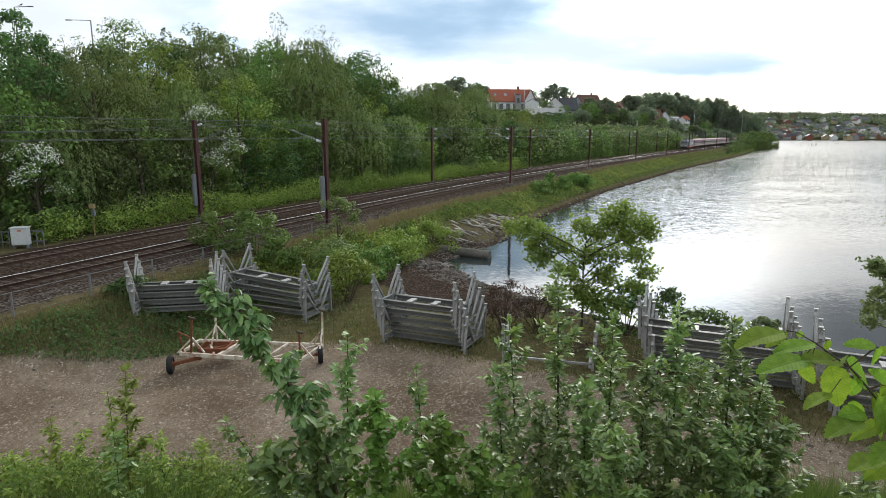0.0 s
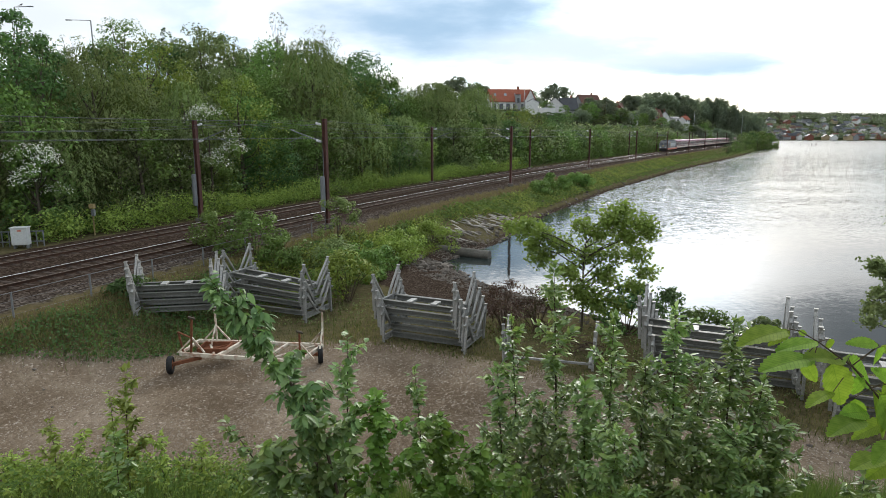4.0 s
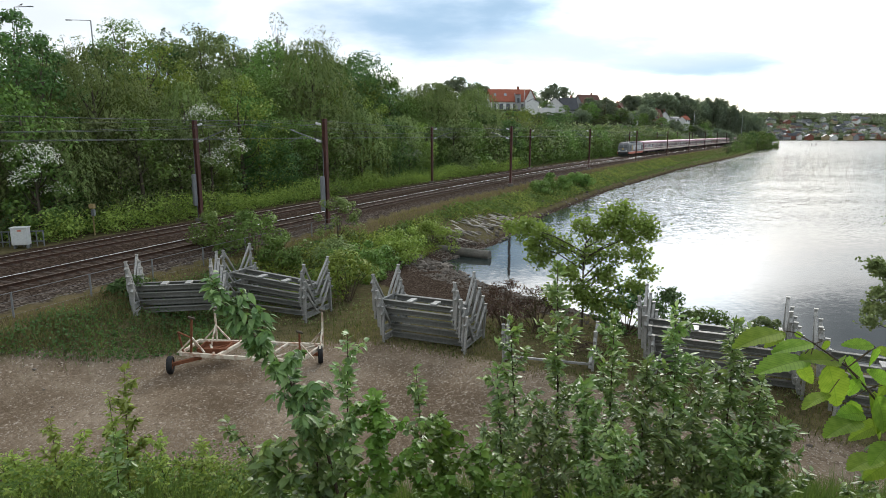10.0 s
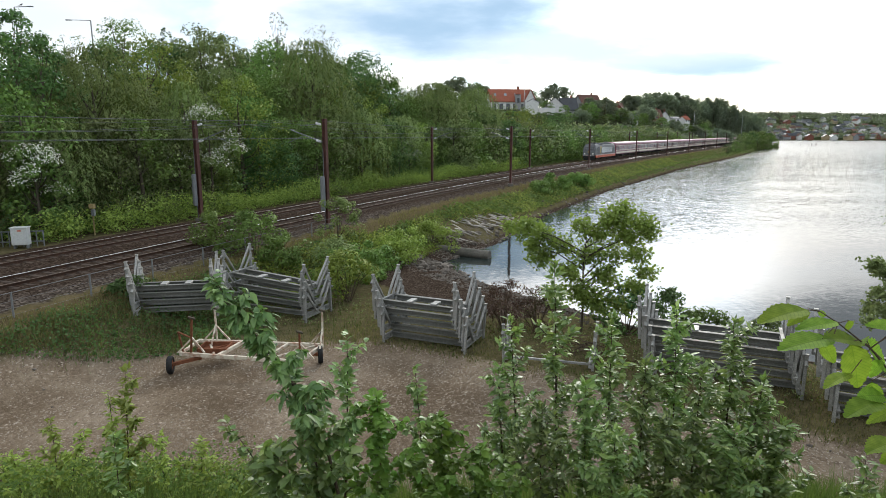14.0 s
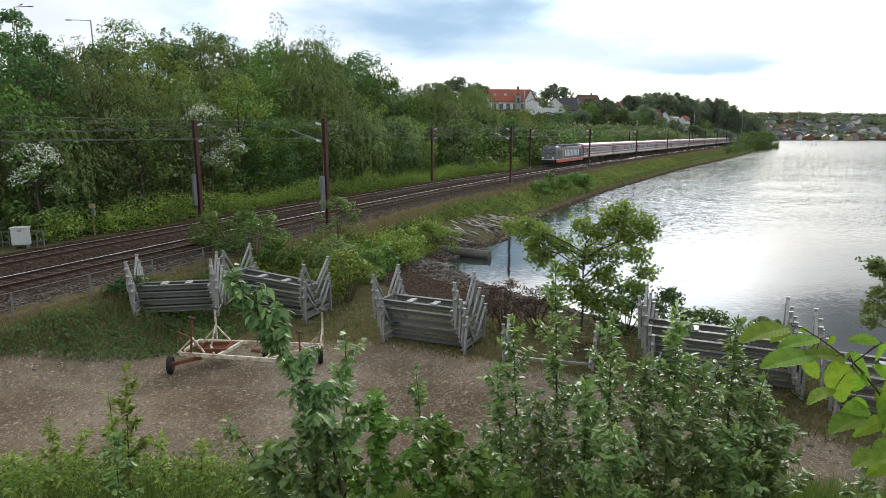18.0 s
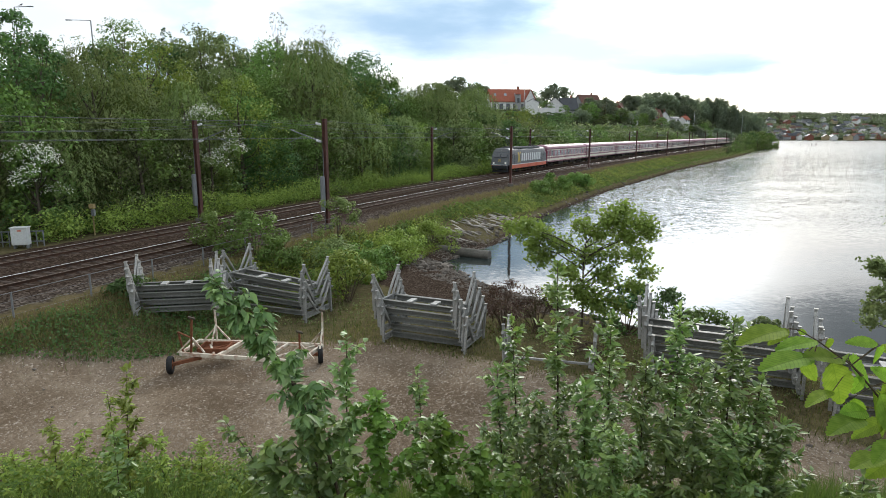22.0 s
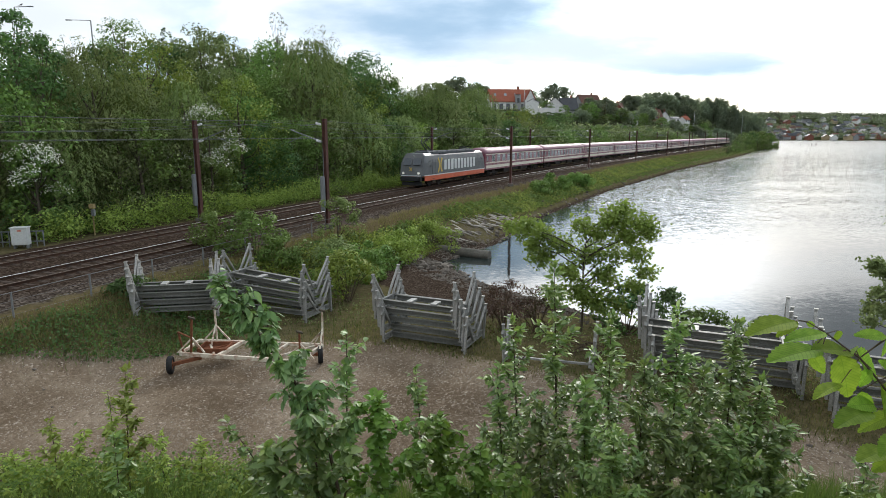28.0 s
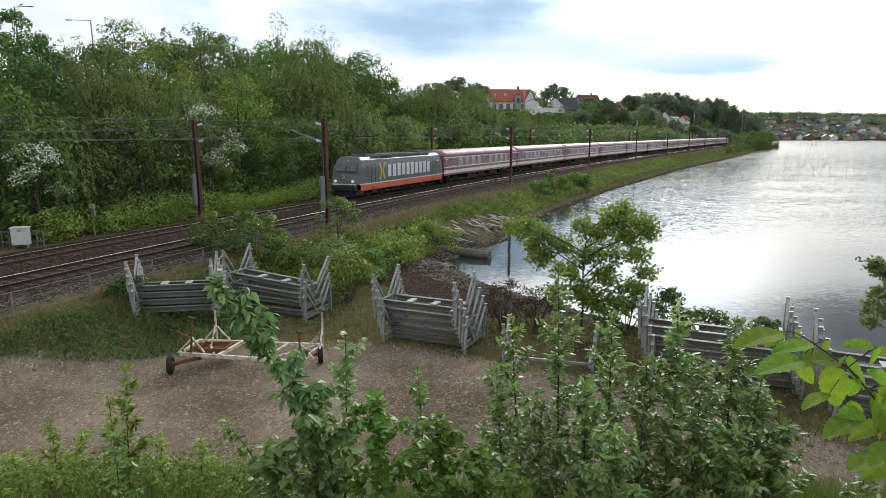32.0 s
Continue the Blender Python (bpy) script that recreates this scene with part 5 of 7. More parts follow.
def willow_crown(seed, height, radius, base, leaf, strands, material):
    """Fine leaves hanging in strands from a rounded crown."""
    rng = np.random.default_rng(seed)
    t = rng.uniform(0.10, 1.0, strands) ** 0.8
    prof = np.sqrt(np.clip(1 - ((t - 0.42) / 0.60) ** 2, 0.05, 1))
    a = rng.uniform(0, 2 * math.pi, strands)
    bough = rng.integers(0, 26, strands)
    bulge = 1 + 0.22 * np.sin(bough * 2.3 + 1) + 0.10 * np.sin(a * 5 + t * 9)
    rr = radius * prof * np.sqrt(rng.uniform(0.25, 1.0, strands)) * bulge
    top = np.stack([np.cos(a) * rr, np.sin(a) * rr, base + t * (height - base)], 1)
    per = 14
    w = np.repeat(np.arange(strands), per)
    u = np.tile(np.linspace(0, 1, per), strands)
    ln = rng.uniform(0.5, 1.7, strands)[w] * (height / 10.0)
    out = np.stack([np.cos(a), np.sin(a), np.zeros(strands)], 1)[w]
    pos = top[w] + out * (0.35 * np.sqrt(u) * ln)[:, None] + np.array([0, 0, 1.0]) * (0.12 * ln - ln * u * u)[:, None] + rng.normal(0, 0.07, (len(u), 3))
    pos[:, 2] = np.maximum(pos[:, 2], 0.1)
    nrm = out + np.array([0, 0, 0.5])
    v = leaf_quads(rng, pos, nrm, leaf, 0.34, 0.1, np.array([0, 0, -2.2]))
    me = quads_mesh("crown", v, 4, material, LEAF_FACES)
    whole_dir = (pos - np.array([0, 0, base + (height - base) * 0.35])) / radius
    cen = top[rng.integers(0, strands, 40)] * np.array([0.8, 0.8, 0.96])
    return soft_normals(me, whole_dir + np.array([0, 0, 0.3]) + rng.normal(0, 0.3, (len(u), 3))), cen


def trunk_mesh(seed, height, r, cen, mat=None, lean=0.0):
    rng = np.random.default_rng(seed)
    g = Geo()
    top = height * 0.8
    pts, rad = [], []
    for k in range(7):
        t = k / 6
        pts.append((lean * t * t + 0.12 * math.sin(3 * t + seed), 0.1 * math.cos(2.3 * t + seed) - 0.1, -0.3 + t * (top + 0.3)))
        rad.append(r * (1.15 - t) + 0.015)
    g.tube(pts, rad, 8)
    for c in cen[:: max(1, len(cen) // 14)]:
        t = min(max((c[2] / top) * 0.72, 0.12), 0.92)
        i = t * 6
        a = Vector(pts[int(i)]).lerp(Vector(pts[min(int(i) + 1, 6)]), i - int(i))
        mid = a.lerp(Vector(c), 0.5) + Vector((0, 0, -0.12 * (Vector(c) - a).length))
        g.tube([a, mid, Vector(c)], [r * 0.45 * (1 - t) + 0.02, r * 0.25 * (1 - t) + 0.015, 0.012], 5)
    return g.mesh("trunk", mat or BARK)


TREE_KINDS = {}


def tree_kind(key, height, radius, base, leaf, count, material, **kw):
    cm, cen = crown_mesh(len(TREE_KINDS) * 17 + 3, height, radius, base, leaf, count, material, **kw)
    TREE_KINDS[key] = (cm, trunk_mesh(len(TREE_KINDS) + 5, height, height * 0.017 + 0.04, cen), height)


def willow_kind(key, height, radius, base, leaf, strands, material):
    cm, cen = willow_crown(len(TREE_KINDS) * 17 + 3, height, radius, base, leaf, strands, material)
    TREE_KINDS[key] = (cm, trunk_mesh(len(TREE_KINDS) + 5, height, height * 0.017 + 0.04, cen), height)


tree_kind("broad", 10.0, 4.2, 0.7, 0.25, 7600, LEAF_MID, lumps=58, tight=1.05)
tree_kind("deep", 11.0, 4.0, 0.6, 0.27, 7600, LEAF_DEEP, lumps=44, tight=1.1, ragged=0.5)
tree_kind("bright", 9.0, 3.6, 0.5, 0.23, 8200, LEAF_BRIGHT, lumps=62, tight=0.9, ragged=0.6)
willow_kind("willow", 9.5, 4.0, 0.3, 0.24, 760, LEAF_OLIVE)
tree_kind("slim", 11.0, 2.0, 0.6, 0.28, 3600, LEAF_DEEP, lumps=44, shape=0.40)
tree_kind("grey", 8.5, 3.4, 0.3, 0.25, 6200, LEAF_GREY, lumps=52)
tree_kind("full", 10.0, 5.0, 0.4, 0.60, 6200, LEAF_HAZY, lumps=90, shape=0.5)
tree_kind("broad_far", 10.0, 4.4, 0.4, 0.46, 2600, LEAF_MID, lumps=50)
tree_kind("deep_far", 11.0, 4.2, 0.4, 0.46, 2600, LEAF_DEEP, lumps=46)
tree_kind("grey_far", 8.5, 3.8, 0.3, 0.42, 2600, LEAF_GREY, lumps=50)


def tree(key, x, y, scale, rz, label, group="trees on the wooded bank", sz=1.0, name="tree", cat="tree"):
    cm, tm, h = TREE_KINDS[key]
    root = thing(name, pose(x, y, gz(x, y) - 0.1, 0, 0, rz), label, cat, group)
    root.scale = (scale, scale, scale * sz)
    part("trunk", tm, None, root)
    part("crown", cm, None, root)
    return root


TREE_LABEL = {"broad": "broad leafy deciduous tree on the wooded bank", "deep": "dark green dense deciduous tree on the bank", "bright": "fresh light green tree on the wooded bank",
              "willow": "drooping olive green willow on the bank", "slim": "slim tall green tree on the wooded bank", "grey": "grey green bushy willow on the bank",
              "full": "large dark deciduous tree with a full crown", "sparse": "thin sparse-leaved tree above the wood", "spire": "slender poplar standing above the wood", "maple_dark": "dark green maple with dense leafy boughs"}


def wood_top(s, d):
    """Height of the wood's top along the track, at d metres behind it."""
    back = np.interp(s, [34, 52, 70, 88, 106, 124, 142, 160, 178, 196, 214, 322], [14.0, 17.4, 19.4, 20.4, 21.4, 19.8, 16.4, 15.6, 14.4, 12.6, 11.0, 10.5])
    middle = np.interp(s, [34, 52, 70, 88, 106, 124, 142, 160, 178, 322], [13.0, 14.8, 17.0, 17.2, 16.6, 15.2, 14.0, 12.2, 10.4, 9.6])
    front = np.interp(s, [34, 70, 106, 142, 322], [6.6, 8.4, 8.6, 7.6, 7.2])
    return np.interp(d, [9.0, 22.0, 36.0], [front, middle, back])


# the wood's skyline as seen from the path: direction x / y, and rise over distance
RIDGE_R = [-0.849, -0.677, -0.64, -0.631, -0.57, -0.539, -0.524, -0.493, -0.455, -0.422, -0.376, -0.334, -0.296, -0.274, -0.23, -0.169, -0.156, -0.126, -0.083, -0.065, -0.012, 0.058, 0.076, 0.103, 0.157, 0.201, 0.281]
RIDGE_E = [0.194, 0.186, 0.174, 0.141, 0.141, 0.145, 0.161, 0.174, 0.161, 0.141, 0.164, 0.151, 0.13, 0.141, 0.141, 0.135, 0.122, 0.122, 0.088, 0.073, 0.073, 0.069, 0.055, 0.043, 0.03, 0.024, 0.021]


rng = np.random.default_rng(11)
kinds = ["broad", "deep", "bright", "willow", "slim", "grey", "broad", "deep", "willow"]
for row, (dist_, step) in enumerate(((8.6, 4.6), (13.5, 5.4), (19.5, 6.0), (27, 6.4), (36, 6.6))):
    s = 20.0 + row * 1.7
    while s < 335:
        d = dist_ + rng.uniform(-1.5, 1.5)
        p, h = on_track(s, -d)
        key = kinds[rng.integers(0, len(kinds))]
        if s > 100 or row > 2:
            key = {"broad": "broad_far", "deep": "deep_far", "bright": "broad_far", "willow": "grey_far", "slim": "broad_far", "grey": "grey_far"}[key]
        ridge = CAM_Z + p.y * (float(np.interp(p.x / max(p.y, 1.0), RIDGE_R, RIDGE_E)) - rng.uniform(0.002, 0.022))
        top = min(wood_top(s, d) * rng.uniform(0.86, 1.02), ridge)
        h0 = TREE_KINDS[key][2]
        hz = max(top - gz(p.x, p.y), 3.0)
        wide = min(max(hz / h0 * rng.uniform(0.9, 1.15), 0.66), 1.5)
        if p.y > 14 and abs(p.x) < p.y * 0.80 + 6:
            tree(key, p.x, p.y, wide, rng.uniform(0, 360), TREE_LABEL[key.replace("_far", "")], sz=hz / h0 / wide)
        s += step * rng.uniform(0.75, 1.3) * (1 + max(s - 100, 0) / 150)
LONE = {"maple_dark": (LEAF_DEEP, 0.25, 1.4, 0.4), "broad": (LEAF_MID, 0.23, 1.0, 0.5), "bright": (LEAF_BRIGHT, 0.21, 1.0, 0.6), "grey": (LEAF_GREY, 0.22, 1.0, 0.5), "deep": (LEAF_DEEP, 0.27, 1.0, 0.4),
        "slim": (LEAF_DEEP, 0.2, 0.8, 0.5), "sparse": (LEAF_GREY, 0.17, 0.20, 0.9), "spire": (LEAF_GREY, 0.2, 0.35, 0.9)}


def lone_tree(key, x, y, top, half, seed):
    """A tree of its own shape: a rounded crown on its trunk, widest below its middle."""
    z = gz(x, y) - 0.1
    h = top - z
    root = thing("tree", pose(x, y, z), TREE_LABEL[key], "tree", "trees on the wooded bank")
    half *= 1.12
    base = max(0.4, h - half * (3.4 if key in ("slim", "spire") else 2.7))
    if key == "willow":
        cm, cen = willow_crown(seed, h, half, base, 0.22 if y < 70 else 0.28, int(90 + 42 * half * half), LEAF_OLIVE)
    else:
        mat, leaf, dense, ragged = LONE[key]
        leaf *= 1.0 if y < 70 else 1.25
        n = int(dense * 30 * half * (h - base) / leaf / leaf * 0.22)
        lumps = int((26 + 5 * half * half) * (1.6 if dense < 0.5 else 1.0))
        cm, cen = crown_mesh(seed, h - 0.3, half * 0.92, base, leaf, n, mat, lumps=lumps, shape=0.46, ragged=ragged, tight=0.95 if dense > 0.5 else 0.6)
    part("trunk", trunk_mesh(seed, h, h * 0.014 + 0.04, cen), None, root)
    part("crown", cm, None, root)
    return root


# the trees that stand out of the wood: kind, place, top, half width
for k, (key, x, y, top, half) in enumerate((
        ("maple_dark", -30.3, 45.5, 14.5, 2.3), ("maple_dark", -27.0, 43.0, 12.5, 2.4), ("sparse", -34.2, 59.5, 15.1, 2.2), ("willow", -25.4, 46.6, 12.0, 3.9),
        ("broad", -33.1, 67.2, 17.6, 3.2), ("bright", -26.9, 58.8, 14.7, 3.2), ("slim", -33.0, 77.4, 18.5, 1.0), ("grey", -27.9, 74.1, 18.1, 3.2), ("grey", -26.9, 81.0, 18.2, 2.7),
        ("willow", -20.5, 50.7, 9.8, 1.8), ("bright", -18.5, 57.9, 10.9, 3.3), ("broad", -21.9, 82.2, 17.6, 4.0), ("spire", -23.3, 91.1, 22.9, 1.2), ("willow", -15.0, 73.1, 16.0, 4.5),
        ("sparse", -18.3, 94.5, 21.7, 2.8), ("maple_dark", -11.3, 92.9, 17.4, 5.0), ("broad", -7.7, 93.4, 14.0, 4.3), ("willow", -1.7, 103.3, 13.8, 5.6), ("willow", -9.4, 73.5, 8.6, 3.2),
        ("willow", 6.0, 120.7, 14.1, 4.8), ("bright", 16.0, 137.6, 11.7, 5.6), ("broad", -25.5, 38.4, 8.8, 2.3), ("broad", -21.5, 44.5, 7.3, 2.2), ("broad", -12.9, 64.5, 7.2, 2.8), ("deep", 29.3, 164.1, 11.1, 4.8))):
    lone_tree(key, x, y, top, half, 400 + k)


# hawthorns in blossom
def hawthorn(s, d, r, h, seed, label):
    p, _ = on_track(s, -d)
    root = thing("hawthorn", pose(p.x, p.y, gz(p.x, p.y) - 0.1), label, "tree", "blossoming hawthorns")
    cm, cen = crown_mesh(seed, h, r, 0.6, 0.24, 2600, LEAF_MID, lumps=36)
    bole = part("trunk", Geo().tube([(0, 0, -0.3), (0.08, -0.05, h * 0.3), (0.0, 0.05, h * 0.8)], [0.15, 0.10, 0.03], 8), BARK, root)
    for c in cen[::3]:
        o = Vector((0.03, 0.0, min(max(c[2] * 0.6, 0.4), h * 0.7)))
        part("limb", Geo().tube([o, o.lerp(Vector(c), 0.5) - Vector((0, 0, 0.15)), Vector(c)], [0.05, 0.03, 0.012], 5), BARK, bole)
    part("crown", cm, None, root)
    rg = np.random.default_rng(seed + 1)
    n = 2100
    top = cen[cen[:, 2] > h * 0.45]
    w = rg.integers(0, len(top), n)
    dirs = rg.normal(0, 1, (n, 3))
    dirs[:, 2] = np.abs(dirs[:, 2])
    dirs /= np.linalg.norm(dirs, axis=1)[:, None]
    keep = rg.uniform(0, 1, n) < 0.8
    pos = top[w] + dirs * (r * 0.36 * rg.uniform(0.75, 1.15, n))[:, None]
    part("blossom", quads_mesh("blossom", leaf_quads(rg, pos[keep], dirs[keep], 0.10, 0.9), 4, BLOSSOM, LEAF_FACES), None, root, "clusters of white blossom")


hawthorn(50.9, 5.9, 2.3, 8.1, 71, "hawthorn covered in white blossom behind the mast")
hawthorn(37.0, 6.4, 1.6, 5.5, 75, "low hawthorn with white blossom at the wood's edge")
hawthorn(89.0, 8.0, 1.5, 5.6, 78, "small hawthorn with white blossom")


# ======== shrubs and weeds ========
def shrub(x, y, r, h, material, label, leaf=0.14, count=1700, seed=0, name="shrub", group="shrubs", lumps=26, z=None):
    root = thing(name, pose(x, y, (gz(x, y) if z is None else z) - 0.05, 0, 0, seed * 47 % 360), label, "shrub", group)
    cm, cen = crown_mesh(seed + 100, h, r, 0.12, leaf, count, material, lumps=lumps, shape=0.38, ragged=0.6)
    g = Geo()
    for c in cen[::2]:
        g.tube([(0.05 * c[0], 0.05 * c[1], -0.1), (c[0] * 0.45, c[1] * 0.45, c[2] * 0.6), tuple(c)], [0.025, 0.016, 0.006], 4)
    part("branchwork", g, TWIG, root)
    part("foliage", cm, None, root)
    return root


SH = [(-4.5, 28.6, 1.5, 2.3, LEAF_BRIGHT, "rounded fresh green shrub behind the stacked frames"), (-5.2, 30.6, 1.5, 2.0, LEAF_MID, "green shrub on the railway bank"),
      (-10.0, 32.5, 1.7, 2.3, LEAF_MID, "leafy green shrub by the fence"), (-12.0, 32.8, 1.4, 1.9, LEAF_MID, "leafy green shrub by the fence"), (-8.4, 31.8, 1.2, 1.9, LEAF_MID, "leafy green shrub by the fence"),
      (-6.4, 34.5, 1.5, 1.7, LEAF_GREY, "grey green shrub on the railway bank"), (-6.6, 38.6, 1.3, 2.6, LEAF_OLIVE, "thin twiggy shrub round the mast's foot"),
      (-4.3, 36.2, 1.6, 1.5, LEAF_MID, "low green shrub on the railway bank"), (-2.6, 40.8, 1.7, 1.7, LEAF_BRIGHT, "bright green shrub on the railway bank"), (-0.7, 44.6, 1.7, 1.7, LEAF_BRIGHT, "bright green shrub on the railway bank"),
      (-3.2, 38.0, 1.5, 1.3, LEAF_BRIGHT, "bright green shrub on the railway bank"), (-4.6, 33.4, 1.4, 1.7, LEAF_MID, "green shrub above the stony shore"),
      (15.0, 84.0, 2.0, 2.0, LEAF_MID, "green shrub on the railway bank"), (12.0, 78.0, 1.6, 1.4, LEAF_MID, "low green shrub on the railway bank"), (19.5, 92.5, 2.2, 1.6, LEAF_MID, "low green shrub on the railway bank"),
      (7.4, 24.0, 1.2, 1.9, LEAF_DEEP, "dark green shrub at the water's edge"), (8.7, 23.8, 1.2, 1.8, LEAF_DEEP, "dark green shrub at the water's edge"), (10.3, 23.0, 1.25, 1.2, LEAF_MID, "green shrub at the water's edge"),
      (12.0, 22.3, 0.8, 1.3, LEAF_GREY, "thin shrub at the water's edge"), (-12.6, 24.6, 0.8, 0.7, LEAF_DEEP, "low dark bramble beside the stacked frames")]
for i, (x, y, r, h, mt, lab) in enumerate(SH):
    shrub(x, y, r, h, mt, lab, 0.14 if y < 60 else 0.22, int(700 + 800 * r * r), i)
shrub(2.5, 24.5, 1.1, 2.0, LEAF_BROWN, "brown-leaved twiggy shrub at the shore", 0.09, 1800, 60)
shrub(3.8, 24.4, 0.9, 1.7, LEAF_BROWN, "brown-leaved twiggy shrub at the shore", 0.09, 1400, 61)

# shore trees on the point, far along the bank
for k, (s, side, h) in enumerate(((300, 15, 4), (330, 16, 5), (352, 16, 7), (372, 17, 8), (395, 18, 9), (412, 20, 9.5), (428, 20, 10), (440, 22, 10), (450, 22, 9.5), (462, 24, 9), (472, 25, 8), (480, 26, 7), (405, 13, 8), (430, 12, 9), (460, 14, 10), (485, 18, 10), (505, 22, 9))):
    p, _ = on_track(s, side)
    key = ("deep_far", "broad_far", "grey_far", "broad_far")[k % 4]
    tree(key, p.x, p.y, h / TREE_KINDS[key][2] * 1.1, k * 53, "green tree on the wooded point by the water", "trees on the point", sz=0.92)


def scatter_leaves(name, seed, n, place, height, leaf, material, label, cat, clump=0.5, upright=False, aspect=0.6):
    """Many small plants as one mass: place(rng, n) gives x, y; height(rng, n) the plant's height there."""
    rg = np.random.default_rng(seed)
    x, y = place(rg, n)
    clear = (np.hypot(x + 23.4, y - 33.6) > 1.9) & (np.hypot(x - -21.7, y - 38.4) > 0.9) & (np.abs((x - 3.6) * 0.89 - (y - 53.0) * 0.456 + 0.5) + np.maximum(np.abs(y - 53.0) - 6.5, 0) > 1.9 + rg.uniform(-0.7, 0.7, len(x)))
    if upright:
        clear &= (y < 13.2) | (y > np.interp(x, YARD_X, YARD_Y) - 0.4 - 1.2 * rg.uniform(0, 1, len(y)) ** 3)
    x, y = x[clear], y[clear]
    z = land_z(x, y)
    hh = height(rg, x, y)
    if upright:
        pos = np.stack([x, y, z + hh * 0.45], 1)
        a = np.stack([rg.normal(0, 0.28, len(x)), rg.normal(0, 0.28, len(x)), np.ones(len(x))], 1)
        a /= np.linalg.norm(a, axis=1)[:, None]
        b = np.cross(a, rg.normal(0, 1, (len(x), 3)))
        b /= np.linalg.norm(b, axis=1)[:, None]
        L, W = a * (hh * 0.5)[:, None], b * (leaf * rg.uniform(0.6, 1.4, len(x)) * 0.5)[:, None]
        v = np.stack([pos - L - W, pos - L + W, pos + L * rg.uniform(0.7, 1.3, len(x))[:, None] + W * 0.1], 1)
        me = quads_mesh(name, v, 3, material)
    else:
        t = rg.uniform(0, 1, len(x)) ** 0.7
        pos = np.stack([x + rg.normal(0, 0.06, len(x)), y + rg.normal(0, 0.06, len(x)), z + hh * t], 1)
        nrm = np.stack([rg.normal(0, 0.5, len(x)), rg.normal(0, 0.5, len(x)) - 0.3, np.full(len(x), 0.8)], 1)
        me = quads_mesh(name, leaf_quads(rg, pos, nrm, leaf, aspect), 4, material, LEAF_FACES)
    return whole(name, me, None, label, cat, kind="stuff")


def along(s0, s1, d0, d1, power=1.0):
    """Places along the track between two offsets, denser towards the near end."""
    def f(rg, n):
        s = s0 + (s1 - s0) * rg.uniform(0, 1, n) ** power
        d = rg.uniform(d0, d1, n)
        yy = np.interp(s, TR_S, TR_Y)
        xx = np.interp(yy, TR_Y, TR_X)
        sl_ = (track_x(yy + 1) - track_x(yy - 1)) / 2
        c = 1 / np.sqrt(1 + sl_ ** 2)
        return xx + c * d, yy - sl_ * c * d
    return f


def lumpy(h, f, floor=0.25):
    def g_(rg, x, y):
        return h * np.clip(floor + 0.75 * (0.5 + 0.5 * wobble(x, y, f)) + rg.normal(0, 0.1, len(x)), 0.08, 1.6)
    return g_


def bramble_slope(rg, n):
    x, y = along(16, 44, 9.2, 13.6)(rg, n)
    ok = y > np.interp(x, YARD_X, YARD_Y) - 0.8
    return x[ok], y[ok]


scatter_leaves("undergrowth", 1, 26000, along(20, 130, -7.4, -4.1, 1.4), lumpy(1.9, 1.1), 0.15, LEAF_BRIGHT, "strip of light green weeds at the wood's edge", "undergrowth")
scatter_leaves("undergrowth", 20, 16000, along(20, 120, -10.5, -6.2, 1.2), lumpy(3.4, 0.7, 0.15), 0.20, LEAF_DEEP, "dark tangled brambles below the trees", "undergrowth")
scatter_leaves("hedge_strip", 18, 26000, along(24, 125, -6.0, -4.2, 1.2), lumpy(1.75, 0.5, 0.5), 0.15, LEAF_HEDGE, "even strip of yellow green weeds beside the track", "undergrowth")
scatter_leaves("undergrowth", 2, 14000, along(20, 330, -8.0, -4.6, 1.7), lumpy(1.9, 0.9), 0.22, LEAF_MID, "green undergrowth below the trees", "undergrowth")
def far_bank(rg, n):
    """The bank between the verge and the water's edge, all along."""
    s_ = 46 + 380 * rg.uniform(0, 1, n) ** 1.7
    edge_ = np.interp(s_, [46, 60, 100, 170, 280, 480], [12.5, 12.8, 13.2, 15.0, 18.6, 23.5])
    d_ = 9.4 + (edge_ - 9.4) * rg.uniform(0, 1, n)
    yy = np.interp(s_, TR_S, TR_Y)
    sl_ = (track_x(yy + 1) - track_x(yy - 1)) / 2
    c = 1 / np.sqrt(1 + sl_ ** 2)
    return np.interp(yy, TR_Y, TR_X) + c * d_, yy - sl_ * c * d_


scatter_leaves("bank_weeds", 15, 22000, far_bank, lumpy(0.9, 0.5, 0.1), 0.28, LEAF_MID, "green weeds on the bank down to the water", "weeds")
scatter_leaves("bank_weeds", 3, 22000, along(36, 200, 9.6, 13.2, 1.6), lumpy(0.75, 0.8, 0.1), 0.17, LEAF_HEDGE, "patchy green weeds on the railway bank", "weeds")
scatter_leaves("bank_weeds", 4, 9000, along(40, 120, 9.6, 12.6, 1.3), lumpy(0.8, 0.6, 0.05), 0.15, LEAF_BRIGHT, "bright green weeds on the railway bank", "weeds")
scatter_leaves("bramble_slope", 13, 15000, bramble_slope, lumpy(0.75, 1.2, -0.1), 0.12, LEAF_DEEP, "tangled low brambles on the slope below the fence", "brambles")
scatter_leaves("bramble_slope", 14, 9000, bramble_slope, lumpy(0.65, 1.1, 0.0), 0.08, LEAF_MID, "tangled low brambles on the slope below the fence", "brambles")
scatter_leaves("dry_grass", 16, 15000, bramble_slope, lumpy(0.55, 1.3, 0.2), 0.022, DRY_GRASS, "dry stalks among the brambles below the fence", "grass", upright=True)
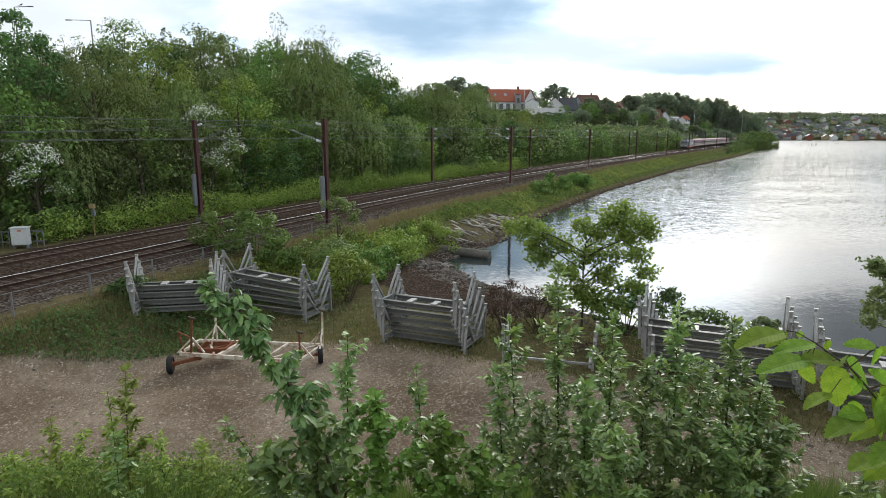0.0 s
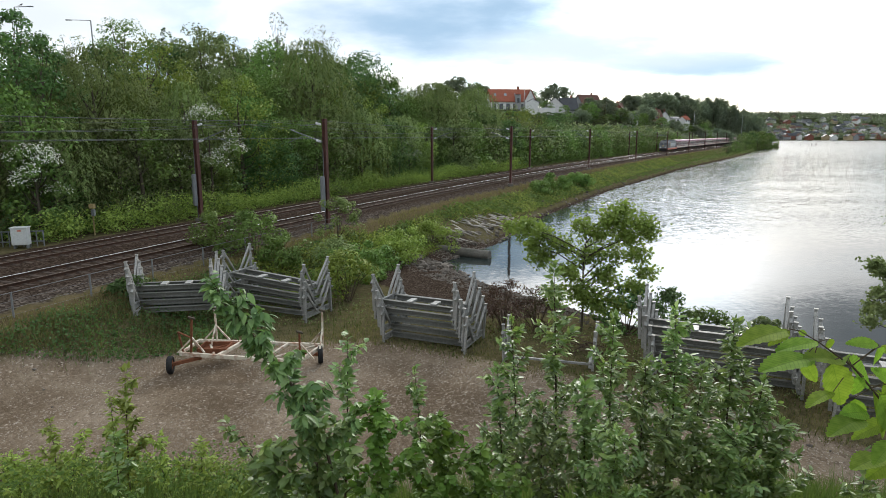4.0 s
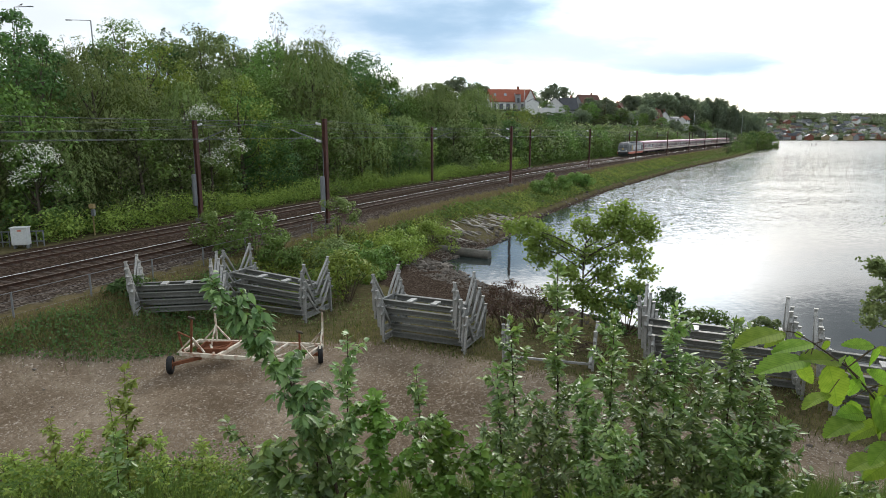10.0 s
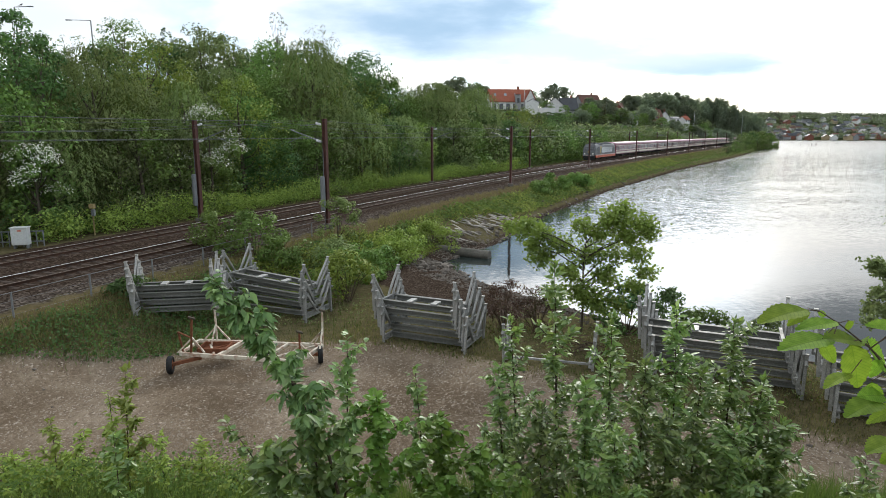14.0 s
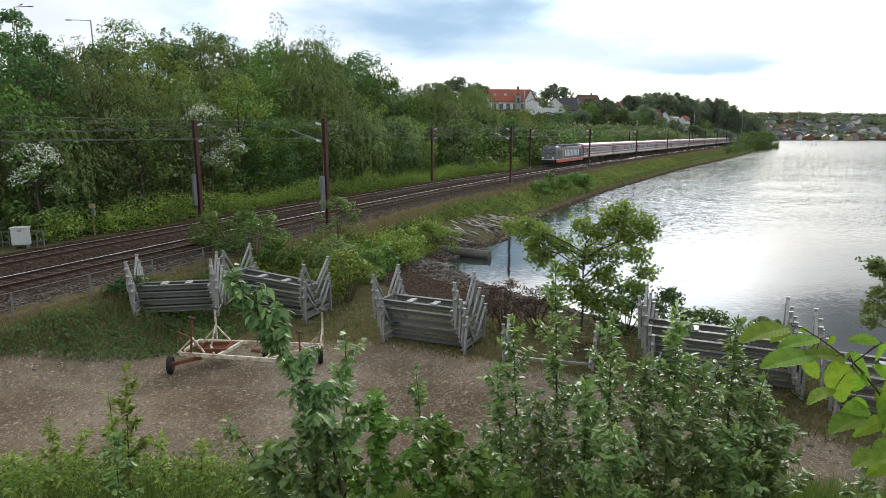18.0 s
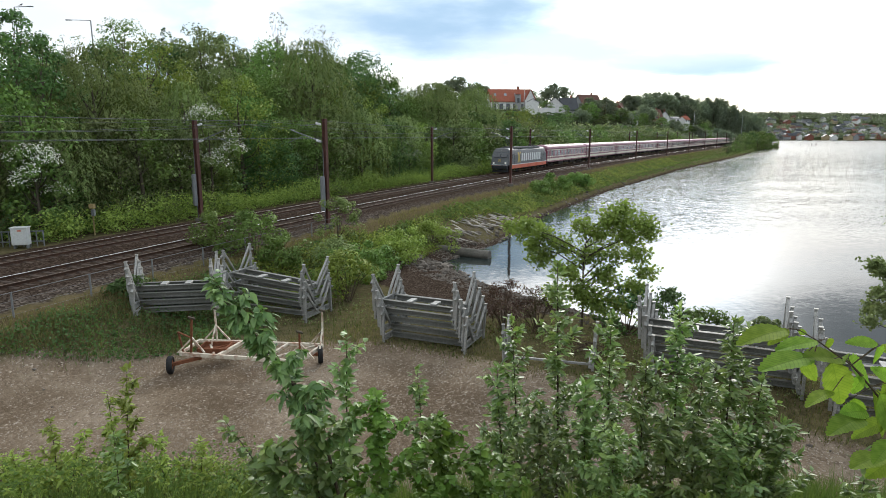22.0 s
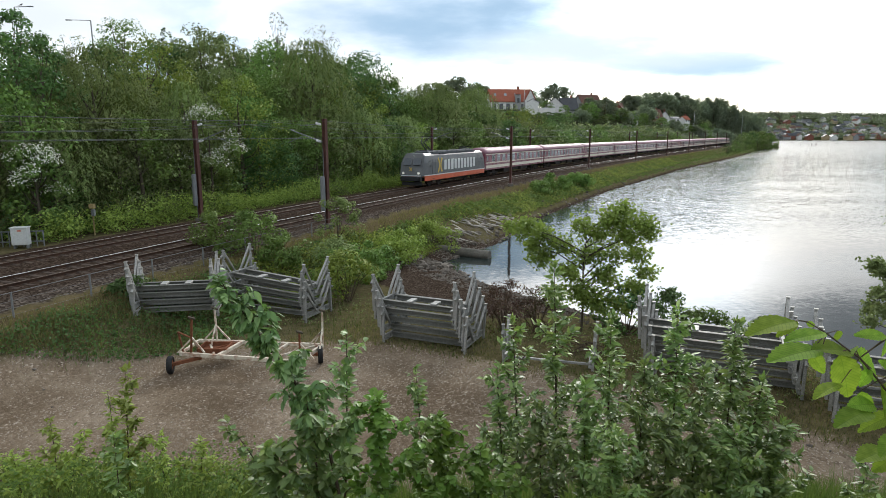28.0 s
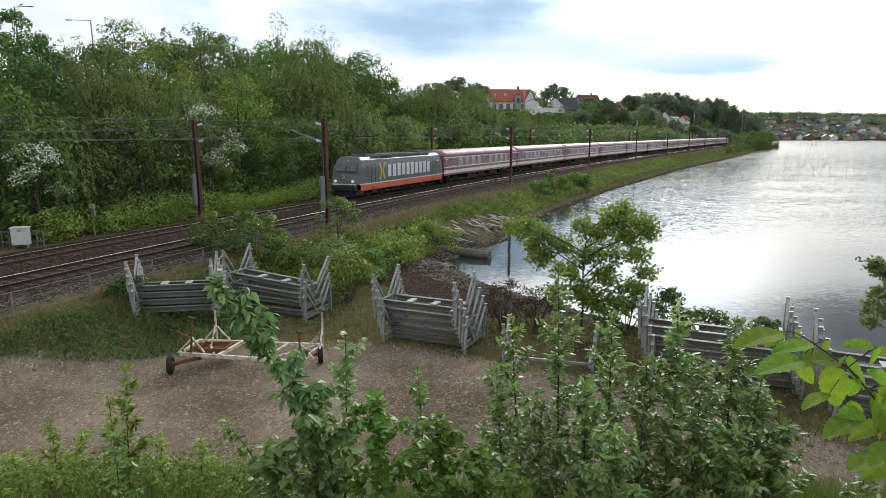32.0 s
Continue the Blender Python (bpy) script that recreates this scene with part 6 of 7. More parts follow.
scatter_leaves("dry_grass", 5, 22000, along(14, 260, 7.9, 10.4, 1.6), lumpy(0.42, 1.4), 0.035, DRY_GRASS, "dry straw-coloured grass along the ballast", "grass", upright=True)
scatter_leaves("dry_grass", 19, 20000, along(44, 300, 9.4, 13.2, 1.5), lumpy(0.55, 0.9, 0.1), 0.05, DRY_GRASS, "dry straw-coloured stalks on the railway bank", "grass", upright=True)
scatter_leaves("bank_grass", 6, 26000, along(14, 300, 8.9, 13.4, 1.9), lumpy(0.36, 1.2), 0.032, GRASS, "rough grass on the railway bank", "grass", upright=True)


def yard_edge(depth0, depth1):
    def f(rg, n):
        x = rg.uniform(-17, 15, n)
        y = np.interp(x, YARD_X, YARD_Y) + rg.uniform(depth0, depth1, n)
        ok = (inland(x, y) > 0.6) & (track_side(x, y) > 8.6)
        return x[ok], y[ok]
    return f


scatter_leaves("yard_grass", 7, 9500, yard_edge(-0.5, 6.0), lumpy(0.26, 1.0, 0.0), 0.028, GRASS, "short rough grass round the gravel yard", "grass", upright=True)
scatter_leaves("yard_grass", 8, 20000, yard_edge(-1.6, 5.0), lumpy(0.2, 1.3, 0.1), 0.025, DRY_GRASS, "dry grass at the edge of the gravel", "grass", upright=True)
scatter_leaves("yard_weeds", 9, 5000, yard_edge(2.2, 7.0), lumpy(0.4, 0.9, 0.0), 0.075, LEAF_GREY, "low weeds between the stacked frames", "weeds")


def bank_strip(y0, y1, x0, x1):
    def f(rg, n):
        return rg.uniform(x0, x1, n), rg.uniform(y0, y1, n)
    return f


scatter_leaves("bramble_mass", 10, 9000, bank_strip(8.6, 12.4, -11.0, -3.4), lumpy(1.15, 1.1, 0.3), 0.075, LEAF_MID, "yellow green weeds on the near bank", "weeds")
scatter_leaves("bramble_mass", 11, 5000, bank_strip(8.6, 12.9, -11.5, -3.0), lumpy(1.3, 1.6, 0.2), 0.07, LEAF_BRIGHT, "yellow green weeds on the near bank", "weeds")
scatter_leaves("near_bank_grass", 17, 9000, bank_strip(-2.0, 11.0, -9.0, 9.0), lumpy(0.3, 1.1, 0.3), 0.025, GRASS, "rough grass on the near bank", "grass", upright=True)
scatter_leaves("tall_grass", 12, 9000, bank_strip(7.5, 12.6, -6.0, 8.0), lumpy(0.8, 1.3, 0.3), 0.02, GRASS, "tall grass on the near bank", "grass", upright=True)


for i, (x, y, r, h, mt) in enumerate(((-8.6, 11.2, 0.7, 0.95, LEAF_BRIGHT), (-7.2, 10.9, 0.6, 0.8, LEAF_MID), (-5.9, 10.7, 0.65, 1.0, LEAF_BRIGHT), (-4.6, 10.4, 0.6, 0.8, LEAF_BRIGHT), (-3.4, 10.3, 0.5, 0.75, LEAF_MID), (-6.6, 9.9, 0.6, 0.7, LEAF_BRIGHT))):
    shrub(x, y, r, h, mt, "low leafy weeds in a clump on the near bank", 0.062, 1500, 80 + i, group="weed clumps on the near bank", lumps=22, name="weed_clump")


# ======== saplings on the near bank ========
def leaf_shape(name, width, material, bend=0.12, fold=0.10, n=4, tip=1.15):
    """A pointed leaf along +x, one metre long, folded on its midrib."""
    g = Geo()
    vs, fs = [(0, 0, 0)], []
    for k in range(1, n):
        t = k / n
        w = width * math.sin(math.pi * t ** 0.85) ** 0.9 * 0.5 * (1.0 if t < 0.6 else tip * 0.9)
        z = -bend * t * t
        vs += [(t, w, z + fold * w * 2), (t, 0, z), (t, -w, z + fold * w * 2)]
    vs.append((1, 0, -bend))
    e = len(vs) - 1
    fs += [(0, 2, 1), (0, 3, 2)]
    for k in range(n - 2):
        o = 1 + 3 * k
        fs += [(o, o + 1, o + 4, o + 3), (o + 1, o + 2, o + 5, o + 4)]
    o = 1 + 3 * (n - 2)
    fs += [(o, o + 1, e), (o + 1, o + 2, e)]
    g.add(vs, fs)
    me = bpy.data.meshes.new(name)
    me.from_pydata(g.v, [], g.f)
    me.polygons.foreach_set("use_smooth", [True] * len(me.polygons))
    me.materials.append(material)
    return me


LEAF_BROAD = [leaf_shape("leaf", 0.55, LEAF_SAPLING, b, f) for b, f in ((0.10, 0.12), (0.3, 0.2), (0.02, 0.06))]
LEAF_NARROW = [leaf_shape("leaf", 0.38, LEAF_SAPLING, b, f) for b, f in ((0.15, 0.15), (0.35, 0.22), (0.05, 0.08))]
LEAF_ROUND = [leaf_shape("leaf", 0.72, LEAF_FRESH, b, f) for b, f in ((0.12, 0.08), (0.25, 0.16))]
LEAF_WEED = [leaf_shape("leaf", 0.45, LEAF_HEDGE, b, f) for b, f in ((0.12, 0.12), (0.3, 0.2))]
LEAF_CHERRY = [leaf_shape("leaf", 0.44, LEAF_WILD, b, f) for b, f in ((0.2, 0.14), (0.4, 0.2), (0.1, 0.08))]
CHERRY_LINE = [(-0.87, 4.75, 2.81), (-0.95, 4.70, 3.30), (-1.08, 4.65, 3.59), (-1.18, 4.60, 3.89), (-1.34, 4.55, 4.18), (-1.48, 4.50, 4.39), (-1.60, 4.50, 4.57), (-1.71, 4.50, 4.77)]
SWAYING = []


def leaf_pose(rg, p, out, size, sag):
    d = Vector((out[0], out[1], out[2] - sag)) + Vector(rg.normal(0, 0.35, 3))
    d.normalize()
    up = Vector((0, 0, 1)) + Vector(rg.normal(0, 0.4, 3))
    s = up.cross(d)
    s.normalize()
    u = d.cross(s)
    m = Matrix(((d.x, s.x, u.x, 0), (d.y, s.y, u.y, 0), (d.z, s.z, u.z, 0), (0, 0, 0, 1)))
    m.translation = p
    return m @ Matrix.Scale(size, 4)


def sapling(base, tip, label, leaves, size, seed, side_len=0.5, n_side=9, n_leaf=200, z_from=0.3, sag=0.25, sway=0.8, phase=0.0, bow=0.12, line=None, name="sapling", cat="sapling", group="saplings on the near bank"):
    """A stem from the bank to its tip with side shoots; leaves set along them, each its own part."""
    rg = np.random.default_rng(seed)
    bx, by = base
    bz = gz(bx, by)
    root = thing(name, pose(bx, by, bz), label, cat, group)
    B, T = Vector((0, 0, -0.1)), Vector(tip) - Vector((bx, by, bz))
    H = T.length
    bowv = Vector((T.x * 0.25, 0, 0)) * -1 + Vector(rg.normal(0, bow * 0.3, 3))
    pts = []
    for k in range(9):
        t = k / 8
        pts.append(B.lerp(T, t) + bowv * math.sin(math.pi * t) * 0.5)
    if line:
        pts = [B.lerp(T, 0.0)] + [Vector(q) - Vector((bx, by, bz)) for q in line]
    r0 = 0.006 + 0.0045 * H
    part("stem", Geo().tube(pts, [r0 * (1 - 0.85 * k / 8) for k in range(9)], 6), TWIG, root)
    spots = []
    def at(t):
        i = min(t * 8, 7.999)
        return pts[int(i)].lerp(pts[int(i) + 1], i - int(i))
    tang = (pts[-1] - pts[-3]).normalized()
    for k in range(n_side):
        t = z_from + (0.93 - z_from) * (k + rg.uniform(0, 0.7)) / n_side
        a = k * 2.4 + rg.uniform(-0.4, 0.4)
        L = side_len * (1.15 - t) * rg.uniform(0.7, 1.2) + 0.06
        d = Vector((math.cos(a), math.sin(a), 0.75)).normalized()
        o = at(t)
        q = [o, o + d * L * 0.5 + Vector((0, 0, 0.01)), o + d * L + Vector((0, 0, 0.12 * L))]
        part("side_shoot", Geo().tube(q, [r0 * 0.4, r0 * 0.28, 0.002], 5), TWIG, root)
        m = max(4, int(n_leaf * 0.75 * L / (n_side * side_len * 0.62)))
        for j in range(m):
            u = 0.15 + 0.85 * (j + rg.uniform(0, 1)) / m
            side = Vector((-math.sin(a), math.cos(a), 0)) * (1 if j % 2 else -1)
            spots.append((q[0].lerp(q[2], u), tuple(d * 0.45 + side * 0.8), 1.0))
    m = max(14, n_leaf // 3)
    for j in range(m):
        t = z_from + (1.0 - z_from) * (j + rg.uniform(0, 0.8)) / m
        a = j * 2.4
        spots.append((at(t), (math.cos(a) + tang.x * 0.4, math.sin(a), 0.25 + (0.9 if t > 0.96 else 0)), 1.1 - 0.35 * max(t - 0.9, 0) * 10 * 0.5))
    order_ = rg.permutation(len(spots))
    lone = order_[:min(n_leaf // 2, 84)]
    for i in lone:
        p, out, k = spots[i]
        part("leaf", leaves[rg.integers(0, len(leaves))], None, root, m=leaf_pose(rg, Vector(p), out, size * k * rg.uniform(0.65, 1.2), sag))
    # the rest of the leaves, joined
    co = [np.array([v.co[:] for v in me.vertices]) for me in leaves]
    fc = [tuple(q.vertices) for q in leaves[0].polygons]
    quads = []
    for i in order_[len(lone):]:
        p, out, k = spots[i]
        for rep in range(2):
            m = np.array(leaf_pose(rg, Vector(p) + Vector(rg.normal(0, 0.02, 3)), out, size * k * rg.uniform(0.6, 1.15), sag))
            quads.append(co[rg.integers(0, len(leaves))] @ m[:3, :3].T + m[:3, 3])
    me = quads_mesh("foliage", np.array(quads), len(co[0]), leaves[0].materials[0], fc)
    me.polygons.foreach_set("use_smooth", [True] * len(me.polygons))
    tagged(part("foliage", me, None, root), kind="stuff")
    SWAYING.append((root, sway, phase))
    return root


# tip (x, y, z), foot (x, y), leaf kind, leaf length, side shoots, leaves, shoot length, sway
SAPLINGS = [
    ((-1.71, 4.5, 4.77), (-0.80, 4.75), LEAF_CHERRY, 0.086, 18, 230, 0.30, 3.0, "young cherry sapling leaning over the yard"),
    ((-0.84, 5.2, 4.11), (-0.96, 5.35), LEAF_BROAD, 0.072, 9, 150, 0.38, 1.0, "young broad-leaved sapling on the near bank"),
    ((-0.26, 5.6, 3.64), (-0.22, 5.75), LEAF_BROAD, 0.068, 8, 110, 0.36, 1.0, "young broad-leaved sapling on the near bank"),
    ((-0.57, 5.0, 3.61), (-0.52, 5.15), LEAF_ROUND, 0.075, 12, 190, 0.62, 0.6, "bushy sapling with rounded fresh green leaves"),
    ((-0.02, 5.2, 3.33), (-0.05, 5.35), LEAF_ROUND, 0.072, 11, 170, 0.55, 0.6, "bushy sapling with rounded fresh green leaves"),
    ((-1.02, 4.6, 3.62), (-1.03, 4.75), LEAF_BROAD, 0.085, 11, 170, 0.6, 0.7, "bushy broad-leaved sapling on the near bank"),
    ((-1.39, 4.5, 3.41), (-1.28, 4.65), LEAF_BROAD, 0.085, 9, 110, 0.55, 0.7, "bushy broad-leaved sapling on the near bank"),
    ((-1.87, 5.0, 3.38), (-1.32, 5.15), LEAF_BROAD, 0.075, 5, 60, 0.3, 1.0, "thin side-leaning shoot with few leaves"),
    ((0.34, 5.2, 3.03), (0.34, 5.35), LEAF_ROUND, 0.07, 10, 140, 0.5, 0.6, "bushy sapling with rounded fresh green leaves"),
    ((1.19, 6.4, 4.48), (1.32, 6.55), LEAF_NARROW, 0.085, 13, 230, 0.55, 1.2, "tall slender sapling with narrow glossy leaves"),
    ((0.75, 6.6, 3.83), (0.93, 6.75), LEAF_NARROW, 0.08, 11, 170, 0.5, 1.0, "slender sapling with narrow glossy leaves"),
    ((0.57, 6.2, 3.40), (0.72, 6.35), LEAF_NARROW, 0.08, 10, 150, 0.5, 1.0, "slender sapling with narrow glossy leaves"),
    ((1.87, 6.6, 3.85), (1.92, 6.75), LEAF_NARROW, 0.082, 13, 220, 0.55, 1.0, "slender sapling with narrow glossy leaves"),
    ((2.50, 6.4, 3.99), (2.60, 6.55), LEAF_NARROW, 0.085, 14, 240, 0.6, 1.0, "tall slender sapling with narrow glossy leaves"),
    ((3.02, 6.2, 3.92), (3.05, 6.35), LEAF_NARROW, 0.085, 14, 240, 0.6, 1.0, "tall slender sapling with narrow glossy leaves"),
    ((3.27, 6.0, 3.37), (3.16, 6.15), LEAF_NARROW, 0.08, 12, 190, 0.5, 1.0, "slender sapling with narrow glossy leaves"),
    ((2.07, 6.0, 3.54), (2.11, 6.15), LEAF_NARROW, 0.08, 12, 200, 0.55, 1.0, "slender sapling with narrow glossy leaves"),
    ((2.56, 5.8, 3.55), (2.59, 5.95), LEAF_NARROW, 0.08, 12, 200, 0.55, 1.0, "slender sapling with narrow glossy leaves"),
    ((1.45, 6.0, 3.29), (1.48, 6.15), LEAF_NARROW, 0.08, 12, 190, 0.5, 1.0, "slender sapling with narrow glossy leaves"),
    ((0.99, 5.8, 3.14), (1.05, 5.95), LEAF_NARROW, 0.078, 10, 150, 0.5, 1.0, "slender sapling with narrow glossy leaves"),
    ((3.39, 5.8, 2.99), (3.34, 5.95), LEAF_NARROW, 0.08, 11, 170, 0.5, 1.0, "slender sapling with narrow glossy leaves"),
    ((2.08, 5.4, 3.27), (2.14, 5.55), LEAF_NARROW, 0.078, 10, 150, 0.45, 1.0, "slender sapling with narrow glossy leaves"),
    ((2.72, 5.4, 3.10), (2.74, 5.55), LEAF_NARROW, 0.078, 10, 150, 0.45, 1.0, "slender sapling with narrow glossy leaves"),
    ((1.55, 5.2, 3.20), (1.57, 5.35), LEAF_NARROW, 0.075, 10, 150, 0.45, 1.0, "slender sapling with narrow glossy leaves"),
    ((4.06, 5.5, 2.82), (4.16, 5.65), LEAF_NARROW, 0.075, 5, 40, 0.25, 1.0, "thin shoot with few narrow leaves"),
    ((-4.85, 9.0, 2.30), (-5.06, 9.15), LEAF_WEED, 0.11, 9, 130, 0.4, 0.8, "tall leafy weed on the near bank"),
    ((-5.27, 9.2, 1.86), (-5.33, 9.35), LEAF_WEED, 0.1, 7, 80, 0.3, 0.8, "tall leafy weed on the near bank"),
    ((-6.23, 9.2, 1.37), (-6.37, 9.35), LEAF_WEED, 0.09, 8, 90, 0.4, 0.7, "leafy weed on the near bank"),
    ((-5.62, 9.0, 1.25), (-6.07, 9.15), LEAF_WEED, 0.09, 7, 80, 0.4, 0.7, "leafy weed on the near bank"),
    ((-4.39, 9.0, 1.25), (-4.50, 9.15), LEAF_WEED, 0.08, 8, 100, 0.45, 0.7, "leafy weed on the near bank"),
    ((-3.78, 9.0, 1.16), (-3.86, 9.15), LEAF_WEED, 0.08, 8, 100, 0.45, 0.7, "leafy weed on the near bank"),
    ((-4.28, 7.5, 2.01), (-4.38, 7.65), LEAF_BROAD, 0.1, 7, 60, 0.3, 0.7, "leafy shoot on the near bank"),
    ((-6.61, 8.8, 1.03), (-6.64, 8.95), LEAF_WEED, 0.08, 8, 90, 0.45, 0.7, "leafy weed on the near bank"),
]
for i, (tip, foot, kind_, size, n_side, n_leaf, side_len, sway, lab) in enumerate(SAPLINGS):
    sapling(foot, tip, lab, kind_, size * (1.30 if kind_ is LEAF_NARROW else 1.2), 200 + i, side_len, n_side, int(n_leaf * (2.3 if kind_ is LEAF_NARROW else 2.1)), sway=sway * 0.5, phase=i * 1.7, z_from=0.12 if sway < 0.9 else 0.25, line=CHERRY_LINE if i == 0 else None, sag=0.55 if i == 0 else 0.08 if kind_ is LEAF_NARROW else 0.25)


# ======== elm branch close to the camera ========
# where each leaf starts and ends, and how far it turns its face to the path
ELM_LEAVES = [
    ((0.710, 1.245, 5.389), (0.607, 1.214, 5.388), 0.47), ((0.739, 1.288, 5.377), (0.698, 1.285, 5.351), 0.89),
    ((0.777, 1.246, 5.365), (0.692, 1.230, 5.359), 0.45), ((0.785, 1.269, 5.323), (0.667, 1.232, 5.318), 0.46),
    ((0.857, 1.284, 5.312), (0.764, 1.243, 5.337), 0.28), ((0.757, 1.263, 5.319), (0.785, 1.255, 5.277), 0.97),
    ((0.822, 1.266, 5.316), (0.859, 1.263, 5.221), 0.91), ((0.866, 1.284, 5.312), (0.949, 1.311, 5.246), 0.39),
    ((0.913, 1.257, 5.356), (0.854, 1.259, 5.360), 0.60), ((0.934, 1.282, 5.345), (0.949, 1.255, 5.335), 0.97),
    ((0.897, 1.240, 5.355), (0.929, 1.268, 5.306), 0.55), ((0.829, 1.258, 5.249), (0.764, 1.233, 5.240), 0.41),
    ((0.902, 1.294, 5.220), (0.917, 1.290, 5.161), 0.97), ((0.920, 1.268, 5.249), (0.975, 1.280, 5.144), 0.33),
    ((0.916, 1.242, 5.253), (0.966, 1.248, 5.168), 0.69), ((0.905, 1.262, 5.186), (0.815, 1.220, 5.188), 0.43),
    ((0.980, 1.280, 5.172), (0.919, 1.304, 5.131), 0.65), ((0.955, 1.252, 5.275), (0.910, 1.253, 5.300), 0.85),
    ((0.965, 1.258, 5.283), (0.944, 1.267, 5.244), 0.97), ((0.865, 1.283, 5.322), (0.837, 1.251, 5.320), 0.51),
    ((0.757, 1.290, 5.373), (0.778, 1.292, 5.366), 0.97), ((0.821, 1.281, 5.360), (0.836, 1.297, 5.332), 0.71),
    ((0.896, 1.266, 5.280), (0.884, 1.276, 5.240), 0.97), ((0.982, 1.293, 5.082), (0.895, 1.251, 5.084), 0.45),
    ((1.015, 1.291, 5.078), (0.948, 1.273, 5.046), 0.97), ((0.988, 1.269, 5.131), (0.920, 1.230, 5.116), 0.64),
    ((0.927, 1.282, 5.192), (0.861, 1.255, 5.204), 0.59),
]
ELM_TWIG = [(1.10, 1.27, 5.06), (1.014, 1.27, 5.157), (0.967, 1.27, 5.197), (0.918, 1.27, 5.253), (0.87, 1.27, 5.303), (0.842, 1.27, 5.321), (0.792, 1.27, 5.356), (0.748, 1.27, 5.381), (0.724, 1.27, 5.385)]


def elm_leaf(width, bend):
    """A broad toothed leaf, folded on its midrib, one metre long."""
    n, m = 18, 5
    g = Geo()
    vs = []
    for i in range(n + 1):
        t = i / n
        w = width * 0.5 * math.sin(math.pi * t ** 0.8) ** 0.75 * (1 - 0.25 * t) + (0.034 if i % 2 else 0.0) * (0 < i < n)
        for j in range(-m, m + 1):
            q = j / m
            vs.append((t + 0.06 * abs(q), w * q, -bend * t * t + 0.16 * abs(w * q)))
    k = 2 * m + 1
    fs = [(i * k + j, i * k + j + 1, i * k + k + j + 1, i * k + k + j) for i in range(n) for j in range(k - 1)]
    g.add(vs, fs)
    me = bpy.data.meshes.new("leaf")
    me.from_pydata(g.v, [], g.f)
    me.polygons.foreach_set("use_smooth", [True] * len(me.polygons))
    me.materials.append(LEAF_ELM)
    return me


ex, ey = 2.1, 1.75
elm = thing("elm_tree", pose(ex, ey, gz(ex, ey)), "young elm whose leafy branch hangs close before the camera", "tree")
ez = gz(ex, ey)
tw = [Vector(p) - Vector((ex, ey, ez)) for p in ELM_TWIG]
part("trunk", Geo().tube([(0, 0, -0.2), (0.02, 0.02, 0.5), (-0.03, 0.0, 1.1), (0.0, 0.03, 2.2)], [0.05, 0.042, 0.034, 0.012], 8), BARK, elm)
part("branch", Geo().tube([Vector((0.0, 0.01, 0.55))] + tw, [0.007, 0.0045, 0.003, 0.0026, 0.0022, 0.002, 0.0018, 0.0015, 0.0012, 0.0008], 6), TWIG, elm)
rg = np.random.default_rng(77)
ELM_SET = {}
toward = Vector((-0.6, -0.78, 0.2)).normalized()
for a, b, turn in ELM_LEAVES:
    a, b = Vector(a), Vector(b)
    key = round(rg.uniform(0.04, 0.24), 1)
    if key not in ELM_SET:
        ELM_SET[key] = elm_leaf(0.58, key)
    d = b - a
    L = d.length
    d.normalize()
    # the blade's upper face: square to the path when turn is 1, skyward when it is small
    flat = (toward - d * toward.dot(d)).normalized()
    up = flat.cross(d)
    if up.z < 0:
        up = -up
    u = (flat * turn + up * math.sqrt(1 - turn * turn)).normalized()
    s = u.cross(d).normalized()
    m = Matrix(((d.x, s.x, u.x, 0), (d.y, s.y, u.y, 0), (d.z, s.z, u.z, 0), (0, 0, 0, 1)))
    m.translation = a - Vector((ex, ey, ez))
    part("leaf", ELM_SET[key], None, elm, m=m @ Matrix.Scale(L * 1.1, 4))
    near = min(tw, key=lambda q: (q - m.translation).length)
    part("leaf_stalk", Geo().tube([near, m.translation], [0.0013, 0.0009], 5), TWIG, elm)

# maple at the shore, and the maple whose crown reaches in from beside the yard
def edge_maple(x, y, clumps, label, seed=305, height=8.5, r0=0.16, leaf=0.075, dense=2300, mat=LEAF_GREY, spread=0.055):
    """A maple whose lowest boughs end in dense flat clumps of small leaves."""
    root = thing("maple", pose(x, y, gz(x, y)), label, "tree")
    rg = np.random.default_rng(seed)
    base = gz(x, y)
    g = Geo().tube([(0, 0, -0.2), (0.05, 0.05, height * 0.3), (0.0, 0.1, height * 0.6), (0.1, 0.0, height)], [r0, r0 * 0.8, r0 * 0.6, r0 * 0.25], 9)
    part("trunk", g, BARK, root)
    pos, nrm = [], []
    for cx_, cy_, cz, r, k in clumps:
        c = Vector((cx_ - x, cy_ - y, cz - base))
        o = Vector((0.02, 0.05, max(c.z - 0.5 - 0.25 * abs(c.x), 1.2)))
        part("bough", Geo().tube([o, o.lerp(c, 0.5) + Vector((0, 0, 0.12)), c], [0.035, 0.022, 0.006], 6), BARK, root)
        n = int(dense * r * k)
        # sprays: short twigs with leaves set along them
        tips = rg.normal(0, 1, (max(int(16 * k), 6), 3)) * np.array([1, 1, 0.62]) * r * 0.62
        w = rg.integers(0, len(tips), n)
        p = tips[w] * rg.uniform(0.35, 1.0, n)[:, None] + rg.normal(0, spread, (n, 3))
        pos.append(p + np.array(c))
        nrm.append(rg.normal(0, 0.45, (n, 3)) + np.array([0, -0.25, 0.8]))
    pos, nrm = np.concatenate(pos), np.concatenate(nrm)
    part("crown", quads_mesh("crown", leaf_quads(rg, pos, nrm, leaf, 0.75, 0.14), 4, mat, LEAF_FACES), None, root)
    return root


